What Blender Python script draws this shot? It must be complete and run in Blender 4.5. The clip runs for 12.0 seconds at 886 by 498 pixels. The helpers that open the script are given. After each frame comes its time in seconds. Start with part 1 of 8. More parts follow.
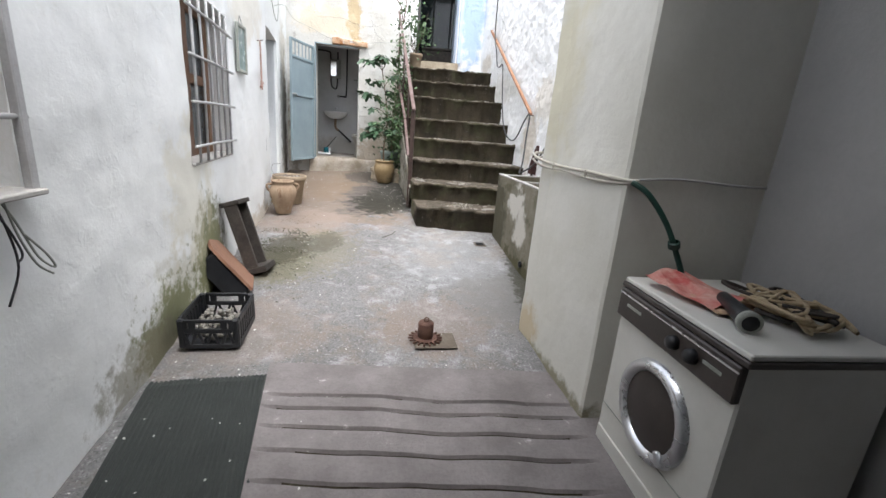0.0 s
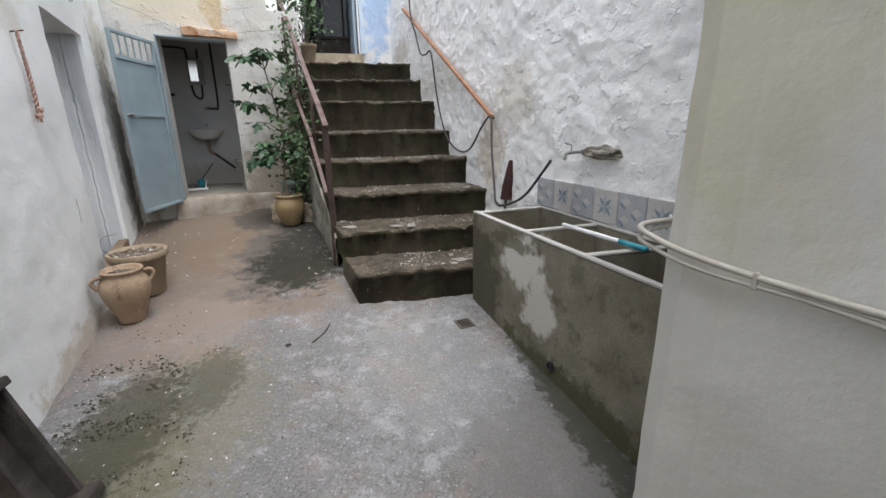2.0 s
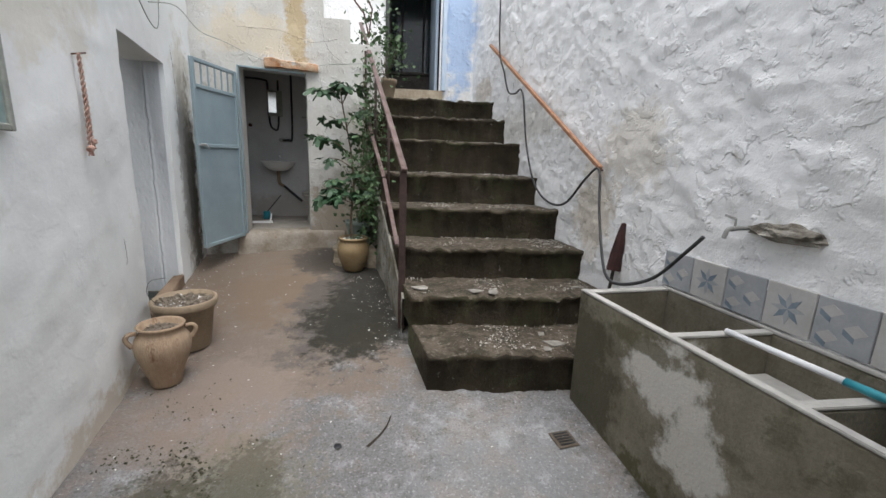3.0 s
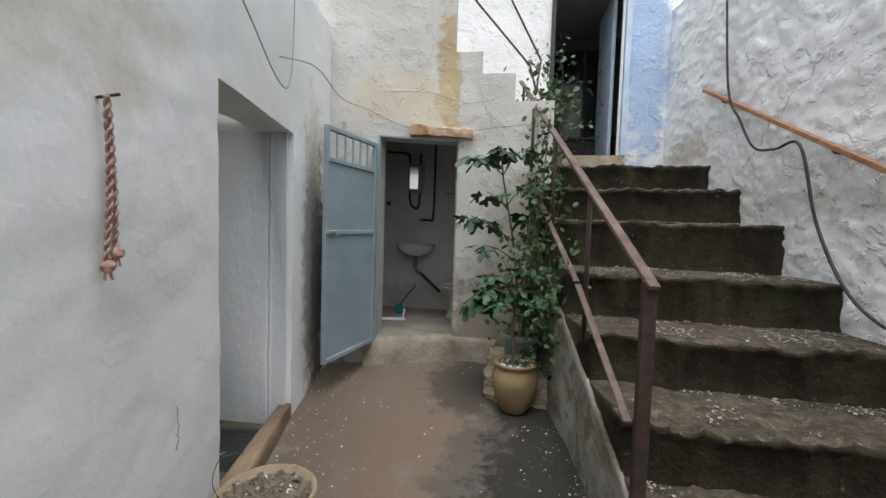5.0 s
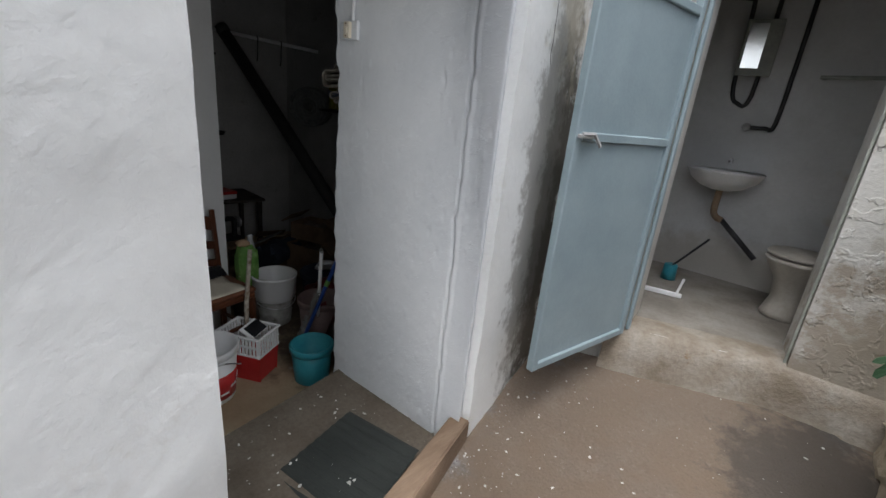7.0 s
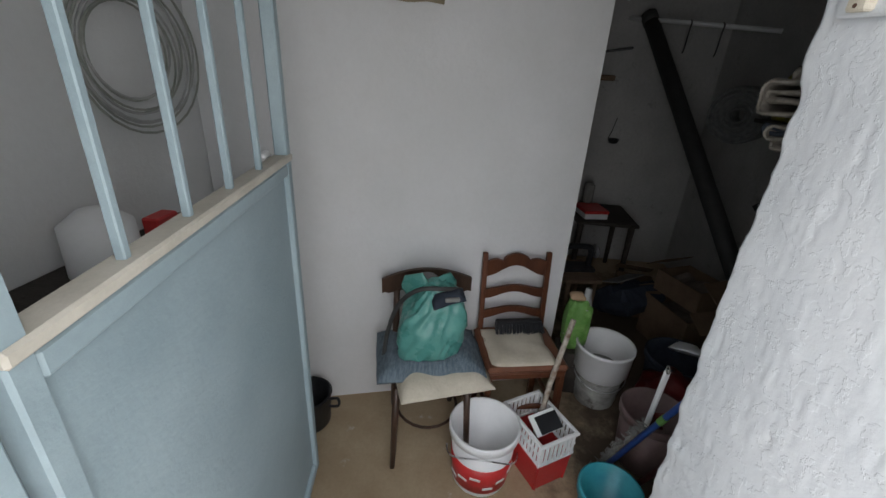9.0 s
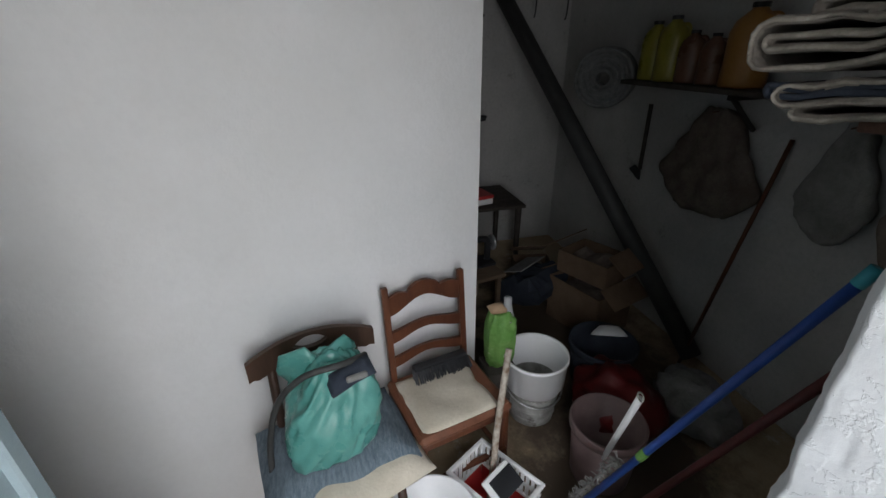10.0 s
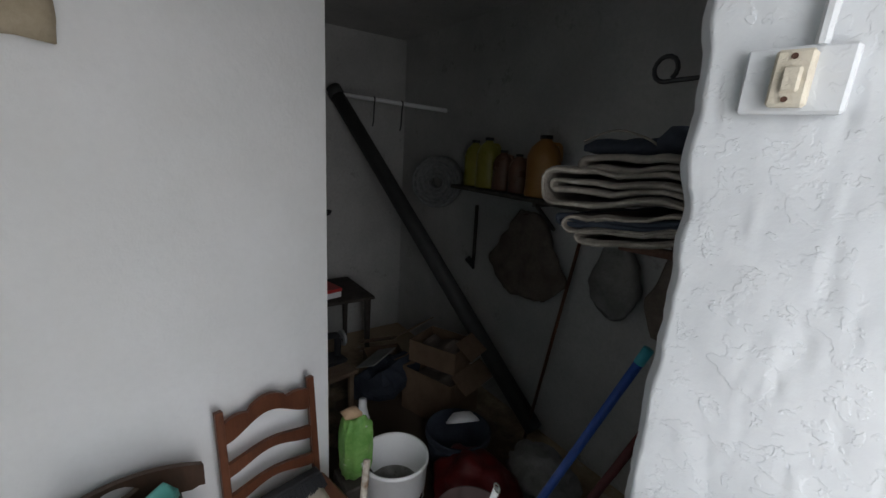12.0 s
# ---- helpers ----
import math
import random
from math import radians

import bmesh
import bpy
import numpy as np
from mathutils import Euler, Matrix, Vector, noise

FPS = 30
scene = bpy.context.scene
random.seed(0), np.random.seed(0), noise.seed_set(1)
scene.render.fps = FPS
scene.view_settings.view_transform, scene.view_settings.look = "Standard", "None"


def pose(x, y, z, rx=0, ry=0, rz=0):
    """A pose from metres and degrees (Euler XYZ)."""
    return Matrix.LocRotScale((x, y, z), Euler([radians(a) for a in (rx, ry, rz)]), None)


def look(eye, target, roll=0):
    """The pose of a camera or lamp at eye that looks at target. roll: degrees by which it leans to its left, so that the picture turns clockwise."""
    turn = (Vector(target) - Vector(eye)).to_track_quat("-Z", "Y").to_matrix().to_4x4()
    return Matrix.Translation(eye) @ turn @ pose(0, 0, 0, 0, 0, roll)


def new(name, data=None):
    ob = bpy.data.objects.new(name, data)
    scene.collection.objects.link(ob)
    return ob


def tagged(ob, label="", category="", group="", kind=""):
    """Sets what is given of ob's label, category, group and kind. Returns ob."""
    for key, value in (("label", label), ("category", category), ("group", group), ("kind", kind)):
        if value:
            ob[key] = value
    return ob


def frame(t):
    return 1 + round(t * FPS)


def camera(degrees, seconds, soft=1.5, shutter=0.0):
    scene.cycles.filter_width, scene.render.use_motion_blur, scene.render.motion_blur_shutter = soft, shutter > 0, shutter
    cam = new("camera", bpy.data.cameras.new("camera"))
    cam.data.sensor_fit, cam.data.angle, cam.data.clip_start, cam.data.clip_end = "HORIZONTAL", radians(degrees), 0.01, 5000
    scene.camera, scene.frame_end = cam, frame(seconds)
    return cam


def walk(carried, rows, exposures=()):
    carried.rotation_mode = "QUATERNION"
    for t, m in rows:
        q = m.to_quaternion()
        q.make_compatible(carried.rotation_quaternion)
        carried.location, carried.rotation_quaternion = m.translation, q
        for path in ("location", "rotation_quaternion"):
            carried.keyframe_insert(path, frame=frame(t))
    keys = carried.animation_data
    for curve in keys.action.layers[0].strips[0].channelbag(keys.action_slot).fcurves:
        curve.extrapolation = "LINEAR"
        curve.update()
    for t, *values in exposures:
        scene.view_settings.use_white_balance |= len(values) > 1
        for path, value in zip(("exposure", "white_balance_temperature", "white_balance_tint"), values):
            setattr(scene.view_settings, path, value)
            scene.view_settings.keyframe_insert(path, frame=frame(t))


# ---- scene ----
cam = camera(93.1, 12.0)
EXPOSURES = [(0.0, 1.72, 6300, 11), (1.0, 1.2, 6300, 11), (2.0, 1.03, 6300, 11), (3.7, 0.76, 6350, 10), (5.5, 0.62, 6350, 10), (6.3, 0.98, 6320, 10), (7.0, 1.08, 6300, 11), (7.7, 1.08, 6250, 11), (9.3, 2.6, 6300, 11), (10.2, 2.85, 6250, 11), (12.0, 2.65, 6250, 11)]
PATH = [
    (0, (-0.02, -0.014, 1.396), (-0.014, 1.912, 0.858), 4.7),
    (0.5, (-0.116, 0.424, 1.421), (-0.235, 2.349, 0.891), 3.6),
    (1, (-0.208, 0.872, 1.471), (-0.242, 2.792, 0.909), 2.2),
    (1.5, (-0.254, 1.377, 1.55), (-0.159, 3.3, 1.012), 1.4),
    (2, (-0.337, 1.706, 1.62), (0.07, 3.581, 1.054), -0.8),
    (2.5, (-0.386, 2.017, 1.668), (0.094, 3.868, 1.082), -0.2),
    (3, (-0.473, 2.395, 1.713), (-0.305, 4.343, 1.295), 2.1),
    (3.5, (-0.626, 2.745, 1.715), (-0.791, 4.707, 1.361), 2.2),
    (3.7, (-0.686, 2.863, 1.744), (-0.95, 4.816, 1.4), 1.1),
    (5.3, (-1.056, 3.97, 1.838), (-1.509, 5.916, 1.743), 2.5),
    (5.5, (-1.123, 4.09, 1.835), (-1.63, 6.014, 1.626), 2.8),
    (6, (-1.261, 4.52, 1.806), (-2.083, 6.304, 1.432), 4.8),
    (6.5, (-1.456, 4.874, 1.794), (-2.468, 6.529, 1.306), 6.2),
    (7, (-1.695, 5.152, 1.794), (-2.983, 6.554, 1.178), 5.8),
    (7.5, (-1.925, 5.361, 1.783), (-3.553, 6.39, 1.242), 4.7),
    (7.7, (-2.028, 5.436, 1.813), (-3.765, 6.238, 1.231), 4.0),
    (9.3, (-2.727, 5.695, 1.945), (-4.541, 5.504, 1.125), 3.5),
    (9.5, (-2.869, 5.675, 1.903), (-4.698, 5.681, 1.095), 2.7),
    (10, (-3.126, 5.631, 1.906), (-4.882, 6.059, 1.048), -0.8),
    (10.5, (-3.189, 5.643, 1.948), (-4.905, 6.424, 1.281), 1.7),
    (11, (-3.172, 5.64, 2.04), (-4.911, 6.585, 1.755), 1.7),
    (11.5, (-3.163, 5.632, 2.034), (-4.883, 6.599, 1.707), 2.0),
    (12, (-3.127, 5.621, 1.979), (-4.718, 6.739, 1.511), 3.3),
]
walk(cam, [(t, look(eye, target, roll)) for t, eye, target, roll in PATH], EXPOSURES)

# ---- world and light ----
SUN_EL, SUN_ROT = radians(71), radians(157)
world = bpy.data.worlds.new("world")
scene.world = world
world.use_nodes = True
wn, wl = world.node_tree.nodes, world.node_tree.links
sky = wn.new("ShaderNodeTexSky")
sky.sky_type = "NISHITA"
sky.sun_disc = False
sky.sun_elevation, sky.sun_rotation = SUN_EL, SUN_ROT
sky.air_density, sky.dust_density = 1.0, 4.0
hsv = wn.new("ShaderNodeHueSaturation")
hsv.inputs["Saturation"].default_value = 0.25
wl.new(sky.outputs[0], hsv.inputs["Color"])
wl.new(hsv.outputs[0], wn["Background"].inputs["Color"])
wn["Background"].inputs["Strength"].default_value = 0.15

sun_data = bpy.data.lights.new("sun", "SUN")
sun_data.energy, sun_data.angle, sun_data.color = 1.0, radians(50), (1.0, 0.97, 0.93)
sun = new("sun", sun_data)
sun.matrix_world = look((-0.2, 1.9, 10), (-0.1, 5.0, 0))

# added fill lamp in the store doorway, on top of the daylight entering there
door_data = bpy.data.lights.new("doorway_fill", "AREA")
door_data.shape, door_data.size, door_data.size_y = "RECTANGLE", 0.60, 1.9
door_data.energy, door_data.color = 2.4, (1.0, 0.98, 0.94)
door_light = new("doorway_fill", door_data)
door_light.matrix_world = look((-2.52, 5.80, 1.47), (-3.5, 5.66, 1.30))


# ---- materials ----
def V(nt, kind, **vals):
    n = nt.nodes.new(kind)
    for k, v in vals.items():
        n.inputs[k.replace("_", " ")].default_value = v
    return n


def ramp(nt, fac, lo, hi, a=(0, 0, 0, 1), b=(1, 1, 1, 1)):
    r = nt.nodes.new("ShaderNodeValToRGB")
    r.color_ramp.elements[0].position, r.color_ramp.elements[1].position = lo, hi
    r.color_ramp.elements[0].color, r.color_ramp.elements[1].color = a, b
    nt.links.new(fac, r.inputs["Fac"])
    return r.outputs["Color"]


def mix(nt, fac, a, b):
    m = nt.nodes.new("ShaderNodeMix")
    m.data_type = "RGBA"
    for i, v in ((0, fac), (6, a), (7, b)):
        if isinstance(v, (int, float)):
            m.inputs[i].default_value = v
        elif isinstance(v, tuple):
            m.inputs[i].default_value = (*v, 1)
        else:
            nt.links.new(v, m.inputs[i])
    return m.outputs[2]


def mul(nt, a, b, op="MULTIPLY"):
    m = nt.nodes.new("ShaderNodeMath")
    m.operation = op
    m.use_clamp = True
    for i, v in enumerate((a, b)):
        if isinstance(v, (int, float)):
            m.inputs[i].default_value = v
        else:
            nt.links.new(v, m.inputs[i])
    return m.outputs[0]


def surf(name, c1, c2, scale=3.0, rough=0.8, bump=0.3, fine=60.0, metal=0.0, grain=0.15, stretch=(1, 1, 1), spots=None, patches=(), local=False, spec=0.4, piece=0.0, layers=(), edge=0.13, flake=0.0, lift=0.006):
    """A worn surface: two colours mixed at a broad scale, fine grain, bump; spots: (colour, scale, threshold);
    patches: stains and other tone changes at a place (x, y, z), half sizes, colour, strength, noise scale."""
    m = bpy.data.materials.new(name)
    m.use_nodes = True
    nt = m.node_tree
    L = nt.links
    bsdf = nt.nodes["Principled BSDF"]
    if local:
        pos = nt.nodes.new("ShaderNodeTexCoord").outputs["Object"]
    else:
        pos = nt.nodes.new("ShaderNodeNewGeometry").outputs["Position"]
    mp = nt.nodes.new("ShaderNodeVectorMath")
    mp.operation = "MULTIPLY"
    mp.inputs[1].default_value = stretch
    L.new(pos, mp.inputs[0])
    vec = mp.outputs[0]
    n1 = V(nt, "ShaderNodeTexNoise", Scale=scale, Detail=6.0, Roughness=0.62)
    n2 = V(nt, "ShaderNodeTexNoise", Scale=fine, Detail=4.0, Roughness=0.7)
    L.new(vec, n1.inputs["Vector"])
    L.new(vec, n2.inputs["Vector"])
    col = mix(nt, ramp(nt, n1.outputs["Fac"], 0.36, 0.64), c1, c2)
    dark = tuple(v * 0.55 for v in c1)
    col = mix(nt, mul(nt, ramp(nt, n2.outputs["Fac"], 0.42, 0.72), grain), col, dark)
    if spots:
        sc, ss, th = spots
        n3 = V(nt, "ShaderNodeTexNoise", Scale=ss, Detail=8.0, Roughness=0.7)
        L.new(vec, n3.inputs["Vector"])
        col = mix(nt, ramp(nt, n3.outputs["Fac"], th, th + 0.07), col, sc)
    for lc, ls, lo, hi, amount in layers:
        n5 = V(nt, "ShaderNodeTexNoise", Scale=ls, Detail=7.0, Roughness=0.72)
        L.new(vec, n5.inputs["Vector"])
        col = mix(nt, mul(nt, ramp(nt, n5.outputs["Fac"], lo, hi), amount), col, lc)
    for centre, half, pc, strength, ns in patches:
        d = nt.nodes.new("ShaderNodeVectorMath")
        d.operation = "SUBTRACT"
        d.inputs[1].default_value = centre
        L.new(pos, d.inputs[0])
        q = nt.nodes.new("ShaderNodeVectorMath")
        q.operation = "DIVIDE"
        q.inputs[1].default_value = half
        L.new(d.outputs[0], q.inputs[0])
        ln = nt.nodes.new("ShaderNodeVectorMath")
        ln.operation = "LENGTH"
        L.new(q.outputs[0], ln.inputs[0])
        n4 = V(nt, "ShaderNodeTexNoise", Scale=ns, Detail=6.0, Roughness=0.7)
        L.new(vec, n4.inputs["Vector"])
        e = nt.nodes.new("ShaderNodeMath")
        e.operation = "MULTIPLY_ADD"
        L.new(n4.outputs["Fac"], e.inputs[0])
        e.inputs[1].default_value = 1.9
        L.new(ln.outputs["Value"], e.inputs[2])
        fac = ramp(nt, mul(nt, e.outputs[0], 0.5), 0.85 - edge, 0.85 + edge, (1, 1, 1, 1), (0, 0, 0, 1))
        col = mix(nt, mul(nt, fac, strength), col, pc)
    if piece:
        oi = nt.nodes.new("ShaderNodeObjectInfo")
        col = mix(nt, mul(nt, oi.outputs["Random"], piece), col, tuple(v * 0.5 for v in c1))
    L.new(col, bsdf.inputs["Base Color"])
    rr = nt.nodes.new("ShaderNodeMapRange")
    rr.inputs["To Min"].default_value, rr.inputs["To Max"].default_value = max(0.03, rough - 0.15), min(1, rough + 0.15)
    L.new(n1.outputs["Fac"], rr.inputs["Value"])
    L.new(rr.outputs[0], bsdf.inputs["Roughness"])
    bsdf.inputs["Metallic"].default_value = metal
    bsdf.inputs["Specular IOR Level"].default_value = spec
    if bump:
        b = nt.nodes.new("ShaderNodeBump")
        b.inputs["Strength"].default_value = bump
        b.inputs["Distance"].default_value = 0.01
        L.new(n2.outputs["Fac"], b.inputs["Height"])
        b2 = nt.nodes.new("ShaderNodeBump")
        b2.inputs["Strength"].default_value = bump
        b2.inputs["Distance"].default_value = 0.03
        L.new(n1.outputs["Fac"], b2.inputs["Height"])
        L.new(b.outputs[0], b2.inputs["Normal"])
        out = b2.outputs[0]
        if flake:
            # sharp edges of old paint layers
            for sc, th in ((flake, 0.54), (flake * 1.7, 0.59)):
                n6 = V(nt, "ShaderNodeTexNoise", Scale=sc, Detail=4.0, Roughness=0.6, Distortion=0.25)
                L.new(vec, n6.inputs["Vector"])
                b3 = nt.nodes.new("ShaderNodeBump")
                b3.inputs["Strength"].default_value = 0.8
                b3.inputs["Distance"].default_value = lift
                L.new(ramp(nt, n6.outputs["Fac"], th, th + 0.035), b3.inputs["Height"])
                L.new(out, b3.inputs["Normal"])
                out = b3.outputs[0]
        L.new(out, bsdf.inputs["Normal"])
    return m


MOSS, DIRT, OCHRE, RUST = (0.13, 0.135, 0.05), (0.13, 0.10, 0.07), (0.42, 0.30, 0.13), (0.30, 0.11, 0.05)
M_WALL = surf("whitewash_left", (0.78, 0.79, 0.775), (0.845, 0.86, 0.855), 1.6, 0.9, 0.2, 40, flake=2.4, lift=0.001, grain=0.08, edge=0.08, layers=[((0.60, 0.57, 0.50), 3.2, 0.60, 0.72, 0.4)], patches=[
    ((-1.7, 2.6, 0.3), (0.5, 0.8, 0.4), (0.42, 0.39, 0.27), 0.5, 5), ((-1.60, 2.2, 0.15), (0.5, 0.50, 0.38), (0.155, 0.16, 0.055), 0.85, 13), ((-1.76, 2.9, 0.38), (0.5, 0.45, 0.55), (0.145, 0.15, 0.052), 0.9, 12),
    ((-1.5, 1.9, 0.1), (0.5, 0.5, 0.25), (0.2, 0.18, 0.12), 0.7, 9),
    ((-2.1, 4.6, 0.2), (0.5, 0.9, 0.28), (0.45, 0.36, 0.24), 0.6, 6), ((-2.1, 4.3, 2.5), (0.5, 0.9, 0.5), (0.66, 0.6, 0.48), 0.5, 4),
    ((-1.8, 2.6, 0.9), (0.5, 0.5, 0.6), (0.62, 0.58, 0.45), 0.5, 5),
    ((-2.66, 6.92, 1.3), (0.4, 0.22, 1.4), (0.10, 0.085, 0.065), 0.9, 9), ((-2.64, 6.75, 1.5), (0.4, 0.22, 1.2), (0.30, 0.29, 0.27), 0.7, 12), ((-2.5, 6.9, 2.4), (0.4, 0.4, 0.6), (0.55, 0.5, 0.4), 0.6, 5)])
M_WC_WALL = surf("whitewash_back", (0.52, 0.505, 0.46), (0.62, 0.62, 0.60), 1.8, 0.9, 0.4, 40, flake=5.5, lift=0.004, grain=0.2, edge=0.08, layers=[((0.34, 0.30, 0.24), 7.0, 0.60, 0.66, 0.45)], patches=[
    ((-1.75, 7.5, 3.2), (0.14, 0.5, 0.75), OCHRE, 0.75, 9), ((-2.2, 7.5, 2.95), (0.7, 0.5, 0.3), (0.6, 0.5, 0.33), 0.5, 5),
    # lower right: brown patches paint the shadow behind the shrub
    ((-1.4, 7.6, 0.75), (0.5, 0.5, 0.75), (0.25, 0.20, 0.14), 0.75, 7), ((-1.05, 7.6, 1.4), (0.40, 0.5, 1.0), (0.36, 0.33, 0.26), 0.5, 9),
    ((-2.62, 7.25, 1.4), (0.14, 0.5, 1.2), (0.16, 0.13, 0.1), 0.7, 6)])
M_RWALL = surf("rough_whitewash", (0.84, 0.84, 0.825), (0.90, 0.90, 0.895), 2.2, 0.92, 0.9, 20, flake=5.0, lift=0.006, grain=0.12, edge=0.09, layers=[((0.56, 0.51, 0.42), 7.0, 0.62, 0.70, 0.45)], patches=[
    ((0.95, 5.6, 1.35), (0.5, 0.35, 0.45), (0.55, 0.46, 0.33), 0.6, 8), ((0.75, 7.2, 2.1), (0.5, 1.2, 0.25), (0.52, 0.49, 0.41), 0.45, 11),
    ((1.0, 5.2, 1.85), (0.5, 0.4, 0.35), (0.6, 0.53, 0.42), 0.5, 9), ((0.45, 8.5, 2.65), (0.5, 0.45, 0.25), (0.50, 0.42, 0.31), 0.55, 10), ((0.22, 9.0, 3.9), (0.32, 0.35, 1.7), (0.40, 0.54, 0.76), 0.9, 4)])
M_PILLAR = surf("cream_pillar_paint", (0.57, 0.56, 0.50), (0.63, 0.62, 0.57), 2.0, 0.85, 0.2, 40, grain=0.08, patches=[
    ((0.6, 2.6, 1.75), (0.22, 0.3, 0.6), (0.50, 0.46, 0.30), 0.55, 5), ((0.60, 2.60, 0.18), (0.16, 0.22, 0.20), (0.42, 0.31, 0.15), 0.6, 14),
    ((0.72, 2.2, 0.06), (0.25, 0.7, 0.09), (0.16, 0.14, 0.07), 0.8, 12)])
# passage plaster with the shade of the passage put into its colour
M_SHADE_WALL = surf("shade_toned_plaster", (0.37, 0.365, 0.355), (0.43, 0.425, 0.415), 1.5, 0.9, 0.2, 40, grain=0.1)
M_STORE_WALL = surf("store_whitewash", (0.70, 0.71, 0.71), (0.77, 0.78, 0.79), 1.2, 0.92, 0.2, 40, grain=0.06)
# store whitewash with the dimness of the room's depth put into the colour
M_DIMWASH = surf("shade_darkened_whitewash", (0.40, 0.40, 0.395), (0.52, 0.52, 0.51), 1.6, 0.95, 0.35, 40, grain=0.25, layers=[((0.20, 0.19, 0.17), 5.0, 0.60, 0.68, 0.5)])
# white limewash; the cool cast of the sky is put into its colour
M_GREYBLUE = surf("sky_tinted_limewash", (0.575, 0.60, 0.625), (0.64, 0.66, 0.68), 2.5, 0.8, 0.10, 34, flake=19.0, lift=0.0005, grain=0.06, spots=((0.40, 0.38, 0.35), 30, 0.72))
M_WCFLOOR = surf("grimy_cement_floor", (0.20, 0.18, 0.155), (0.31, 0.29, 0.26), 3.5, 0.85, 0.3, 60, grain=0.3)
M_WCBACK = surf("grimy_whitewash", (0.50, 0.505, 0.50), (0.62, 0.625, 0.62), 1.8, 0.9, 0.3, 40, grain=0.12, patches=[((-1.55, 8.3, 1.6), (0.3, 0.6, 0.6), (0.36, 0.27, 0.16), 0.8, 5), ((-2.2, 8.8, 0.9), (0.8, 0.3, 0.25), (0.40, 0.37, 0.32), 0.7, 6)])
M_FLOOR = surf("courtyard_concrete", (0.150, 0.148, 0.145), (0.215, 0.213, 0.21), 2.2, 0.9, 1.0, 70, grain=0.65, edge=0.07,
               layers=[((0.42, 0.425, 0.43), 6.0, 0.54, 0.62, 0.42), ((0.205, 0.165, 0.13), 2.6, 0.50, 0.62, 0.5), ((0.085, 0.08, 0.075), 24.0, 0.56, 0.62, 0.55), ((0.48, 0.48, 0.485), 60.0, 0.57, 0.62, 0.5), ((0.065, 0.062, 0.058), 85.0, 0.56, 0.61, 0.75)], patches=[
    ((0.05, 3.9, 0.2), (0.75, 0.95, 0.6), (0.50, 0.52, 0.54), 0.16, 14), ((-1.5, 5.6, 0.4), (1.3, 1.6, 0.7), (0.178, 0.134, 0.100), 0.75, 4),
    ((-1.85, 6.9, 0.5), (1.5, 1.6, 0.7), (0.168, 0.124, 0.087), 0.80, 4), ((-1.6, 4.6, 0.3), (0.7, 0.7, 0.7), (0.255, 0.205, 0.17), 0.55, 6),
    ((-1.25, 3.75, 0.2), (0.55, 0.8, 0.5), (0.17, 0.155, 0.105), 0.5, 18), ((-1.42, 3.4, 0.2), (0.36, 0.5, 0.5), (0.12, 0.112, 0.065), 0.6, 14), ((-1.52, 3.75, 0.2), (0.30, 0.60, 0.5), (0.034, 0.033, 0.018), 0.68, 20), ((-1.20, 4.05, 0.2), (0.22, 0.40, 0.5), (0.045, 0.043, 0.022), 0.55, 24),
    ((-1.05, 6.1, 0.4), (0.50, 1.3, 0.5), (0.085, 0.078, 0.072), 0.8, 5), ((-0.86, 5.70, 0.4), (0.52, 0.80, 0.5), (0.018, 0.017, 0.010), 0.93, 9), ((-0.80, 6.5, 0.5), (0.45, 0.9, 0.5), (0.030, 0.028, 0.022), 0.95, 7), ((-1.45, 7.1, 0.5), (0.40, 0.55, 0.5), (0.065, 0.058, 0.050), 0.8, 6),
    ((-0.05, 2.65, 0.1), (0.5, 0.5, 0.4), (0.22, 0.165, 0.13), 0.35, 12), ((0.5, 3.1, 0.2), (0.5, 0.6, 0.4), (0.16, 0.155, 0.145), 0.7, 7),
    ((-1.2, 2.4, 0.1), (0.6, 0.5, 0.4), (0.23, 0.19, 0.16), 0.4, 9), ((0.72, 3.5, 0.2), (0.14, 1.3, 0.4), (0.035, 0.035, 0.02), 0.8, 16), ((0.35, 1.6, 0.0), (0.9, 0.7, 0.4), (0.12, 0.105, 0.10), 0.7, 6)])
# moss and dirt, with the shade on the risers put into the dark base
M_STEP = surf("mossy_shade_dark_concrete", (0.018, 0.013, 0.006), (0.046, 0.035, 0.019), 5, 0.95, 1.0, 45, grain=0.5, spots=((0.14, 0.122, 0.095), 16.0, 0.63), layers=[((0.040, 0.042, 0.016), 3.0, 0.50, 0.60, 0.6), ((0.26, 0.235, 0.195), 45.0, 0.66, 0.72, 0.6)])
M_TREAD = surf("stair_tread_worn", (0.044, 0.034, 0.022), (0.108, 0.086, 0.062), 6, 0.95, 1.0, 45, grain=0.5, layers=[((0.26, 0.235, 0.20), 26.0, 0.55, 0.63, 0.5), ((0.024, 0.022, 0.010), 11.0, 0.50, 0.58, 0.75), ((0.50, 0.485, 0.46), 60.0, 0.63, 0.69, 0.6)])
M_SIDE = surf("stair_side_plaster", (0.20, 0.19, 0.155), (0.36, 0.345, 0.305), 3, 0.95, 0.6, 40, grain=0.3, layers=[((0.10, 0.085, 0.05), 2.2, 0.50, 0.60, 0.75), ((0.08, 0.065, 0.04), 9.0, 0.56, 0.63, 0.6)], spots=((0.14, 0.13, 0.08), 4.0, 0.57))
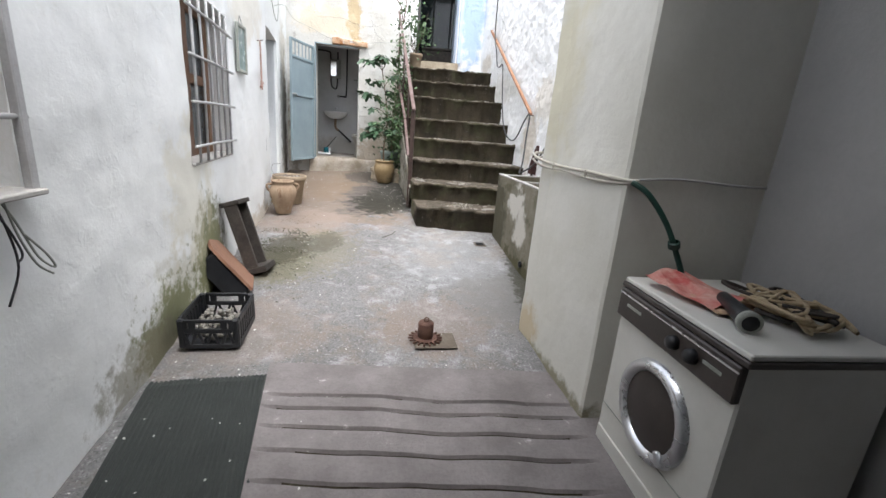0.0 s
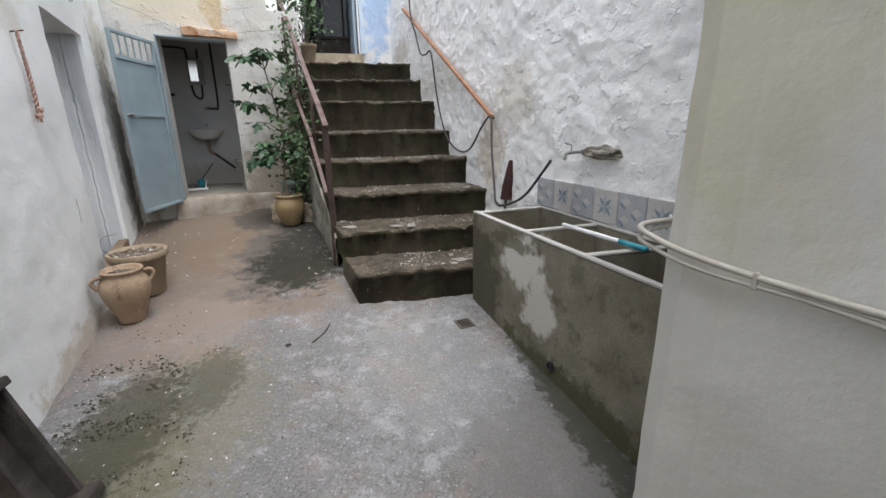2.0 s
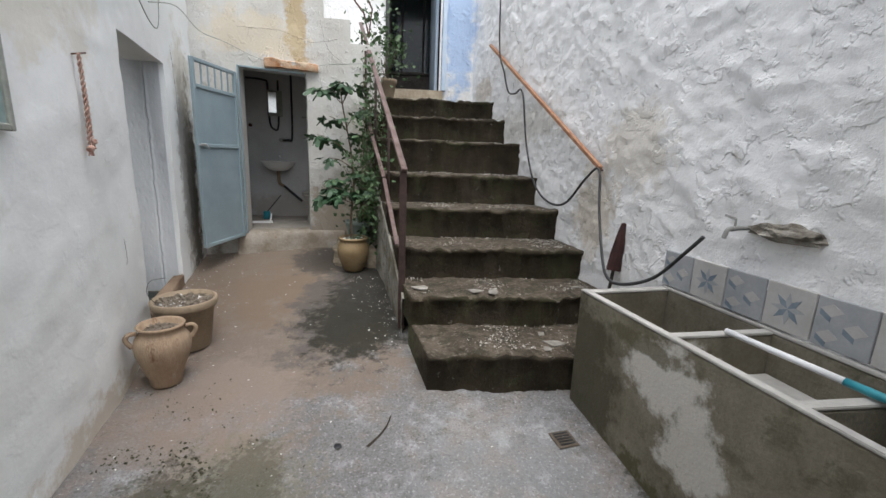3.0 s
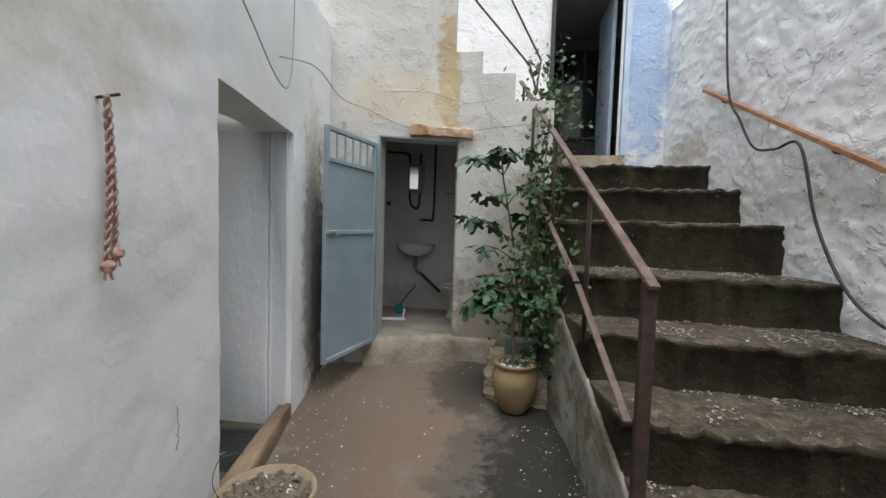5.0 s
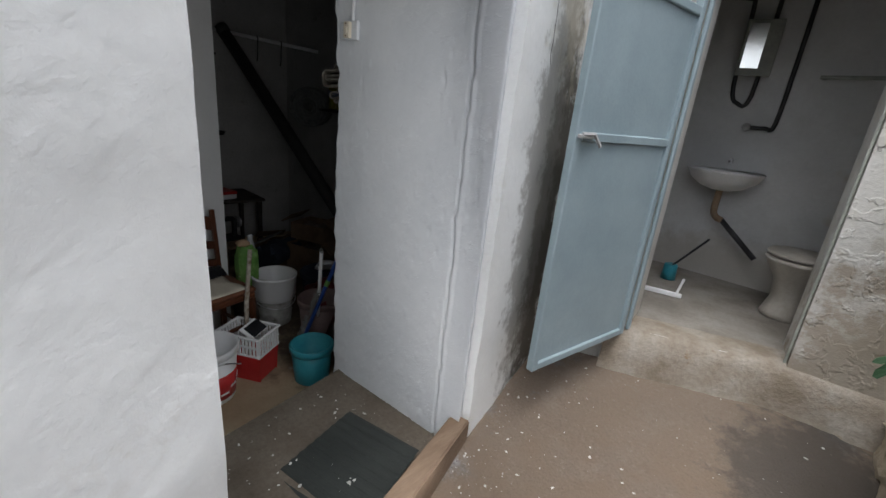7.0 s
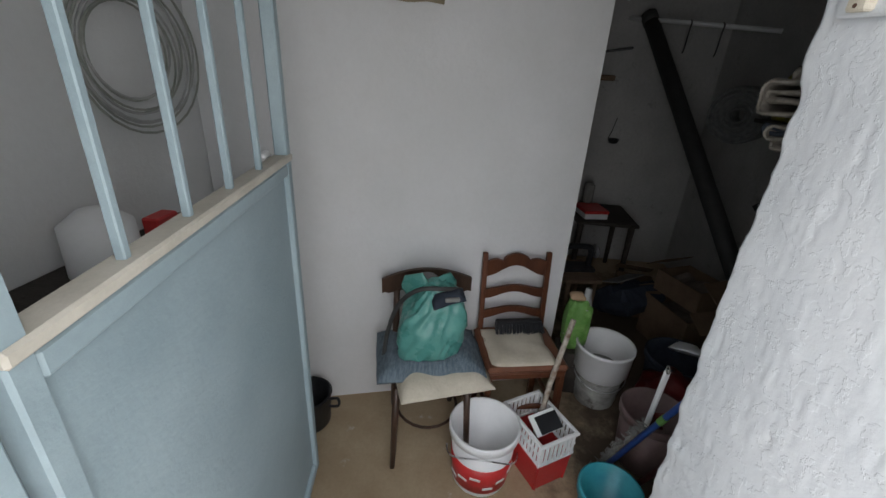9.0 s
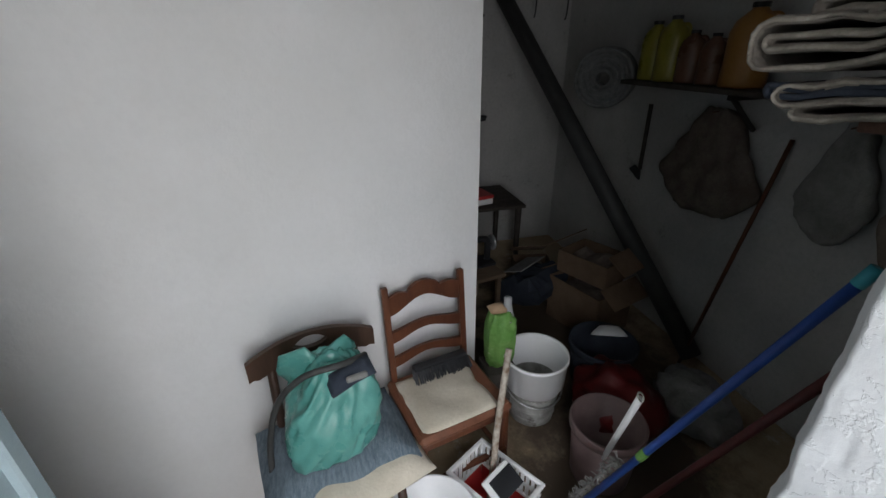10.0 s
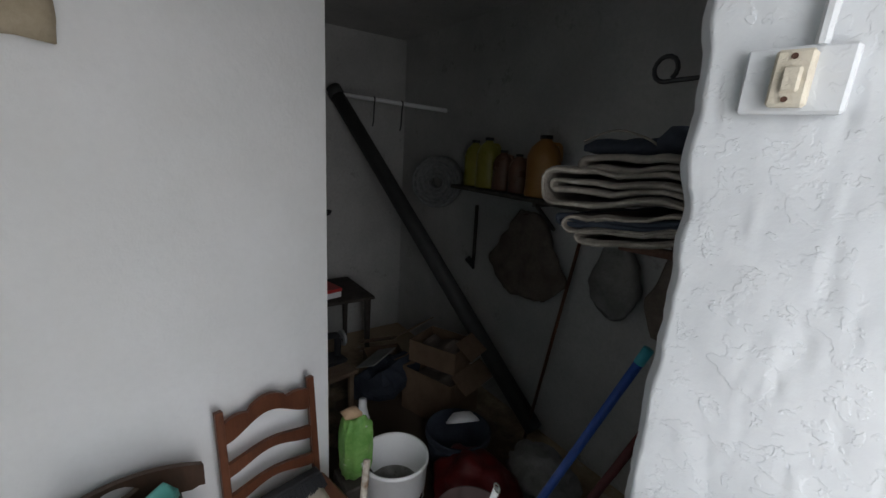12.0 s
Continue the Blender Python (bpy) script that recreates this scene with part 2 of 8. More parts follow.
M_TROUGH = surf("wet_cement", (0.140, 0.124, 0.086), (0.235, 0.215, 0.165), 3.5, 0.9, 0.5, 60, grain=0.35, edge=0.07, layers=[((0.085, 0.08, 0.045), 6.0, 0.56, 0.64, 0.6)], patches=[
    ((0.68, 4.0, 0.80), (0.3, 0.30, 0.22), (0.55, 0.53, 0.48), 0.95, 6), ((0.72, 3.8, 0.58), (0.3, 0.22, 0.22), (0.52, 0.50, 0.45), 0.9, 6),
    ((0.70, 3.7, 0.17), (0.35, 1.5, 0.20), (0.075, 0.07, 0.032), 0.9, 11), ((0.66, 4.15, 0.9), (0.3, 0.4, 0.06), (0.10, 0.09, 0.05), 0.8, 9), ((0.58, 4.62, 0.5), (0.3, 0.42, 0.55), (0.06, 0.056, 0.032), 0.85, 6)])
M_RIM = surf("pale_cement_rim", (0.36, 0.35, 0.325), (0.48, 0.47, 0.44), 6, 0.85, 0.3, 60)
M_DARK = surf("dark_store_floor", (0.15, 0.12, 0.09), (0.24, 0.20, 0.15), 3, 0.85, 0.3, 40, grain=0.3)
M_SILLFLOOR = surf("dusty_sill_cement", (0.085, 0.068, 0.05), (0.14, 0.118, 0.092), 4, 0.9, 0.4, 60, grain=0.4, spots=((0.42, 0.40, 0.37), 22.0, 0.66))
# patches turn the right-hand part of the floor dark brown
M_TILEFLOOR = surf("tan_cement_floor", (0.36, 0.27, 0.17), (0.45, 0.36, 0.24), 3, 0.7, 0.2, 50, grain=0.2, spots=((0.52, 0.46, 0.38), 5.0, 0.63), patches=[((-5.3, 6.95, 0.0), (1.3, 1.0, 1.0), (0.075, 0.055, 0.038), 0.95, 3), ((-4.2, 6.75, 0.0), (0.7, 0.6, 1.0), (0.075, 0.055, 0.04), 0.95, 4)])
M_CEIL = surf("ceiling_plaster", (0.55, 0.55, 0.53), (0.62, 0.62, 0.60), 1.5, 0.95, 0.2, 30)
# inner rooms: part of their dimness is put into this plaster colour
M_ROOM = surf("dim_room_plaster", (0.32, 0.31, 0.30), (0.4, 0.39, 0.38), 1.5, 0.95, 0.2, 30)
M_STONE = surf("rubble_stone", (0.34, 0.28, 0.2), (0.50, 0.43, 0.33), 7, 0.95, 0.7, 50, grain=0.3)
M_RUST = surf("rusty_iron", (0.07, 0.035, 0.026), (0.13, 0.07, 0.05), 12, 0.75, 0.4, 120, grain=0.4, metal=0.3)
M_RUSTBRIGHT = surf("rust_paint", (0.34, 0.155, 0.08), (0.47, 0.28, 0.18), 14, 0.7, 0.4, 120, grain=0.3, metal=0.1)
M_RAILPAINT = surf("worn_rail_paint", (0.10, 0.062, 0.052), (0.20, 0.145, 0.135), 10, 0.55, 0.3, 120, grain=0.3, metal=0.3)
M_DOORBLUE = surf("blue_grey_door_paint", (0.235, 0.305, 0.335), (0.29, 0.365, 0.395), 3, 0.5, 0.15, 80, grain=0.12, spots=((0.40, 0.33, 0.26), 22.0, 0.74))
M_PALEBLUE = surf("pale_blue_paint", (0.48, 0.60, 0.74), (0.64, 0.73, 0.83), 4, 0.6, 0.2, 80, grain=0.1)


# ---- mesh tools ----
def part(name, bm, material, parent=None, label="", smooth=False):
    me = bpy.data.meshes.new(name)
    bm.to_mesh(me)
    bm.free()
    me.materials.append(material)
    if smooth:
        me.shade_smooth()
    ob = new(name, me)
    if parent is not None:
        ob.parent = parent
    if label:
        ob["label"] = label
    return ob


def thing(name, label, category, group="", at=None, kind=""):
    ob = new(name)
    ob.empty_display_size = 0.05
    if at is not None:
        ob.matrix_world = at
    return tagged(ob, label, category, group, kind)


def mesh_of(name, verts, faces, material, parent=None, label="", smooth=False):
    me = bpy.data.meshes.new(name)
    me.from_pydata(verts, [], faces)
    me.update()
    me.materials.append(material)
    if smooth:
        me.shade_smooth()
    ob = new(name, me)
    if parent is not None:
        ob.parent = parent
    if label:
        ob["label"] = label
    return ob


def box(bm, size, at=None, bevel=0.0, taper=1.0, seg=1):
    """A bevelled box of that size, centred at the pose at; taper scales its top."""
    r = bmesh.ops.create_cube(bm, size=1.0)
    vs = r["verts"]
    for v in vs:
        k = taper if v.co.z > 0 else 1.0
        v.co = Vector((v.co.x * size[0] * k, v.co.y * size[1] * k, v.co.z * size[2]))
    if bevel:
        es = list({e for v in vs for e in v.link_edges})
        g = bmesh.ops.bevel(bm, geom=es, offset=bevel, segments=seg, affect="EDGES")
        vs = list({v for v in vs if v.is_valid} | {v for v in g["verts"]})
    if at is not None:
        bmesh.ops.transform(bm, matrix=at, verts=vs)
    return vs


def B(size, x=0, y=0, z=0, rx=0, ry=0, rz=0, bevel=0.0, taper=1.0):
    bm = bmesh.new()
    box(bm, size, pose(x, y, z, rx, ry, rz), bevel, taper)
    return bm


def prism(poly, z0, z1, bevel=0.0):
    bm = bmesh.new()
    f = bm.faces.new([bm.verts.new((x, y, z0)) for x, y in poly])
    r = bmesh.ops.extrude_face_region(bm, geom=[f])
    for g in r["geom"]:
        if isinstance(g, bmesh.types.BMVert):
            g.co.z = z1
    bmesh.ops.recalc_face_normals(bm, faces=bm.faces)
    if bevel:
        bmesh.ops.bevel(bm, geom=list(bm.edges), offset=bevel, segments=2, affect="EDGES")
    return bm


def lathe(profile, seg=28, squash=1.0, bm=None, at=None):
    """A turned body from (radius, height) pairs, closed where the radius is zero."""
    bm = bm or bmesh.new()
    rings, made = [], []
    for r, z in profile:
        if r <= 1e-6:
            ring = [bm.verts.new((0, 0, z))]
        else:
            ring = [bm.verts.new((r * math.cos(2 * math.pi * i / seg), r * squash * math.sin(2 * math.pi * i / seg), z)) for i in range(seg)]
        rings.append(ring)
        made += ring
    for a, b in zip(rings, rings[1:]):
        for i in range(seg):
            j = (i + 1) % seg
            if len(a) == 1 and len(b) > 1:
                bm.faces.new((a[0], b[j], b[i]))
            elif len(b) == 1 and len(a) > 1:
                bm.faces.new((a[i], a[j], b[0]))
            elif len(a) > 1:
                bm.faces.new((a[i], a[j], b[j], b[i]))
    bmesh.ops.recalc_face_normals(bm, faces=bm.faces)
    if at is not None:
        bmesh.ops.transform(bm, matrix=at, verts=made)
    return bm


def smooth_path(pts, n=6):
    """More points on a rounded line through pts."""
    P = [Vector(p) for p in pts]
    out = []
    for i in range(len(P) - 1):
        p0, p1, p2, p3 = P[max(i - 1, 0)], P[i], P[i + 1], P[min(i + 2, len(P) - 1)]
        for k in range(n):
            t = k / n
            out.append(0.5 * ((2 * p1) + (p2 - p0) * t + (2 * p0 - 5 * p1 + 4 * p2 - p3) * t * t + (3 * p1 - p0 - 3 * p2 + p3) * t ** 3))
    return out + [P[-1]]


def tube(pts, r, seg=8, bm=None, r2=None):
    """A round bar along pts."""
    bm = bm or bmesh.new()
    P = [Vector(p) for p in pts]
    rings = []
    up = Vector((0.13, 0.31, 0.94))
    for i, p in enumerate(P):
        d = (P[min(i + 1, len(P) - 1)] - P[max(i - 1, 0)]).normalized()
        a = d.cross(up)
        a = (a if a.length > 1e-4 else d.cross(Vector((1, 0, 0)))).normalized()
        b = d.cross(a)
        rr = r if r2 is None else r + (r2 - r) * i / (len(P) - 1)
        rings.append([bm.verts.new(p + rr * (math.cos(2 * math.pi * k / seg) * a + math.sin(2 * math.pi * k / seg) * b)) for k in range(seg)])
    for a, b in zip(rings, rings[1:]):
        for k in range(seg):
            bm.faces.new((a[k], a[(k + 1) % seg], b[(k + 1) % seg], b[k]))
    bm.faces.new(rings[0])
    bm.faces.new(rings[-1][::-1])
    bmesh.ops.recalc_face_normals(bm, faces=bm.faces)
    return bm


def bar(a, b, w, h, bm=None, bevel=0.003, roll=0):
    """A square bar from a to b."""
    bm = bm or bmesh.new()
    a, b = Vector(a), Vector(b)
    d = b - a
    m = Matrix.Translation((a + b) / 2) @ d.to_track_quat("Z", "Y").to_matrix().to_4x4() @ pose(0, 0, 0, 0, 0, roll)
    box(bm, (w, h, d.length), m, bevel)
    return bm


def lerp(tab, v):
    return float(np.interp(v, [p[0] for p in tab], [p[1] for p in tab]))


def steps_between(a, b, d):
    n = max(1, round((b - a) / d))
    return [a + (b - a) * i / n for i in range(n)]


def rough(p, amp, scale, seed=0.0):
    q = Vector((p[0] * scale + seed, p[1] * scale, p[2] * scale))
    return amp * (noise.noise(q) + 0.5 * noise.noise(q * 2.3) + 0.3 * noise.noise(q * 5.1))


def relief(x, y, z, amp, scale, ridge):
    """How far the plaster stands out at a point of a wall."""
    r = rough((x, y, z), amp, scale)
    if ridge:
        q = Vector((x * 9, y * 9, z * 11))
        r += ridge * (0.5 - abs(noise.noise(q))) * 0.5 + ridge * 0.35 * noise.noise(q * 2.2) + ridge * 0.8 * max(0.0, noise.noise(q * 0.7 + Vector((5, 0, 0))) - 0.15)
    return r


def wall_sheet(name, line, marks, zmarks, holes, n, thick, amp, scale, material, d=0.05, top=None, base=None, far=0.0, ridge=0.0, splay=()):
    """A thick plastered wall along the function line(s) -> (x, y); holes are (s0, s1, z0, z1) cut right through;
    n points out of the wall on its worked face; top(s): its height there."""
    S = []
    for a, b in zip(marks, marks[1:]):
        S += steps_between(a, b, d)
    S.append(marks[-1])
    Z = []
    for a, b in zip(zmarks, zmarks[1:]):
        Z += steps_between(a, b, d)
    Z.append(zmarks[-1])
    ns, nz = len(S), len(Z)
    front, back = [], []
    for s in S:
        x, y = line(s)
        for z in Z:
            r = relief(x, y, z, amp, scale, ridge)
            front.append((x + n[0] * r, y + n[1] * r, z))
            dy = sum(k for q, k in splay if abs(q - s) < 1e-6)
            back.append((x - n[0] * thick, y - n[1] * thick + dy, z))
    solid = {}
    for i in range(ns - 1):
        for j in range(nz - 1):
            s, z = (S[i] + S[i + 1]) / 2, (Z[j] + Z[j + 1]) / 2
            ok = not any(a < s < b and c < z < e for a, b, c, e in holes)
            if top and z > top(s):
                ok = False
            solid[i, j] = ok
    faces, N = [], ns * nz
    for (i, j), ok in solid.items():
        if not ok:
            continue
        a, b, c, e = i * nz + j, (i + 1) * nz + j, (i + 1) * nz + j + 1, i * nz + j + 1
        faces.append((a, b, c, e))
        faces.append((N + a, N + e, N + c, N + b))
        for (di, dj), (p, q) in {(-1, 0): (a, e), (1, 0): (b, c), (0, -1): (a, b), (0, 1): (e, c)}.items():
            if not solid.get((i + di, j + dj), False):
                faces.append((p, q, N + q, N + p))
    ob = mesh_of(name, front + back, faces, material)
    bm = bmesh.new()
    bm.from_mesh(ob.data)
    bmesh.ops.delete(bm, geom=[v for v in bm.verts if not v.link_faces], context="VERTS")
    bmesh.ops.recalc_face_normals(bm, faces=bm.faces)
    bm.to_mesh(ob.data)
    bm.free()
    ob.data.shade_smooth()
    ob.data.set_sharp_from_angle(angle=radians(48))
    return ob


def struct(ob, label, category):
    return tagged(ob, label, category, kind="structure")


# ---- large structure ----
LW = [(-2.0, -0.75), (1.6, -1.45), (2.65, -1.63), (3.7, -1.91), (4.7, -2.09), (5.32, -2.26), (6.32, -2.55), (7.4, -2.78)]
RW = [(-2.0, 1.9), (1.9, 1.42), (3.0, 1.40), (4.8, 1.12), (5.3, 1.03), (5.9, 0.95), (6.9, 0.80), (7.6, 0.68), (8.2, 0.60), (9.2, 0.42)]
GZ = [(-2.0, -0.02), (1.2, 0.0), (2.0, 0.045), (2.5, 0.10), (3.5, 0.185), (4.3, 0.26), (4.8, 0.31), (6.4, 0.48), (7.7, 0.61), (9.5, 0.64)]


def gz(x, y):
    return lerp(GZ, y) + 0.006 * noise.noise(Vector((x * 1.7, y * 1.7, 0)))


def ground_sheet():
    xs, ys = np.arange(-3.3, 1.75, 0.045), np.arange(-2.0, 8.6, 0.045)
    verts = [(x, y, gz(x, y) + rough((x, y, 0), 0.004, 7) + 0.003 * noise.noise(Vector((x * 40, y * 40, 3)))) for x in xs for y in ys]
    m = len(ys)
    faces = []
    for i in range(len(xs) - 1):
        for j in range(m - 1):
            x, y = (xs[i] + xs[i + 1]) / 2, (ys[j] + ys[j + 1]) / 2
            if x < lerp(LW, y) - 0.05 and 5.25 < y < 6.45:
                continue
            faces.append((i * m + j, (i + 1) * m + j, (i + 1) * m + j + 1, i * m + j + 1))
    return mesh_of("ground", verts, faces, M_FLOOR, smooth=True)


struct(ground_sheet(), "worn pale concrete courtyard floor with moss, damp and brown earth stains", "floor")

WIN = (2.65, 3.72, 1.06, 2.14)
DOOR = (5.32, 6.37, 0.40, 2.42)
WIN2 = (0.35, 1.33, 1.10, 2.15)
struct(wall_sheet("wall_west", lambda s: (lerp(LW, s), s), [-2.0, 0.35, 1.33, 2.65, 3.72, 5.32, 6.37, 7.35], [-0.05, 0.40, 1.06, 1.10, 2.14, 2.15, 2.42, 3.5], [WIN, DOOR, WIN2],
                  (1, 0), 0.26, 0.011, 2.4, M_WALL, d=0.032, top=lambda s: 3.0 if s < 4.7 else 3.7, ridge=0.008, splay=((5.32, -0.2),)), "uneven whitewashed house wall with moss stains at its foot", "wall")
struct(wall_sheet("wall_east", lambda s: (lerp(RW, s), s), [2.0, 9.2], [-0.05, 4.3], [], (-1, 0), 0.4, 0.014, 3.0, M_RWALL, d=0.024, ridge=0.025, top=lambda s: 2.95 if s < 5.6 else 3.5 if s < 6.6 else 4.3),
       "thickly whitewashed rough rubble wall beside the stairs", "wall")

WCL = [(-2.85, 7.20), (-2.34, 7.34), (-1.65, 7.62), (-0.85, 7.66)]
WC = (-2.32, -1.66, 0.80, 2.62)


def wc_top(s):
    return 4.3 if s < -1.73 else 3.42 if s < -1.46 else 3.19 if s < -1.18 else 2.95


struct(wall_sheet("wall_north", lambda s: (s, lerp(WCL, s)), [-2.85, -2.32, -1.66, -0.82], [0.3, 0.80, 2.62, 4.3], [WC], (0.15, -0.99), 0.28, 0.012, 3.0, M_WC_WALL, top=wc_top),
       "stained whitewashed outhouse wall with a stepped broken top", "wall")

# pillar beside the wash trough


def pillar():
    bm = bmesh.new()
    outline = [(0.60, 2.55), (0.748, 1.842), (0.760, 1.828), (1.8, 1.97), (1.8, 2.80), (0.66, 2.80), (0.58, 2.74), (0.565, 2.66)]
    rings = []
    zs = [0.0 + 0.06 * i for i in range(71)]
    pts = []
    for a, b in zip(outline, outline[1:] + outline[:1]):
        n = max(1, int((Vector(b) - Vector(a)).length / 0.06))
        pts += [(a[0] + (b[0] - a[0]) * k / n, a[1] + (b[1] - a[1]) * k / n) for k in range(n)]
    c = Vector((1.2, 2.3))
    for z in zs:
        ring = []
        for x, y in pts:
            o = (Vector((x, y)) - c).normalized() * (rough((x, y, z), 0.006, 3) + 0.025 * max(0, 0.25 - z))
            ring.append(bm.verts.new((x + o.x, y + o.y, z)))
        rings.append(ring)
    k = len(pts)
    for a, b in zip(rings, rings[1:]):
        for i in range(k):
            bm.faces.new((a[i], a[(i + 1) % k], b[(i + 1) % k], b[i]))
    bm.faces.new(rings[-1])
    bmesh.ops.recalc_face_normals(bm, faces=bm.faces)
    return part("pillar", bm, M_PILLAR)


struct(pillar(), "cream-painted masonry pillar with damp ochre stains", "pillar")


def slab(name, poly, z0, z1, material, label, cat):
    return struct(part(name, prism(poly, z0, z1), material), label, cat)


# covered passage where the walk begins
slab("wall_south_east", [(1.42, 1.97), (1.75, -2.2), (1.95, -2.2), (1.82, 1.97)], -0.05, 2.7, M_SHADE_WALL, "plaster wall behind the washing machine, shade put into its colour", "wall")
slab("wall_south", [(-1.2, -2.0), (1.95, -2.0), (1.95, -2.2), (-1.2, -2.2)], -0.05, 2.7, M_SHADE_WALL, "unseen plaster wall closing the covered passage", "wall")
# never in view: slab added overhead, outlined to keep skylight off the right side
slab("ceiling", [(-1.5, -2.2), (2.0, -2.2), (2.0, 1.95), (0.80, 1.82), (0.45, 1.30), (0.28, 0.75), (-1.3, 0.25)], 2.75, 2.9, M_CEIL, "unseen plaster slab shaped to shade the passage", "ceiling")

# store room behind the west wall
slab("store_sill", [(-2.27, 5.29), (-2.57, 6.40), (-3.38, 6.30), (-3.12, 4.95)], 0.0, 0.43, M_SILLFLOOR, "raised cement floor inside the store doorway", "floor")
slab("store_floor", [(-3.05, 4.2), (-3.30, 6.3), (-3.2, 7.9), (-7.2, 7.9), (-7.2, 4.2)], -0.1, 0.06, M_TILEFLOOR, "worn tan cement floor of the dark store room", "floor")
slab("store_ceiling", [(-2.6, 4.0), (-3.1, 8.1), (-7.3, 8.1), (-7.3, 4.0)], 2.95, 3.05, M_DIMWASH, "plain ceiling of the store room", "ceiling")
slab("store_wall_north", [(-3.2, 7.75), (-7.2, 7.75), (-7.2, 7.95), (-3.2, 7.95)], 0.0, 3.0, M_DIMWASH, "whitewashed store wall carrying a cluttered shelf", "wall")
slab("store_wall_west", [(-6.95, 4.2), (-6.95, 7.8), (-7.15, 7.8), (-7.15, 4.2)], 0.0, 3.0, M_DIMWASH, "whitewashed far wall of the dark store room", "wall")
slab("store_wall_south", [(-2.65, 4.45), (-7.0, 4.45), (-7.0, 4.25), (-2.65, 4.25)], 0.0, 3.0, M_STORE_WALL, "whitewashed side wall of the store room", "wall")
slab("store_partition", [(-4.31, 4.46), (-4.85, 6.22), (-4.98, 6.20), (-4.44, 4.42)], 0.0, 2.98, M_STORE_WALL, "smooth white partition wall behind the chairs", "wall")


def jamb():
    """The deep side of the store doorway that runs back into the room."""
    bm = bmesh.new()
    outline = [(-2.575, 6.315), (-3.415, 6.236), (-3.437, 6.262), (-3.46, 6.40), (-3.3, 7.9), (-2.95, 7.4), (-2.68, 6.5)]
    pts = []
    for a, b in zip(outline, outline[1:] + outline[:1]):
        n = max(1, int((Vector(b) - Vector(a)).length / (0.006 if a[0] < -2.5 and a[1] < 6.39 else 0.05)))
        pts += [(a[0] + (b[0] - a[0]) * k / n, a[1] + (b[1] - a[1]) * k / n) for k in range(n)]
    c = Vector((-2.9, 6.9))
    rings = []
    for i in range(200):
        z = 0.0 + 0.01485 * i
        ring = []
        for x, y in pts:
            wav = 0.008 * noise.noise(Vector((z * 5.0, 3.0, x))) + 0.008 * noise.noise(Vector((z * 18.0, 1.0, x))) + 0.003 * noise.noise(Vector((z * 47.0, 8.0, x * 20))) - 0.004 * max(0, 1.5 - z) + 0.04 * max(0, z - 1.85)
            wav *= min(1.0, max(0.0, (-3.27 - x) / 0.14))
            o = (Vector((x, y)) - c).normalized() * (rough((x, y, z), 0.002, 4) + 0.006 * max(0, noise.noise(Vector((x * 44 + z * 30, y * 22, z * 34 - x * 24))) - 0.46) - 0.012 * max(0, noise.noise(Vector((x * 36, 5 + y * 22, z * 36))) - 0.5) + wav)
            if y < 6.33 and -3.4 < x < -2.5:
                # the plastered edge of an old frame: a ragged groove with a raised lip beside it
                d = x + 2.705 - 0.012 * noise.noise(Vector((0, 3, z * 6))) - 0.010 * noise.noise(Vector((2, 3, z * 25)))
                deep = 0.5 + 0.9 * max(0, noise.noise(Vector((7, 1, z * 4))) + 0.25)
                o += Vector((0, 1)) * (0.022 * deep * max(0, 1 - abs(d) / 0.0075) - 0.005 * max(0, 1 - abs(d - 0.016) / 0.016))
                o += Vector((0, -1)) * (0.009 * max(0, noise.noise(Vector((x * 40, 2.0, z * 34))) - 0.36) + 0.0012 * noise.noise(Vector((x * 14, 9.0, z * 14))) - 0.016 * max(0, noise.noise(Vector((x * 46, 6.0, z * 46))) - 0.48))
            ring.append(bm.verts.new((x + o.x, y + o.y, z)))
        rings.append(ring)
    k = len(pts)
    for a, b in zip(rings, rings[1:]):
        for i in range(k):
            bm.faces.new((a[i], a[(i + 1) % k], b[(i + 1) % k], b[i]))
    bmesh.ops.recalc_face_normals(bm, faces=bm.faces)
    return part("store_jamb", bm, M_GREYBLUE, smooth=True)


struct(jamb(), "limewashed door reveal with sky tint in its colour and a long vertical crack", "wall")
slab("store_jamb_south", [(-2.53, 5.13), (-2.78, 5.05), (-2.75, 4.3), (-2.3, 4.3)], 0.0, 2.98, M_STORE_WALL, "whitewashed near side of the store doorway", "wall")
slab("store_lintel", [(-2.5, 5.2), (-2.8, 6.35), (-3.46, 6.35), (-3.12, 4.9)], 2.424, 2.98, M_STORE_WALL, "whitewashed head of the store doorway", "wall")

# outhouse
slab("outhouse_floor", [(-2.75, 7.42), (-2.34, 7.50), (-1.65, 7.76), (-1.2, 7.80), (-1.2, 9.2), (-2.95, 9.2)], 0.4, 0.806, M_WCFLOOR, "grey cement floor of the outhouse, one step up", "floor")
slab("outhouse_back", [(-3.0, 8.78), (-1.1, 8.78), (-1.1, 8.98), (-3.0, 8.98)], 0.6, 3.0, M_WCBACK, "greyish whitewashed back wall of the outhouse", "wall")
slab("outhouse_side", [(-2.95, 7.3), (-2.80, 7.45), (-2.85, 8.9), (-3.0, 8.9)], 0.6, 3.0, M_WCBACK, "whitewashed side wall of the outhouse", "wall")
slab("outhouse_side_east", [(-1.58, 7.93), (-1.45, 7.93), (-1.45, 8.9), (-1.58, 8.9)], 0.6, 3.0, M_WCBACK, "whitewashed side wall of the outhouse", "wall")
slab("outhouse_roof", [(-3.0, 7.45), (-1.1, 7.92), (-1.1, 9.0), (-3.0, 9.0)], 2.9, 3.02, M_CEIL, "flat roof of the outhouse", "ceiling")

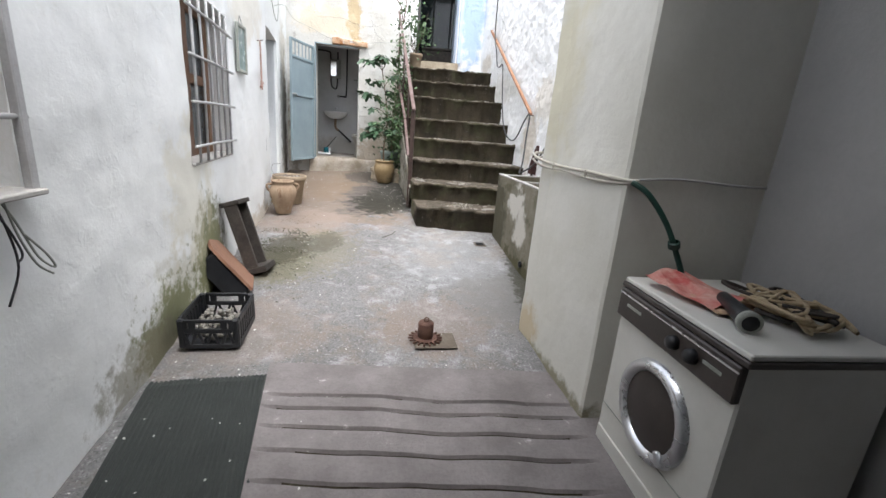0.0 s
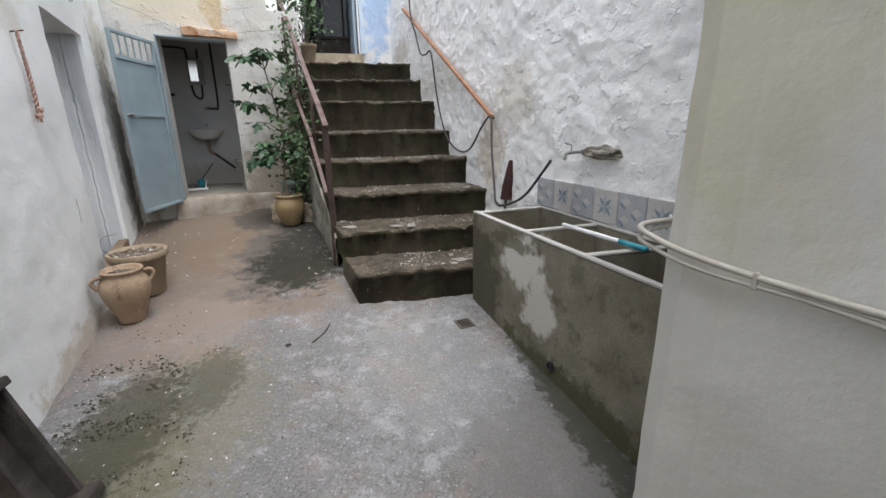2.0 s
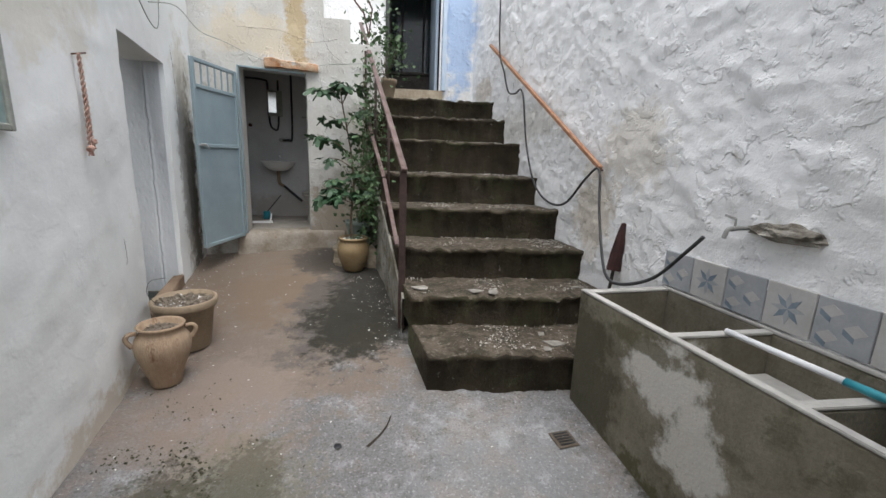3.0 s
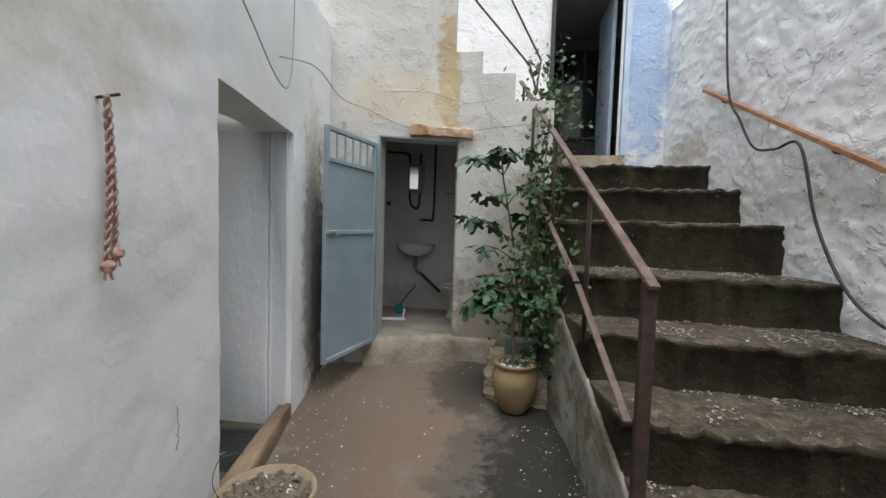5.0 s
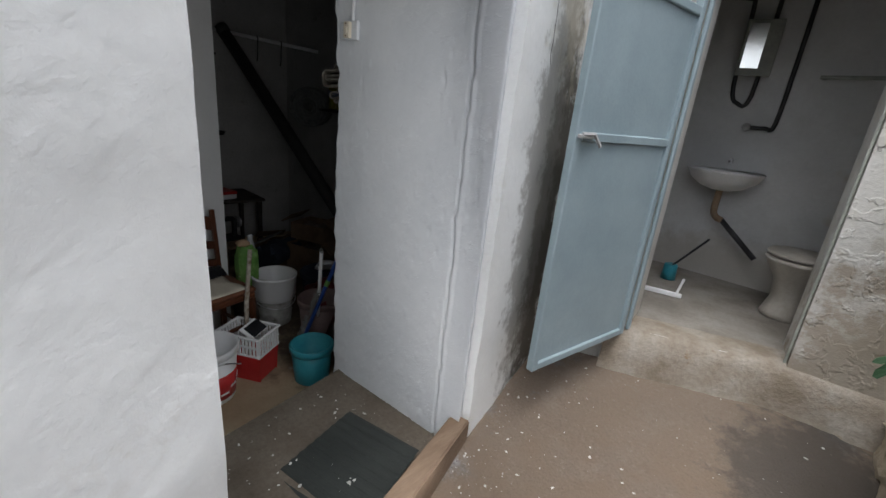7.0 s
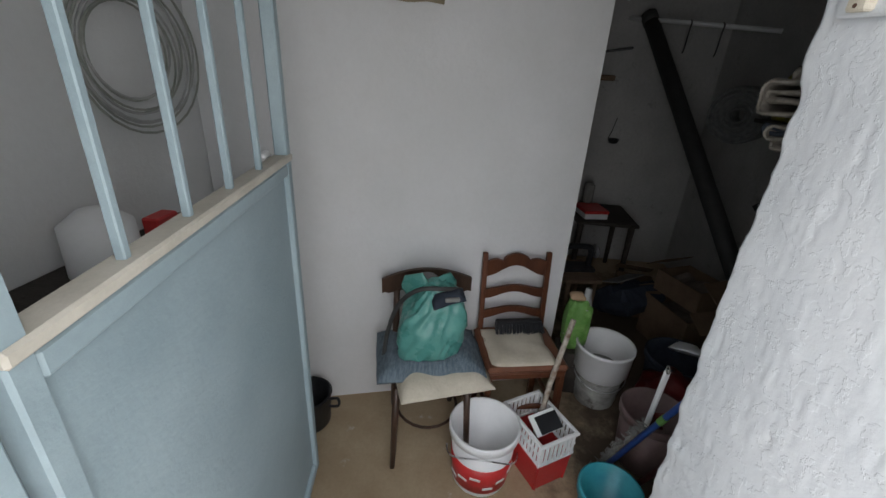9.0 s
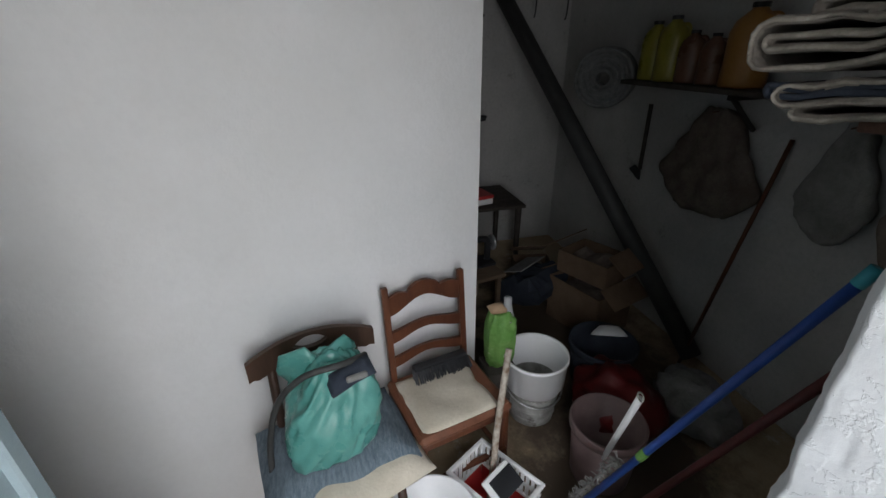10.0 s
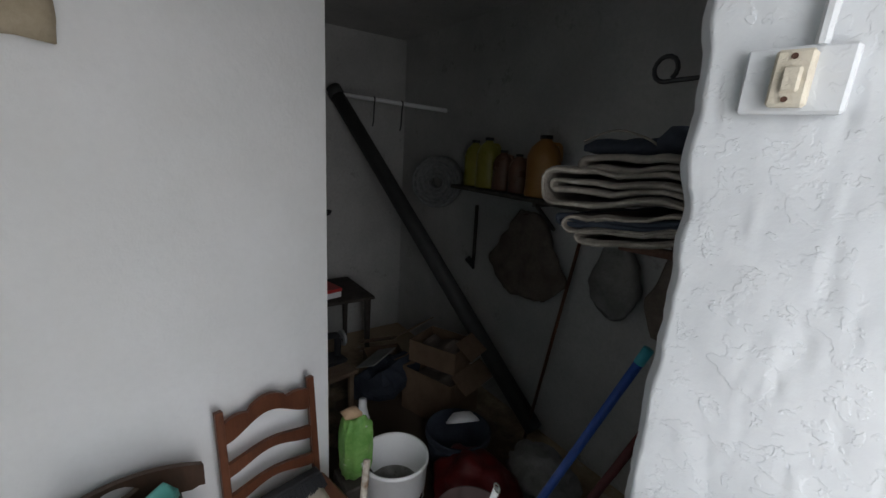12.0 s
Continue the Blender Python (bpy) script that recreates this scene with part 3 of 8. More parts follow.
# stairs
STAIR = [(4.75, 0.55), (5.23, 0.765), (5.71, 1.015), (6.19, 1.28), (6.67, 1.565), (7.15, 1.91), (7.63, 2.20), (8.11, 2.47)]
SL = [(4.7, -0.33), (5.5, -0.50), (6.4, -0.68), (7.0, -0.83), (7.6, -0.98), (9.5, -1.3)]


def stair_step(y0, y1, z0, z1, k):
    """One worn step: riser block and tread with a rounded, chipped nose."""
    xs = np.linspace(0, 1, 60)
    prof = [(-0.012, z0), (0.0, z1 - 0.05), (-0.02, z1 - 0.03), (-0.015, z1 - 0.008), (0.012, z1)] + [(0.012 + (y1 - y0 + 0.05) * i / 8, z1) for i in range(1, 9)]
    verts, faces = [], []
    for t in xs:
        for j, (dy, z) in enumerate(prof):
            y = y0 + dy
            x = lerp(SL, y) * (1 - t) + (lerp(RW, y) + 0.02) * t
            q = Vector((x * 3, y0 * 5, z * 3))
            y += 0.045 * noise.noise(q + Vector((0, 7 * k, 0))) + (0.032 * noise.noise(q * 4) + 0.018 * noise.noise(q * 11) if j < 5 else 0)
            zz = z + (0.016 * noise.noise(q * 1.3) + (0.024 * noise.noise(q * 6) if 1 < j < 6 else 0) + 0.009 * noise.noise(Vector((x * 14, y * 14, k))) if j >= 1 else 0)
            verts.append((x, y, zz))
    m = len(prof)
    for i in range(len(xs) - 1):
        for j in range(m - 1):
            faces.append((i * m + j, (i + 1) * m + j, (i + 1) * m + j + 1, i * m + j + 1))
    verts.append((verts[m - 1][0], verts[m - 1][1], z0))
    faces.append(tuple(range(m)) + (len(verts) - 1,))
    return verts, faces


def stairs():
    st = thing("stairs", "steep worn concrete steps covered in moss and flaking debris", "stairs", kind="structure")
    zprev = 0.25
    for k, (y0, z1) in enumerate(STAIR):
        y1 = STAIR[k + 1][0] if k < 7 else 9.3
        v, f = stair_step(y0, y1, zprev - 0.02, z1, k)
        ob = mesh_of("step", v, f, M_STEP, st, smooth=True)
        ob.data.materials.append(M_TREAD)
        # faces turned up take the lighter tread colour, risers keep their painted shade
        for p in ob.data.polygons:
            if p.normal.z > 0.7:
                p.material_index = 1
        zprev = z1
    # the plastered cheek of the flight on the courtyard side
    verts, faces = [], []
    S = np.linspace(0, 1, 90)
    for s in S:
        y = 5.46 + s * (8.2 - 5.46)
        inner = [(y0, (STAIR[k - 1][1] if k else 0.30)) for k, (y0, z1) in enumerate(STAIR)]
        zt = lerp(inner, y) + 0.02 - 0.10 * max(0, 5.5 - y) + 0.05 * noise.noise(Vector((0, y * 5, 0))) + 0.02 * noise.noise(Vector((3, y * 17, 0)))
        for j in range(14):
            z = 0.2 + (zt - 0.2) * j / 13
            x = lerp(SL, y) - 0.015 + rough((0, y, z), 0.01, 4)
            verts.append((x, y, z))
        for w in (-0.005, 0.004):
            verts.append((lerp(SL, y) + w, y, zt - 0.005))
    for i in range(89):
        for j in range(15):
            a = i * 16 + j
            faces.append((a, a + 16, a + 17, a + 1))
    ck = mesh_of("cheek", verts, faces, M_SIDE, st, "peeling plaster cheek of the stairs", smooth=True)
    return st


stairs()
slab("upper_landing", [(-1.3, 8.35), (0.7, 8.35), (0.7, 11.5), (-1.3, 11.5)], 1.8, 2.465, M_STEP, "mossy landing at the head of the stairs", "floor")

# house front at the head of the stairs, with its doorway
UP = (-0.84, 0.0, 2.70, 4.75)
struct(wall_sheet("wall_upper", lambda s: (s, 9.0), [-3.6, -0.84, 0.0, 0.9], [2.3, 2.70, 4.75, 6.0], [UP], (0, -1), 0.3, 0.01, 3, M_RWALL, d=0.09),
       "whitewashed upper house front at the head of the stairs", "wall")
slab("upper_sill", [(-0.84, 8.93), (0.0, 8.93), (0.0, 9.3), (-0.84, 9.3)], 2.4, 2.70, M_STONE, "worn stone door sill at the stair head", "step")
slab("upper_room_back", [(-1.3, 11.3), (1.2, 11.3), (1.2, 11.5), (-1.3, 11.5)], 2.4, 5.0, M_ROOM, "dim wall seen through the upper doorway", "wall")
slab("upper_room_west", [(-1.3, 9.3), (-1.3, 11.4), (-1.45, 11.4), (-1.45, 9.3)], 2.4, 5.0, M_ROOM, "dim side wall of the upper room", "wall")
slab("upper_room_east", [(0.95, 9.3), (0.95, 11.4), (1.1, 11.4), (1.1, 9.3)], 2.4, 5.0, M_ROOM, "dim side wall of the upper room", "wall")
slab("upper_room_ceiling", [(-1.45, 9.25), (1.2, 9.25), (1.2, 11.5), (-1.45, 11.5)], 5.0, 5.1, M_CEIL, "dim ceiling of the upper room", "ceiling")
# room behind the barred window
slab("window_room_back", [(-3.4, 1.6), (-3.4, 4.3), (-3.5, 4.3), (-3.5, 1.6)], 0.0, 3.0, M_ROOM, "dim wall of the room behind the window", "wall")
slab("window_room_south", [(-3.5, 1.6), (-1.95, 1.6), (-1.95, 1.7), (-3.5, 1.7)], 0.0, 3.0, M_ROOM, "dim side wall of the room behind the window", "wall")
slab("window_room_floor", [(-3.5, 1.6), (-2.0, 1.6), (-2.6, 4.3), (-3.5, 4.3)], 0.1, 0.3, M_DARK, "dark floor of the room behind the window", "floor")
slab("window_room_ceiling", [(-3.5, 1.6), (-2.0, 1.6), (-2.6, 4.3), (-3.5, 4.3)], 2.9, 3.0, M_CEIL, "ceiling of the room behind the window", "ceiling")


# wash trough of three basins
def trough():
    st = thing("wash_trough", "stained cement wash trough with three basins", "trough")
    fl, fr = Vector((0.54, 4.67)), Vector((0.84, 2.86))
    bl, br = Vector((1.13, 4.76)), Vector((1.40, 2.86))

    def at(u, v):
        p = (fl * (1 - u) + fr * u) * (1 - v) + (bl * (1 - u) + br * u) * v
        return p.x, p.y
    us, vs = [0, 0.03, 0.345, 0.37, 0.64, 0.665, 0.97, 1], [0, 0.07, 0.93, 1]

    def quad(u0, u1, v0, v1, z0, z1, bevel=0.006):
        return prism([at(u0, v0), at(u1, v0), at(u1, v1), at(u0, v1)], z0, z1, bevel)
    part("front", quad(0, 1, 0, 0.07, 0.15, 0.99), M_TROUGH, st)
    part("back", quad(0, 1, 0.93, 1, 0.15, 0.99), M_TROUGH, st)
    for u0, u1 in ((0, 0.03), (0.345, 0.37), (0.64, 0.665), (0.97, 1)):
        part("divider", quad(u0, u1, 0.0701, 0.9299, 0.15, 0.985), M_TROUGH, st)
        part("rim", quad(u0, u1, 0.07, 0.93, 0.986, 0.998, 0.003), M_RIM, st)
    part("rim", quad(0, 1, 0, 0.07, 0.991, 1.003, 0.003), M_RIM, st)
    part("rim", quad(0, 1, 0.93, 1, 0.991, 1.003, 0.003), M_RIM, st)
    for u0, u1, z in ((0.031, 0.344, 0.55), (0.371, 0.639, 0.80), (0.666, 0.969, 0.55)):
        part("basin_floor", quad(u0, u1, 0.071, 0.929, 0.2, z), M_RIM if z > 0.7 else M_TROUGH, st)


trough()


# ---- materials of the things ----
M_WOOD = surf("brown_window_wood", (0.13, 0.066, 0.036), (0.21, 0.115, 0.062), 5, 0.55, 0.2, 70, stretch=(1, 1, 0.15), grain=0.3)
M_CHAIRWOOD = surf("dark_varnished_wood", (0.045, 0.026, 0.018), (0.085, 0.048, 0.032), 8, 0.42, 0.15, 90, stretch=(1, 1, 0.2), grain=0.3)
M_REDWOOD = surf("reddish_varnished_wood", (0.075, 0.026, 0.013), (0.135, 0.048, 0.022), 8, 0.42, 0.15, 90, stretch=(1, 1, 0.2), grain=0.3)
M_OLDWOOD = surf("weathered_dark_wood", (0.032, 0.027, 0.023), (0.07, 0.06, 0.052), 9, 0.8, 0.5, 80, stretch=(1, 0.3, 1), grain=0.4, spots=((0.2, 0.19, 0.18), 12, 0.66))
M_BOARD = surf("red_brown_laminate", (0.22, 0.115, 0.075), (0.31, 0.175, 0.12), 6, 0.5, 0.1, 70, stretch=(0.3, 2.5, 1), grain=0.2)
M_PLANK = surf("worn_threshold_wood", (0.15, 0.10, 0.065), (0.25, 0.18, 0.125), 6, 0.8, 0.4, 70, stretch=(2, 0.3, 1), grain=0.3)
M_IRON = surf("grey_painted_iron", (0.38, 0.38, 0.38), (0.48, 0.48, 0.48), 9, 0.55, 0.2, 90, grain=0.2, spots=((0.3, 0.17, 0.1), 25, 0.68))
M_BLACK = surf("black_plastic", (0.012, 0.013, 0.015), (0.022, 0.023, 0.026), 9, 0.4, 0.1, 90, grain=0.1)
M_RUBBER = surf("dark_green_rubber_mat", (0.018, 0.022, 0.02), (0.03, 0.035, 0.032), 4, 0.8, 0.3, 120, grain=0.3, spots=((0.12, 0.12, 0.1), 60, 0.70))
M_HOSE = surf("black_hose", (0.02, 0.02, 0.022), (0.05, 0.05, 0.052), 9, 0.5, 0.1, 90)
M_GREENHOSE = surf("green_hose", (0.008, 0.035, 0.026), (0.014, 0.05, 0.036), 9, 0.45, 0.1, 90)
M_CREAMPIPE = surf("painted_pipe", (0.40, 0.375, 0.32), (0.50, 0.475, 0.415), 9, 0.6, 0.1, 90)
M_TERRA = surf("tan_terracotta", (0.27, 0.185, 0.12), (0.36, 0.27, 0.185), 5, 0.85, 0.4, 60, grain=0.35, spots=((0.16, 0.085, 0.05), 9, 0.60), stretch=(1, 1, 0.35), layers=[((0.40, 0.37, 0.32), 12.0, 0.58, 0.68, 0.5)])
M_TERRA2 = surf("beige_planter", (0.28, 0.215, 0.145), (0.36, 0.285, 0.20), 4, 0.8, 0.3, 60, grain=0.3, layers=[((0.18, 0.135, 0.09), 6.0, 0.57, 0.67, 0.5)])
M_OCHREPOT = surf("glazed_ochre_pot", (0.21, 0.145, 0.07), (0.30, 0.22, 0.12), 6, 0.65, 0.2, 60, grain=0.2, spots=((0.10, 0.10, 0.06), 6, 0.6))
M_SOIL = surf("dry_soil", (0.15, 0.12, 0.09), (0.26, 0.22, 0.175), 20, 0.95, 0.8, 90, grain=0.4)
M_CHIP = surf("lime_flakes", (0.42, 0.41, 0.38), (0.66, 0.65, 0.62), 20, 0.9, 0.2, 90)
M_PEBBLE = surf("grey_pebbles", (0.16, 0.15, 0.125), (0.36, 0.345, 0.31), 30, 0.85, 0.2, 90, piece=0.5)
M_LEAF = surf("fig_leaf_green", (0.026, 0.066, 0.030), (0.055, 0.118, 0.052), 18, 0.5, 0.1, 90, grain=0.2, piece=0.6)
M_VINE = surf("small_leaf_green", (0.038, 0.075, 0.028), (0.075, 0.13, 0.05), 25, 0.6, 0.1, 90)
M_STEM = surf("brown_stem", (0.10, 0.07, 0.045), (0.16, 0.12, 0.08), 20, 0.85, 0.3, 90)
M_WHITE = surf("white_enamel", (0.56, 0.55, 0.505), (0.62, 0.61, 0.565), 4, 0.35, 0.05, 60, grain=0.05)
M_PLASTIC = surf("white_plastic", (0.78, 0.79, 0.80), (0.84, 0.85, 0.86), 4, 0.35, 0.05, 60, grain=0.05)
M_REDPL = surf("red_plastic", (0.50, 0.03, 0.03), (0.60, 0.05, 0.05), 6, 0.4, 0.05, 60)
M_CHROME = surf("chrome_ring", (0.60, 0.61, 0.63), (0.70, 0.71, 0.73), 6, 0.28, 0.05, 60, metal=0.9)
M_PANEL = surf("brown_black_panel", (0.035, 0.028, 0.025), (0.055, 0.045, 0.04), 6, 0.4, 0.05, 60)
M_PAPER = surf("brown_cardboard", (0.42, 0.28, 0.17), (0.50, 0.35, 0.23), 8, 0.8, 0.1, 60)
M_REDPAPER = surf("red_printed_paper", (0.46, 0.09, 0.08), (0.60, 0.36, 0.30), 14, 0.6, 0.1, 60)
M_STRAW = surf("straw_rope", (0.36, 0.27, 0.16), (0.48, 0.39, 0.26), 20, 0.9, 0.4, 120, grain=0.3)
M_ROPE = surf("red_white_rope", (0.36, 0.16, 0.11), (0.55, 0.42, 0.36), 40, 0.9, 0.3, 140, grain=0.3)
M_ROPEPALE = surf("pale_rope", (0.36, 0.22, 0.17), (0.48, 0.35, 0.29), 30, 0.9, 0.3, 140, grain=0.3)
M_GREYFRAME = surf("grey_green_frame", (0.25, 0.27, 0.24), (0.36, 0.37, 0.33), 14, 0.6, 0.3, 90)
M_PICTURE = surf("faded_green_print", (0.20, 0.28, 0.27), (0.34, 0.42, 0.42), 7, 0.25, 0.0, 40, spots=((0.12, 0.2, 0.2), 6, 0.58))
M_TILEPALE = surf("pale_cement_tile", (0.46, 0.45, 0.43), (0.54, 0.53, 0.51), 9, 0.6, 0.1, 70)
M_TILEBLUE = surf("slate_blue_inlay", (0.16, 0.21, 0.26), (0.24, 0.29, 0.33), 9, 0.6, 0.1, 70)
M_TILEGREY = surf("grey_inlay", (0.34, 0.355, 0.37), (0.42, 0.43, 0.44), 9, 0.6, 0.1, 70)
M_BAG = surf("turquoise_plastic_bag", (0.075, 0.27, 0.24), (0.13, 0.36, 0.32), 5, 0.28, 0.15, 30, grain=0.1)
M_DENIM = surf("blue_grey_cloth", (0.10, 0.14, 0.18), (0.20, 0.25, 0.29), 30, 0.95, 0.3, 160, stretch=(1, 3, 1), grain=0.3)
M_CREAM = surf("cream_cloth", (0.55, 0.50, 0.40), (0.64, 0.59, 0.49), 8, 0.95, 0.3, 90, grain=0.15)
M_LEATHER = surf("brown_seat_leather", (0.13, 0.05, 0.026), (0.20, 0.08, 0.042), 8, 0.5, 0.2, 80, grain=0.2)
M_PINKPAIL = surf("greyish_pink_pail", (0.16, 0.108, 0.105), (0.22, 0.155, 0.15), 6, 0.5, 0.1, 60)
M_DRIP = surf("paint_splashed_tin", (0.20, 0.20, 0.19), (0.42, 0.42, 0.40), 9, 0.6, 0.2, 60, spots=((0.14, 0.13, 0.12), 10, 0.56))
M_BLUEPOLE = surf("blue_pole", (0.02, 0.06, 0.26), (0.03, 0.085, 0.34), 9, 0.35, 0.05, 60)
M_TEAL = surf("teal_plastic", (0.03, 0.25, 0.32), (0.05, 0.32, 0.38), 9, 0.4, 0.05, 60)
M_GREENBAG = surf("green_printed_bag", (0.12, 0.30, 0.06), (0.22, 0.42, 0.12), 14, 0.45, 0.3, 40, spots=((0.6, 0.62, 0.5), 14, 0.64))
M_DKPIPE = surf("dark_grey_pipe", (0.035, 0.037, 0.037), (0.055, 0.057, 0.056), 6, 0.6, 0.1, 60)
M_YELLOW = surf("yellow_oil_jug", (0.20, 0.18, 0.02), (0.27, 0.24, 0.04), 5, 0.3, 0.05, 60)
M_ORANGE = surf("orange_jug", (0.28, 0.13, 0.03), (0.34, 0.17, 0.045), 5, 0.35, 0.05, 60)
M_BROWNJAR = surf("brown_jar", (0.10, 0.05, 0.03), (0.16, 0.08, 0.05), 5, 0.3, 0.05, 60)
M_SACK = surf("brown_sack", (0.12, 0.095, 0.078), (0.20, 0.165, 0.14), 8, 0.95, 0.5, 60, grain=0.3)
M_GREYSACK = surf("grey_sack", (0.17, 0.17, 0.16), (0.26, 0.26, 0.25), 8, 0.8, 0.5, 60, grain=0.2)
M_BOXCARD = surf("dusty_cardboard", (0.12, 0.078, 0.048), (0.18, 0.12, 0.076), 6, 0.9, 0.2, 60)
M_MESHROLL = surf("galvanised_mesh", (0.20, 0.21, 0.21), (0.32, 0.33, 0.33), 30, 0.5, 0.5, 120, metal=0.6)
M_NAVY = surf("navy_cloth", (0.02, 0.028, 0.045), (0.04, 0.05, 0.07), 9, 0.9, 0.4, 80)
M_DIRTYWHITE = surf("grimy_ceramic", (0.78, 0.78, 0.76), (0.84, 0.84, 0.82), 5, 0.4, 0.05, 60, grain=0.15)
M_OLDRUST = surf("dark_rusted_post", (0.030, 0.018, 0.015), (0.065, 0.038, 0.03), 12, 0.75, 0.4, 120, grain=0.4)
M_GLASS = bpy.data.materials.new("dusty_glass")
M_GLASS.use_nodes = True
gb = M_GLASS.node_tree.nodes["Principled BSDF"]
gb.inputs["Base Color"].default_value = (0.05, 0.07, 0.08, 1)
gb.inputs["Roughness"].default_value = 0.12
gb.inputs["Alpha"].default_value = 0.75
M_MIRROR = surf("mirror", (0.8, 0.82, 0.82), (0.86, 0.87, 0.87), 4, 0.16, 0.0, 40, metal=1.0, grain=0.0)
RNG = random.Random(7)


def wall_pose(y, z=0.0, out=0.0):
    """A pose on the west wall: local y along the wall, local x out of it."""
    a = math.degrees(math.atan2(lerp(LW, y - 0.2) - lerp(LW, y + 0.2), 0.4))
    return pose(lerp(LW, y), y, z, 0, 0, a) @ pose(out, 0, 0)


# ---- barred window and the near window in the west wall ----
def window(name, m, w, h, label, nv, nh, casements):
    st = thing(name, label, "window", at=m, kind="structure")
    g = thing("window_grille", "grey wrought-iron bars, worn to rust in spots", "grille", at=m)
    for i in range(nv):
        y = -w / 2 + w * (i + 0.5) / nv
        part("upright_bar", tube([(0.02, y, 0.012), (0.022 + 0.004 * math.sin(i), y + 0.004, h / 2), (0.02, y, h - 0.012)], 0.0085, 8), M_IRON, g, smooth=True)
    for j in range(nh):
        z = h * (j + 0.45) / nh
        part("cross_bar", tube([(0.032, -w / 2 - 0.03, z), (0.036, 0, z + 0.006), (0.032, w / 2 + 0.03, z)], 0.0095, 8), M_IRON, g, smooth=True)
    if casements:
        x = -0.17
        for k, y in enumerate((-w / 2 + 0.035, -0.01, w / 2 - 0.035)):
            part("stile", B((0.05, 0.07 if k != 1 else 0.10, h - 0.01), x, y, h / 2, bevel=0.006), M_WOOD, st)
        for z in (0.035, h * 0.52, h - 0.035):
            part("rail", B((0.046, w - 0.08, 0.07), x + 0.001, 0, z, bevel=0.006), M_WOOD, st)
        for y in (-w / 4, w / 4):
            for z in (h * 0.28, h * 0.76):
                part("pane", B((0.006, w / 2 - 0.07, h / 2 - 0.06), x - 0.01, y, z), M_GLASS, st)
        part("sill", B((0.20, w - 0.01, 0.02), -0.09, 0, 0.006, bevel=0.006), M_RIM, st, "pale cement sill")
    else:
        part("shutter", B((0.03, w - 0.02, h - 0.02), -0.2, 0, h / 2, bevel=0.004), M_WOOD, st)
        part("sill", B((0.12, w + 0.04, 0.02), 0.01, 0, 0.004, bevel=0.005), M_RIM, st, "chipped cement sill")
        part("frame_bar", B((0.03, 0.03, h), 0.035, w / 2 - 0.0, h / 2, bevel=0.004), M_IRON, g)
    return st


window("window_1", wall_pose(3.185, 1.06), 1.07, 1.08, "brown wooden window set deep behind iron bars", 6, 4, True)
window("window_2", wall_pose(0.84, 1.10), 0.98, 1.05, "shuttered window behind iron bars", 4, 2, False)


def wires():
    st = thing("loose_wires", "loose grey electric wires hanging from the sill", "wires")
    a = Vector((-1.345, 1.20, 1.10))
    runs = [[(0, 0, 0), (0.01, 0.03, -0.08), (0.02, 0.07, -0.20), (0.02, 0.12, -0.25), (0.02, 0.10, -0.20), (0.02, 0.04, -0.12)],
            [(0, -0.02, 0), (0.01, 0.0, -0.1), (0.01, 0.01, -0.22), (0.01, -0.04, -0.33)],
            [(0, 0.01, 0), (0.02, 0.02, -0.12), (0.02, 0.06, -0.22), (0.02, 0.11, -0.27)],
            [(0, -0.05, 0), (0.02, -0.02, -0.06), (0.02, 0.02, -0.17), (0.02, 0.0, -0.2)]]
    for k, r in enumerate(runs):
        part("wire", tube(smooth_path([a + Vector(p) for p in r]), 0.0035, 6), M_HOSE if k % 2 else M_GREYFRAME, st, smooth=True)


wires()


# ---- picture and rope on the west wall ----
def picture():
    st = thing("picture_frame", "small grey-green framed print under dusty glass", "picture", at=wall_pose(4.03, 1.758, 0.014))
    w, h = 0.27, 0.40
    part("print", B((0.008, w - 0.03, h - 0.03), 0.006, 0, h / 2), M_PICTURE, st, "faded greenish print")
    for y in (-w / 2 + 0.014, w / 2 - 0.014):
        part("frame_side", B((0.022, 0.028, h), 0.012, y, h / 2, bevel=0.005), M_GREYFRAME, st)
    for z in (0.014, h - 0.014):
        part("frame_end", B((0.0215, w - 0.056, 0.028), 0.012, 0, z, bevel=0.005), M_GREYFRAME, st)
    part("string", tube([(0.01, -0.06, h), (0.006, 0.0, h + 0.07), (0.01, 0.06, h)], 0.002, 5), M_HOSE, st)


picture()


def rope():
    st = thing("hanging_rope", "twisted red and white rope hung on a nail", "rope", at=wall_pose(4.675, 1.69, 0.03))
    for side in (-1, 1):
        for k in range(2):
            pts = [(0.0048 * math.cos(z * 110 + k * math.pi), side * (0.008 if z < 0.42 else 0.008 * (0.46 - z) / 0.04) + 0.0048 * math.sin(z * 110 + k * math.pi) + 0.010 * math.sin(z * 8 + side * 0.5), z + 0.02 * (side > 0) * (0.45 - z)) for z in np.linspace(0.03, 0.455, 70)]
            part("strand", tube(pts, 0.0047, 7), M_ROPE if k else M_ROPEPALE, st, smooth=True)
    for y, z in ((0.016, 0.045), (-0.012, 0.012)):
        bm = bmesh.new()
        bmesh.ops.create_icosphere(bm, subdivisions=3, radius=0.017, matrix=pose(0.002, y, z))
        for v in bm.verts:
            v.co += 0.007 * noise.noise_vector(v.co * 70)
        for k in range(8):
            a = RNG.random() * 6.28
            tube([(0.006 * math.cos(a), y + 0.006 * math.sin(a), z - 0.008), (0.012 * math.cos(a), y + 0.014 * math.sin(a), z - 0.035)], 0.0028, 5, bm)
        part("knot", bm, M_ROPE, st, "frayed knotted rope end")
    part("nail", tube([(-0.03, 0, 0.45), (0.03, 0, 0.46)], 0.004, 6), M_RUST, st)


rope()


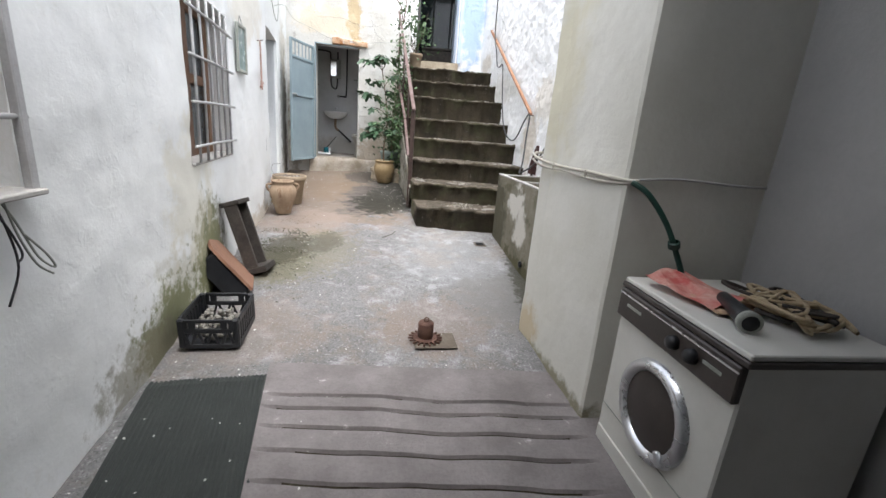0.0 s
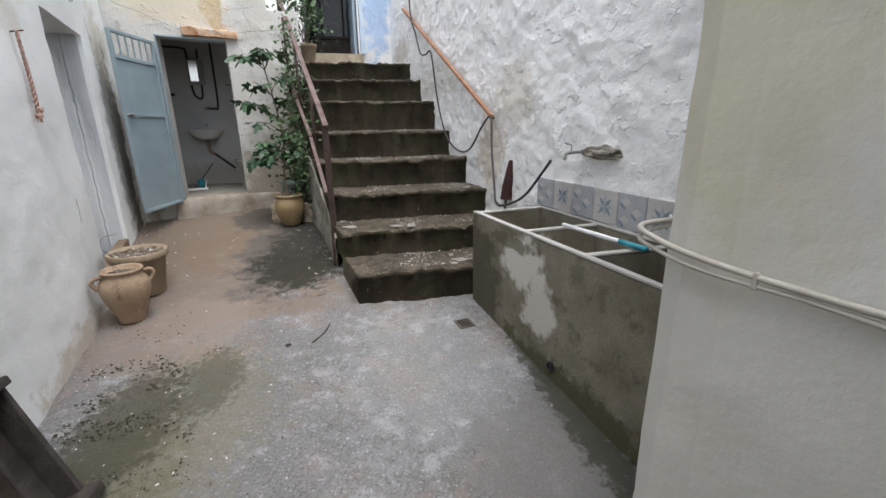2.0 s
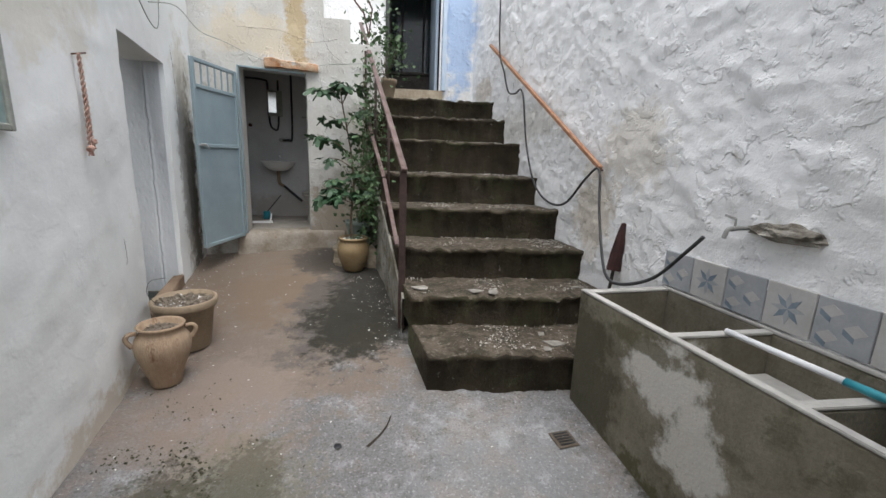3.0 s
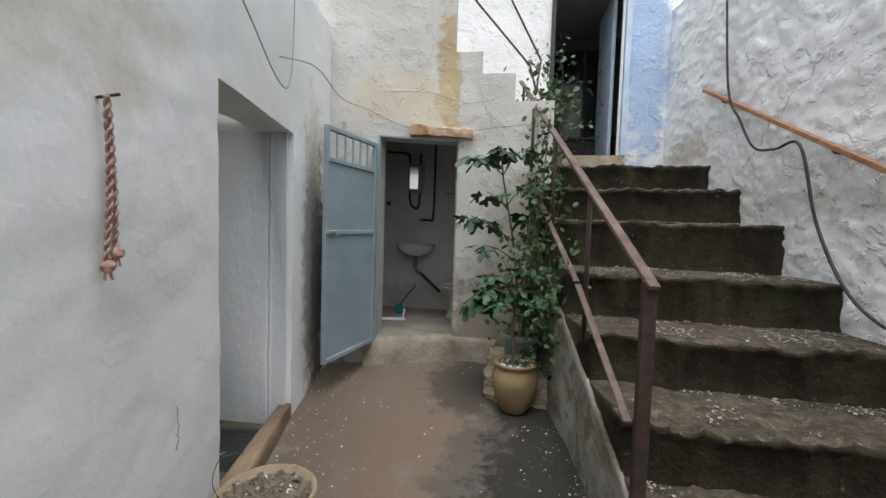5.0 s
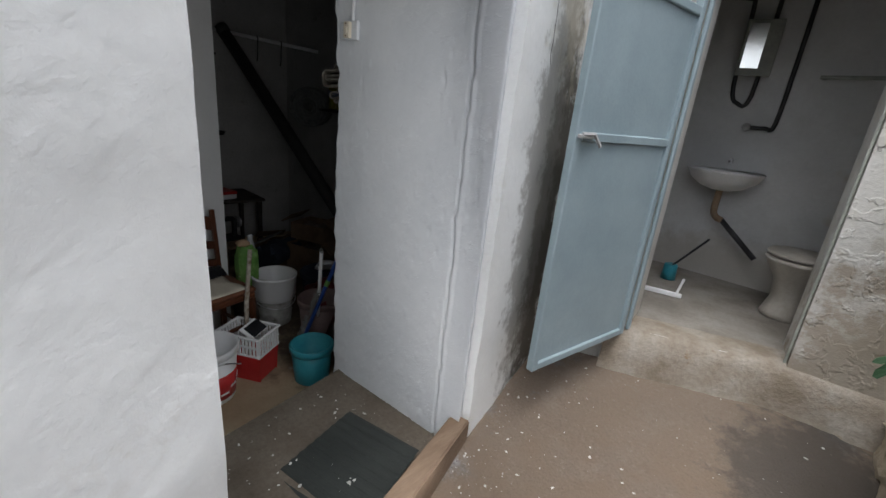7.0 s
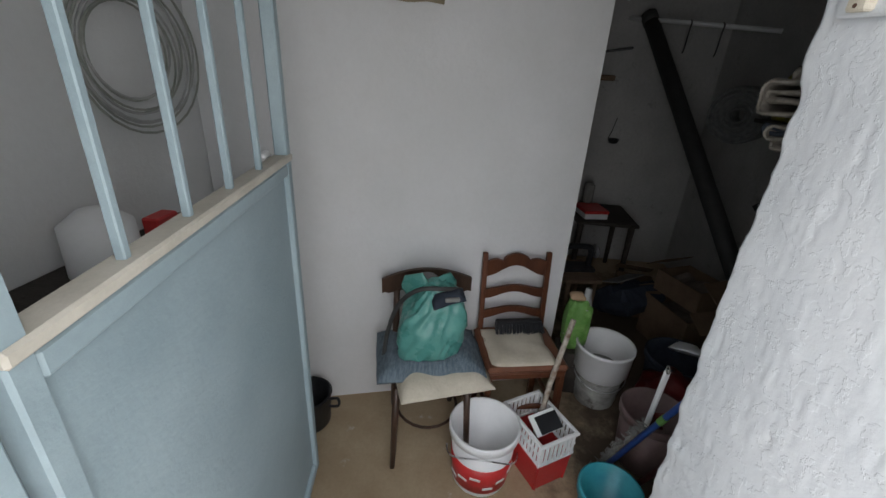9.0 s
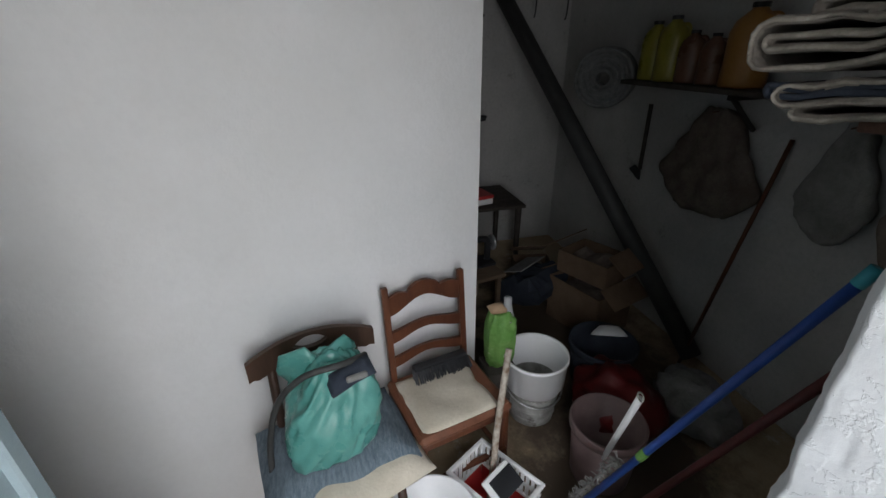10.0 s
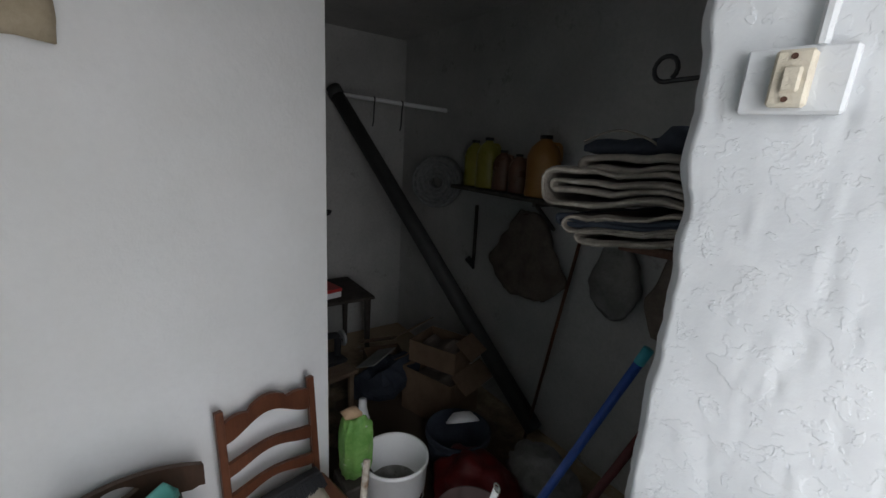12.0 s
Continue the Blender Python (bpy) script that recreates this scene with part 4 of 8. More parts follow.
# ---- pots by the west wall ----
def debris(bm, n, r, z, size=0.012, seed=1):
    g = random.Random(seed)
    for _ in range(n):
        a, q, s = g.random() * 6.28, r * math.sqrt(g.random()), size * (0.4 + g.random())
        box(bm, (s * 1.6, s, s * 0.45), pose(q * math.cos(a), q * math.sin(a), z + g.random() * 0.006, g.random() * 40, g.random() * 40, g.random() * 360))
    return bm


def jar():
    z = gz(-1.92, 4.80)
    st = thing("clay_jar", "small tan terracotta jar with two ear handles", "jar", at=pose(-1.925, 4.86, z + 0.008, 0, 0, -58) @ Matrix.Scale(1.0, 4))
    prof = [(0, 0), (0.078, 0), (0.085, 0.012), (0.090, 0.05), (0.122, 0.14), (0.147, 0.22), (0.150, 0.265), (0.140, 0.305), (0.118, 0.335), (0.112, 0.350), (0.120, 0.366), (0.128, 0.378), (0.120, 0.388), (0.104, 0.378), (0.096, 0.35), (0.0, 0.345)]
    part("body", lathe(prof, 32), M_TERRA, st, smooth=True)
    for s in (-1, 1):
        part("handle", tube(smooth_path([(0, s * 0.118, 0.345), (0, s * 0.160, 0.345), (0, s * 0.176, 0.315), (0, s * 0.150, 0.265)]), 0.014, 8), M_TERRA, st, smooth=True)
    part("soil", debris(lathe([(0.0, 0.356), (0.092, 0.352)], 20), 40, 0.08, 0.358), M_SOIL, st, "dry soil")


def planter():
    z = gz(-1.98, 5.2)
    st = thing("planter_pot", "tan planter pot full of dry soil and lime flakes", "plant pot", at=pose(-2.00, 5.28, z + 0.012))
    prof = [(0, 0), (0.135, 0), (0.14, 0.008), (0.18, 0.29), (0.198, 0.295), (0.202, 0.31), (0.204, 0.345), (0.198, 0.352), (0.186, 0.348), (0.18, 0.31), (0.0, 0.30)]
    part("body", lathe(prof, 36), M_TERRA2, st, smooth=True)
    part("soil", debris(lathe([(0.0, 0.33), (0.181, 0.318)], 24), 160, 0.17, 0.325, 0.02, 3), M_SOIL, st, "dry soil")
    part("flakes", debris(bmesh.new(), 26, 0.165, 0.328, 0.010, 5), M_CHIP, st, "white lime flakes")["kind"] = "stuff"
    part("wire", tube(smooth_path([(-0.12, -0.1, 0.33), (-0.19, -0.08, 0.40), (-0.2, -0.02, 0.47), (-0.13, 0.03, 0.48)]), 0.002, 5), M_HOSE, st, "bent thin wire")


jar()
planter()


# ---- crate ----
def crate():
    z = gz(-1.345, 2.325)
    st = thing("fruit_crate", "black plastic fruit crate half full of snail shells", "crate", at=pose(-1.345, 2.325, z + 0.012, 3, 0, 11))
    L, W, H = 0.325, 0.37, 0.185
    part("bottom", B((L - 0.02, W - 0.02, 0.012), 0, 0, 0.01), M_BLACK, st)
    for sx in (-1, 1):
        for sy in (-1, 1):
            part("corner_post", B((0.035, 0.035, H), sx * (L / 2 - 0.017), sy * (W / 2 - 0.017), H / 2, bevel=0.008), M_BLACK, st)
    for s in (-1, 1):
        # end walls, with a hand hole and a lattice
        y = s * (W / 2 - 0.006)
        part("top_rail", B((L - 0.07, 0.012, 0.022), 0, y, H - 0.011, bevel=0.003), M_BLACK, st)
        part("mid_rail", B((L - 0.07, 0.0125, 0.03), 0, y, H - 0.072, bevel=0.003), M_BLACK, st)
        part("low_rail", B((L - 0.07, 0.0125, 0.03), 0, y, 0.015, bevel=0.003), M_BLACK, st)
        for k, x in enumerate((-0.135, -0.09, 0.09, 0.135)):
            part("upright", B((0.035, 0.011, 0.06), x * 0.93, y, H - 0.045), M_BLACK, st)
        for k in range(7):
            part("slat", B((0.014, 0.010, 0.12), -0.12 + 0.040 * k, y, 0.06, ry=18 if k % 2 else -18), M_BLACK, st)
        x = s * (L / 2 - 0.006)
        part("side_rail", B((0.012, W - 0.07, 0.04), x, 0, H - 0.02, bevel=0.003), M_BLACK, st)
        part("side_low_rail", B((0.0125, W - 0.07, 0.04), x, 0, 0.02, bevel=0.003), M_BLACK, st)
        part("side_panel", B((0.008, W - 0.07, 0.09), x, 0, 0.095), M_BLACK, st)
        for k in range(7):
            part("side_rib", B((0.013, 0.012, 0.12), x, -0.129 + 0.043 * k, 0.09), M_BLACK, st)
    bm = bmesh.new()
    g = random.Random(4)
    for _ in range(110):
        r = 0.012 + 0.011 * g.random()
        m = pose((g.random() - 0.5) * (L - 0.07), (g.random() - 0.5) * (W - 0.08), 0.02 + r + 0.055 * g.random(), g.random() * 360, g.random() * 360, 0)
        s = bmesh.ops.create_icosphere(bm, subdivisions=1, radius=r, matrix=m @ Matrix.Diagonal((1, 0.85, 0.65, 1)))
    ob = part("shell_fill", bm, M_PEBBLE, st, "pale grey snail shells", smooth=True)
    ob["kind"] = "stuff"


crate()


# ---- leaning stool and board ----
def lean(b, t, side):
    """A pose with local z from b to t and local y as near to side as may be."""
    b, t = Vector(b), Vector(t)
    z = (t - b).normalized()
    y = Vector(side)
    y = (y - z * y.dot(z)).normalized()
    x = y.cross(z)
    m = Matrix((x, y, z)).transposed().to_4x4()
    m.translation = b
    return m


def low_bench():
    m = lean((-1.515, 3.25, 0.175), (-1.70, 3.27, 0.75), (-0.10, 1, 0))
    st = thing("low_bench", "weathered dark wooden frame leaning on the wall", "bench", at=m)
    for y in (-0.095, 0.095):
        part("side_rail", B((0.10, 0.026, 0.54), 0.0, y, 0.29, bevel=0.004), M_OLDWOOD, st)
    part("end_board", B((0.15, 0.23, 0.035), 0.0, 0, 0.575, bevel=0.005), M_OLDWOOD, st)
    part("end_board", B((0.16, 0.23, 0.05), 0.03, 0, 0.02, bevel=0.005), M_OLDWOOD, st)
    part("panel", B((0.012, 0.17, 0.50), -0.04, 0, 0.30), M_OLDWOOD, st)


def board():
    m = lean((-1.46, 3.00, 0.15), (-1.76, 2.90, 0.55), (-0.45, 0.9, 0))
    st = thing("seat_board", "red-brown laminated board with a rounded end", "board", at=m)
    bm = bmesh.new()
    pts = [(-0.17, 0), (0.17, 0), (0.17, 0.36)] + [(0.17 - 0.34 * (1 - math.cos(a)) * 0.5 - 0.17 * (1 - math.cos(a)) * 0, 0.36 + 0.09 * math.sin(a)) for a in np.linspace(0.3, math.pi, 10)][:-1] + [(-0.17, 0.30)]
    f = bm.faces.new([bm.verts.new((0, y, z)) for y, z in pts])
    r = bmesh.ops.extrude_face_region(bm, geom=[f])
    for g in r["geom"]:
        if isinstance(g, bmesh.types.BMVert):
            g.co.x = 0.02
    bmesh.ops.recalc_face_normals(bm, faces=bm.faces)
    part("board", bm, M_BOARD, st)
    # black block put in for the shadow beneath the leaning board
    part("backing", B((0.15, 0.31, 0.36), -0.078, 0, 0.19, bevel=0.01), M_BLACK, st, "black box filling the shadow under the board")


low_bench()
board()


# ---- floor fittings ----
def standpipe():
    z = gz(-0.08, 2.43)
    st = thing("drain_plug", "rusty iron plug with a ring on a toothed grate", "drain", at=pose(-0.08, 2.43, z + 0.006, 0, 0, 10))
    part("plate", B((0.27, 0.20, 0.008), 0.06, -0.01, 0.001, bevel=0.003), M_SILLFLOOR, st, "dark square cover in the floor")
    part("body", lathe([(0, 0.02), (0.045, 0.02), (0.05, 0.03), (0.05, 0.118), (0.047, 0.126), (0, 0.127)], 24), M_RUST, st, smooth=True)
    part("ring", tube([(0.014 * math.cos(a), 0, 0.143 + 0.014 * math.sin(a)) for a in np.linspace(0, 6.28, 14)], 0.004, 6), M_RUST, st, smooth=True)
    part("grate", lathe([(0, 0.012), (0.075, 0.012), (0.078, 0.022), (0.05, 0.026), (0, 0.026)], 24), M_RUST, st)
    for k in range(18):
        a = k * 20
        part("tooth", B((0.035, 0.011, 0.012), 0, 0, 0, bevel=0.002), M_RUST, st).matrix_basis = pose(0, 0, 0.016, 0, 0, a) @ pose(0.092, 0, 0)


standpipe()


def floor_drain():
    st = thing("floor_drain", "small grey slotted drain cover in the floor", "drain", at=pose(0.38, 4.32, gz(0.38, 4.32) + 0.008, 3.5, 0, 12))
    part("frame", B((0.12, 0.12, 0.008), 0, 0, -0.003, bevel=0.003), M_SILLFLOOR, st)
    for k in range(5):
        part("slot", B((0.085, 0.010, 0.004), 0, -0.040 + 0.020 * k, 0.0025), M_BLACK, st)


floor_drain()


def floor_marks():
    z = gz(-0.81, 4.31)
    h = part("floor_hole", lathe([(0, 0.005), (0.017, 0.005), (0.021, 0.002)], 14, at=pose(-0.81, 4.31, z + 0.004)), M_BLACK, smooth=True)
    struct(h, "small dark drill hole in the concrete floor", "hole")
    pts = [(-0.66, 4.30), (-0.615, 4.36), (-0.58, 4.42), (-0.56, 4.48), (-0.55, 4.53)]
    bm = tube(smooth_path([(x, y, gz(x, y) + 0.002) for x, y in pts]), 0.009, 6, r2=0.003)
    for v in bm.verts:
        v.co.z = gz(v.co.x, v.co.y) + 0.004 + (v.co.z - gz(v.co.x, v.co.y)) * 0.1
    struct(part("floor_crack", bm, M_STEP), "curved dark crack in the concrete floor", "crack")


floor_marks()


def mat_strip(name, label, corners, ribs, material, lift, category):
    """A ribbed rubber sheet lying on the sloped floor."""
    a, b, c, d = [Vector(p) for p in corners]
    verts, faces = [], []
    nu, nv = ribs * 4, 30
    for i in range(nu + 1):
        u = i / nu
        for j in range(nv + 1):
            v = j / nv
            p = (a * (1 - u) + b * u) * (1 - v) + (d * (1 - u) + c * u) * v
            z = gz(p.x, p.y) + lift + (0.004 if i % 4 in (1, 2) else 0.0) + 0.004 * noise.noise(Vector((p.x * 6, p.y * 6, 1)))
            if i in (0, nu) or j in (0, nv):
                z -= lift
            verts.append((p.x, p.y, z))
    m = nv + 1
    for i in range(nu):
        for j in range(nv):
            faces.append((i * m + j, (i + 1) * m + j, (i + 1) * m + j + 1, i * m + j + 1))
    return tagged(mesh_of(name, verts, faces, material), label, category)


mat_strip("rubber_mat", "dark green ribbed rubber mat littered with flakes", [(-1.465, 1.86), (-0.906, 1.99), (-0.30, 0.1), (-0.86, -0.05)], 26, M_RUBBER, 0.016, "mat")
mat_strip("door_mat", "dark green worn door mat inside the threshold", [(-2.40, 5.36), (-2.64, 6.16), (-3.02, 6.08), (-2.85, 5.26)], 20, M_RUBBER, 0.0, "mat").location = (0, 0, 0.02)

M_RAMP = surf("grooved_brown_concrete", (0.135, 0.122, 0.118), (0.21, 0.192, 0.188), 4, 0.85, 0.4, 70, grain=0.3, spots=((0.40, 0.38, 0.37), 8, 0.64))


def grooved_ramp():
    a, b, c, d = Vector((-0.94, 2.09)), Vector((0.86, 2.22)), Vector((0.82, 0.0)), Vector((-0.34, 0.0))
    grooves = [0.135, 0.18, 0.24, 0.305, 0.377, 0.45, 0.53, 0.61, 0.70, 0.79, 0.9]
    verts, faces = [], []
    vs = sorted({0.0, 1.0} | {round(v / 60, 4) for v in range(61)} | {g + k for g in grooves for k in (-0.009, -0.0065, -0.003, 0.0, 0.003, 0.0065, 0.009)})
    nu = 44
    for i in range(nu + 1):
        u = i / nu
        for v in vs:
            wob = v + 0.012 * noise.noise(Vector((u * 4, 0, v * 3))) * min(1.0, v * 12, (1 - v) * 12)
            p = (a * (1 - u) + b * u) * (1 - wob) + (d * (1 - u) + c * u) * wob
            dz = 0.0
            for g in grooves:
                q = abs(v - g)
                if q < 0.0065:
                    dz = -(0.026 + 0.014 * noise.noise(Vector((u * 7, g * 40, 5)))) * (1 - q / 0.0065) * min(1.0, u * 15, max(0.0, 0.95 - u) * 12)
            e = min(1.0, v / 0.10) if v < 1 else 0.0
            verts.append((p.x, p.y, gz(p.x, p.y) + 0.004 + 0.018 * e + dz + 0.003 * noise.noise(Vector((p.x * 9, p.y * 9, 2)))))
    m = len(vs)
    for i in range(nu):
        for j in range(m - 1):
            faces.append((i * m + j, (i + 1) * m + j, (i + 1) * m + j + 1, i * m + j + 1))
    ob = mesh_of("ramp", verts, faces, M_RAMP)
    ob.data.materials.append(M_STEP)
    flat = [gz(v[0], v[1]) - v[2] for v in verts]
    for p in ob.data.polygons:
        if sum(flat[v] for v in p.vertices) / 4 > -0.006 and min(verts[v][1] for v in p.vertices) < 1.98:
            p.material_index = 1
    struct(ob, "brown concrete strip with cross grooves before the passage", "floor")


grooved_ramp()


# ---- washing machine and what lies on it ----
WM = pose(0.80, 1.73, 0.0, 0, 0, 8)


def washing_machine():
    st = thing("washing_machine", "old cream front-loading washing machine with dark control strip", "washing machine", at=WM)
    W, D, H = 0.66, 0.53, 0.85
    part("body", B((D, W, H - 0.06), D / 2, -W / 2, 0.02 + (H - 0.06) / 2, bevel=0.008), M_WHITE, st)
    part("plinth", B((0.012, W - 0.02, 0.09), -0.001, -W / 2, 0.07, bevel=0.003), M_WHITE, st, "cream kick panel")
    part("top", B((D + 0.01, W + 0.01, 0.02), D / 2, -W / 2, H - 0.008, bevel=0.004), M_WHITE, st)
    part("top_trim", B((D + 0.024, W + 0.024, 0.022), D / 2, -W / 2, H - 0.03, bevel=0.004), M_PANEL, st, "dark brown edge trim")
    panel = part("control_panel", B((0.03, W - 0.004, 0.125), -0.006, -W / 2, H - 0.105, bevel=0.005), M_PANEL, st, "brown-black control panel")
    part("groove", B((0.004, W - 0.01, 0.006), -0.022, -W / 2, H - 0.062), M_CHROME, panel)
    for y in (-0.38, -0.475):
        k = part("knob", lathe([(0, 0.03), (0.02, 0.028), (0.025, 0.02), (0.027, 0), (0.0, 0)], 20, at=pose(-0.02, y, H - 0.11, 0, -90, 0)), M_BLACK, panel, "round black knob", smooth=True)
    for y, w in ((-0.12, 0.10), (-0.56, 0.08)):
        part("marking", B((0.002, w, 0.012), -0.0225, y, H - 0.10), M_GREYFRAME, panel)
    cx = -0.33
    door = part("door_ring", lathe([(0.15, 0.0), (0.158, 0.022), (0.175, 0.032), (0.196, 0.022), (0.204, 0.0)], 48, at=pose(0.0, cx, 0.415, 0, -90, 0)), M_CHROME, st, "round chrome door ring", smooth=True)
    part("door_glass", lathe([(0, 0.02), (0.08, 0.018), (0.14, 0.008), (0.153, 0.006)], 36, at=pose(-0.004, cx, 0.415, 0, -90, 0)), M_PANEL, door, "dark door glass", smooth=True)
    part("door_handle", B((0.02, 0.03, 0.055), -0.03, cx - 0.12, 0.30, rx=-35, bevel=0.006), M_CHROME, door)
    part("drain_flap", B((0.003, W - 0.03, 0.005), -0.0015, -W / 2, 0.235), M_GREYFRAME, st, "grey trim line")


washing_machine()


def on_machine():
    z = 0.853
    st = thing("paper_sheets", "red printed bag and brown cardboard lying on the machine", "paper", at=WM @ pose(0.20, -0.27, z))
    bm = bmesh.new()
    bmesh.ops.create_grid(bm, x_segments=10, y_segments=8, size=0.5)
    for v in bm.verts:
        v.co = Vector((v.co.x * 0.20, v.co.y * 0.30, 0.02 + 0.018 * noise.noise(v.co * 3) + 0.05 * max(0, v.co.y)))
    bmesh.ops.transform(bm, matrix=pose(-0.05, 0.06, 0.01, 0, -6, 15), verts=bm.verts)
    part("printed_bag", bm, M_REDPAPER, st, "crumpled red printed paper")
    part("cardboard", B((0.18, 0.26, 0.006), 0.03, 0.0, 0.006, rz=20), M_PAPER, st, "flat brown cardboard")
    part("cardboard", B((0.15, 0.2, 0.006), -0.02, -0.05, 0.014, rz=-8), M_PAPER, st, "flat brown cardboard")
    st2 = thing("hair_dryer_nozzle", "dark grey tapered tool handle lying on the machine", "tool", at=WM @ pose(0.14, -0.43, z + 0.036))
    part("grip", lathe([(0, 0), (0.030, 0), (0.034, 0.01), (0.028, 0.10), (0.022, 0.22), (0.012, 0.235), (0, 0.237)], 18, at=pose(-0.04, -0.1, -0.0, -88, 0, -20)), M_BLACK, st2, smooth=True)
    part("end_ring", lathe([(0.026, -0.002), (0.037, 0.0), (0.037, 0.02), (0.03, 0.022)], 18, at=pose(-0.04, -0.1, 0, -88, 0, -20)), M_GREYFRAME, st2, smooth=True)
    st3 = thing("rope_tangle", "tangled straw-coloured cord heaped on the machine", "rope", at=WM @ pose(0.36, -0.40, z + 0.01))
    g = random.Random(11)
    for k in range(9):
        pts = [((g.random() - 0.5) * 0.22, (g.random() - 0.5) * 0.36, 0.012 + 0.05 * g.random()) for _ in range(9)]
        part("cord", tube(smooth_path(pts, 5), 0.006 + 0.003 * g.random(), 6), M_STRAW if k % 3 else M_OLDWOOD, st3, smooth=True)


on_machine()


def pillar_pipes():
    st = thing("water_pipe", "pair of cream painted pipes strapped round the pillar", "pipe")
    for k in range(2):
        dz = 0.03 * k
        pts = [(0.80, 2.84, 1.32), (0.56, 2.84, 1.31 - dz), (0.53, 2.73, 1.29 - dz), (0.56, 2.58, 1.27 - dz), (0.615, 2.35, 1.26 - dz * 0.6), (0.68, 2.08, 1.26 - dz), (0.74, 1.85, 1.255 - dz * 0.5), (0.80, 1.815, 1.255)]
        part("pipe", tube(smooth_path(pts, 5), 0.009 if k == 0 else 0.0065, 8), M_CREAMPIPE, st, smooth=True)
    part("cable", tube(smooth_path([(0.80, 1.815, 1.262), (1.0, 1.85, 1.275), (1.25, 1.88, 1.265), (1.41, 1.90, 1.265)]), 0.006, 6), M_SHADE_WALL, st, smooth=True)
    for p in ((0.585, 2.46, 1.255), (0.665, 2.12, 1.25)):
        part("clip", B((0.014, 0.012, 0.045), *p, bevel=0.003), M_CREAMPIPE, st)
    h = thing("green_hose", "dark green garden hose drooping onto the machine", "hose")
    part("hose", tube(smooth_path([(0.77, 1.81, 1.25), (0.83, 1.77, 1.21), (0.91, 1.73, 1.10), (0.97, 1.70, 0.97), (1.0, 1.66, 0.87)]), 0.012, 10), M_GREENHOSE, h, smooth=True)
    part("joint", lathe([(0.017, 0), (0.024, 0.004), (0.024, 0.03), (0.017, 0.034)], 14, at=pose(0.955, 1.708, 1.0, 15, -20, 0)), M_GREENHOSE, h)


pillar_pipes()


# ---- trough surroundings ----
def rw_pose(y, z=0.0, out=0.0):
    """A pose on the east wall: local y towards the start of the walk, local x out of the wall."""
    a = math.degrees(math.atan2(lerp(RW, y - 0.2) - lerp(RW, y + 0.2), 0.4))
    return pose(lerp(RW, y), y, z, 0, 0, 180 + a) @ pose(out, 0, 0)


def tiles():
    st = thing("tile_splashback", "row of worn patterned cement tiles above the trough", "tiles")
    S = 0.21

    def inlay(poly, x):
        bm = bmesh.new()
        f = bm.faces.new([bm.verts.new((x, a * S, b * S)) for a, b in poly])
        r = bmesh.ops.extrude_face_region(bm, geom=[f])
        for g in r["geom"]:
            if isinstance(g, bmesh.types.BMVert):
                g.co.x = x + 0.0015
        bmesh.ops.recalc_face_normals(bm, faces=bm.faces)
        return bm
    for k in range(9):
        y = 4.68 - 0.213 * k
        m = rw_pose(y, 1.012, 0.012)
        t = part("tile", B((0.022, S, S), 0, 0, S / 2, bevel=0.003), M_TILEPALE if k % 2 else M_TILEGREY, st)
        t.matrix_world = m
        if k % 2:
            for q in range(8):
                a = math.radians(45 * q)
                pts = [(0, 0), (0.17 * math.cos(a - 0.39), 0.17 * math.sin(a - 0.39)), (0.36 * math.cos(a), 0.36 * math.sin(a)), (0.17 * math.cos(a + 0.39), 0.17 * math.sin(a + 0.39))]
                part("inlay", inlay([(u, v + 0.5) for u, v in pts], 0.0115), M_TILEBLUE if q % 2 else M_TILEGREY, t)
        else:
            for dy, dz in ((-0.22, 0.24), (0.22, 0.5), (-0.22, 0.76)):
                part("inlay", inlay([(dy - 0.2, dz), (dy, dz - 0.13), (dy + 0.2, dz), (dy, dz + 0.13)], 0.0115), M_TILEPALE, t)
                part("inlay", inlay([(dy - 0.2, dz), (dy, dz - 0.13), (dy, dz - 0.24), (dy - 0.2, dz - 0.12)], 0.0115), M_TILEBLUE, t)
    return st


tiles()


def stone_lump():
    m = rw_pose(4.12, 1.43, -0.02)
    bm = bmesh.new()
    bmesh.ops.create_icosphere(bm, subdivisions=4, radius=1)
    for v in bm.verts:
        k = 1 + 0.35 * noise.noise(v.co * 2.2) + 0.15 * noise.noise(v.co * 6)
        v.co = Vector((v.co.x * 0.09 * k, v.co.y * 0.17 * k, (v.co.z if v.co.z > 0 else v.co.z * 0.6) * 0.06 * k))
    ob = part("broken_plaster", bm, surf("crumbling_mortar", (0.16, 0.14, 0.11), (0.42, 0.40, 0.35), 12, 0.95, 0.8, 50, grain=0.4), None)
    ob.matrix_world = m
    tagged(ob, "crumbling lump of mortar and broken plaster on the wall", "plaster")


stone_lump()


def tap():
    st = thing("wall_tap", "grey metal tap sticking out of the rough wall", "tap", at=rw_pose(4.28, 1.44))
    part("pipe", tube([(-0.03, 0, 0), (0.10, 0, 0.0), (0.14, 0, -0.005)], 0.011, 8), M_DRIP, st, smooth=True)
    part("spout", tube(smooth_path([(0.13, 0, 0), (0.155, -0.005, -0.01), (0.165, -0.008, -0.05)]), 0.011, 8), M_DRIP, st, smooth=True)
    part("handle", tube([(0.12, 0.0, 0.01), (0.12, 0, 0.045), (0.15, -0.035, 0.06)], 0.006, 6), M_DRIP, st)


tap()


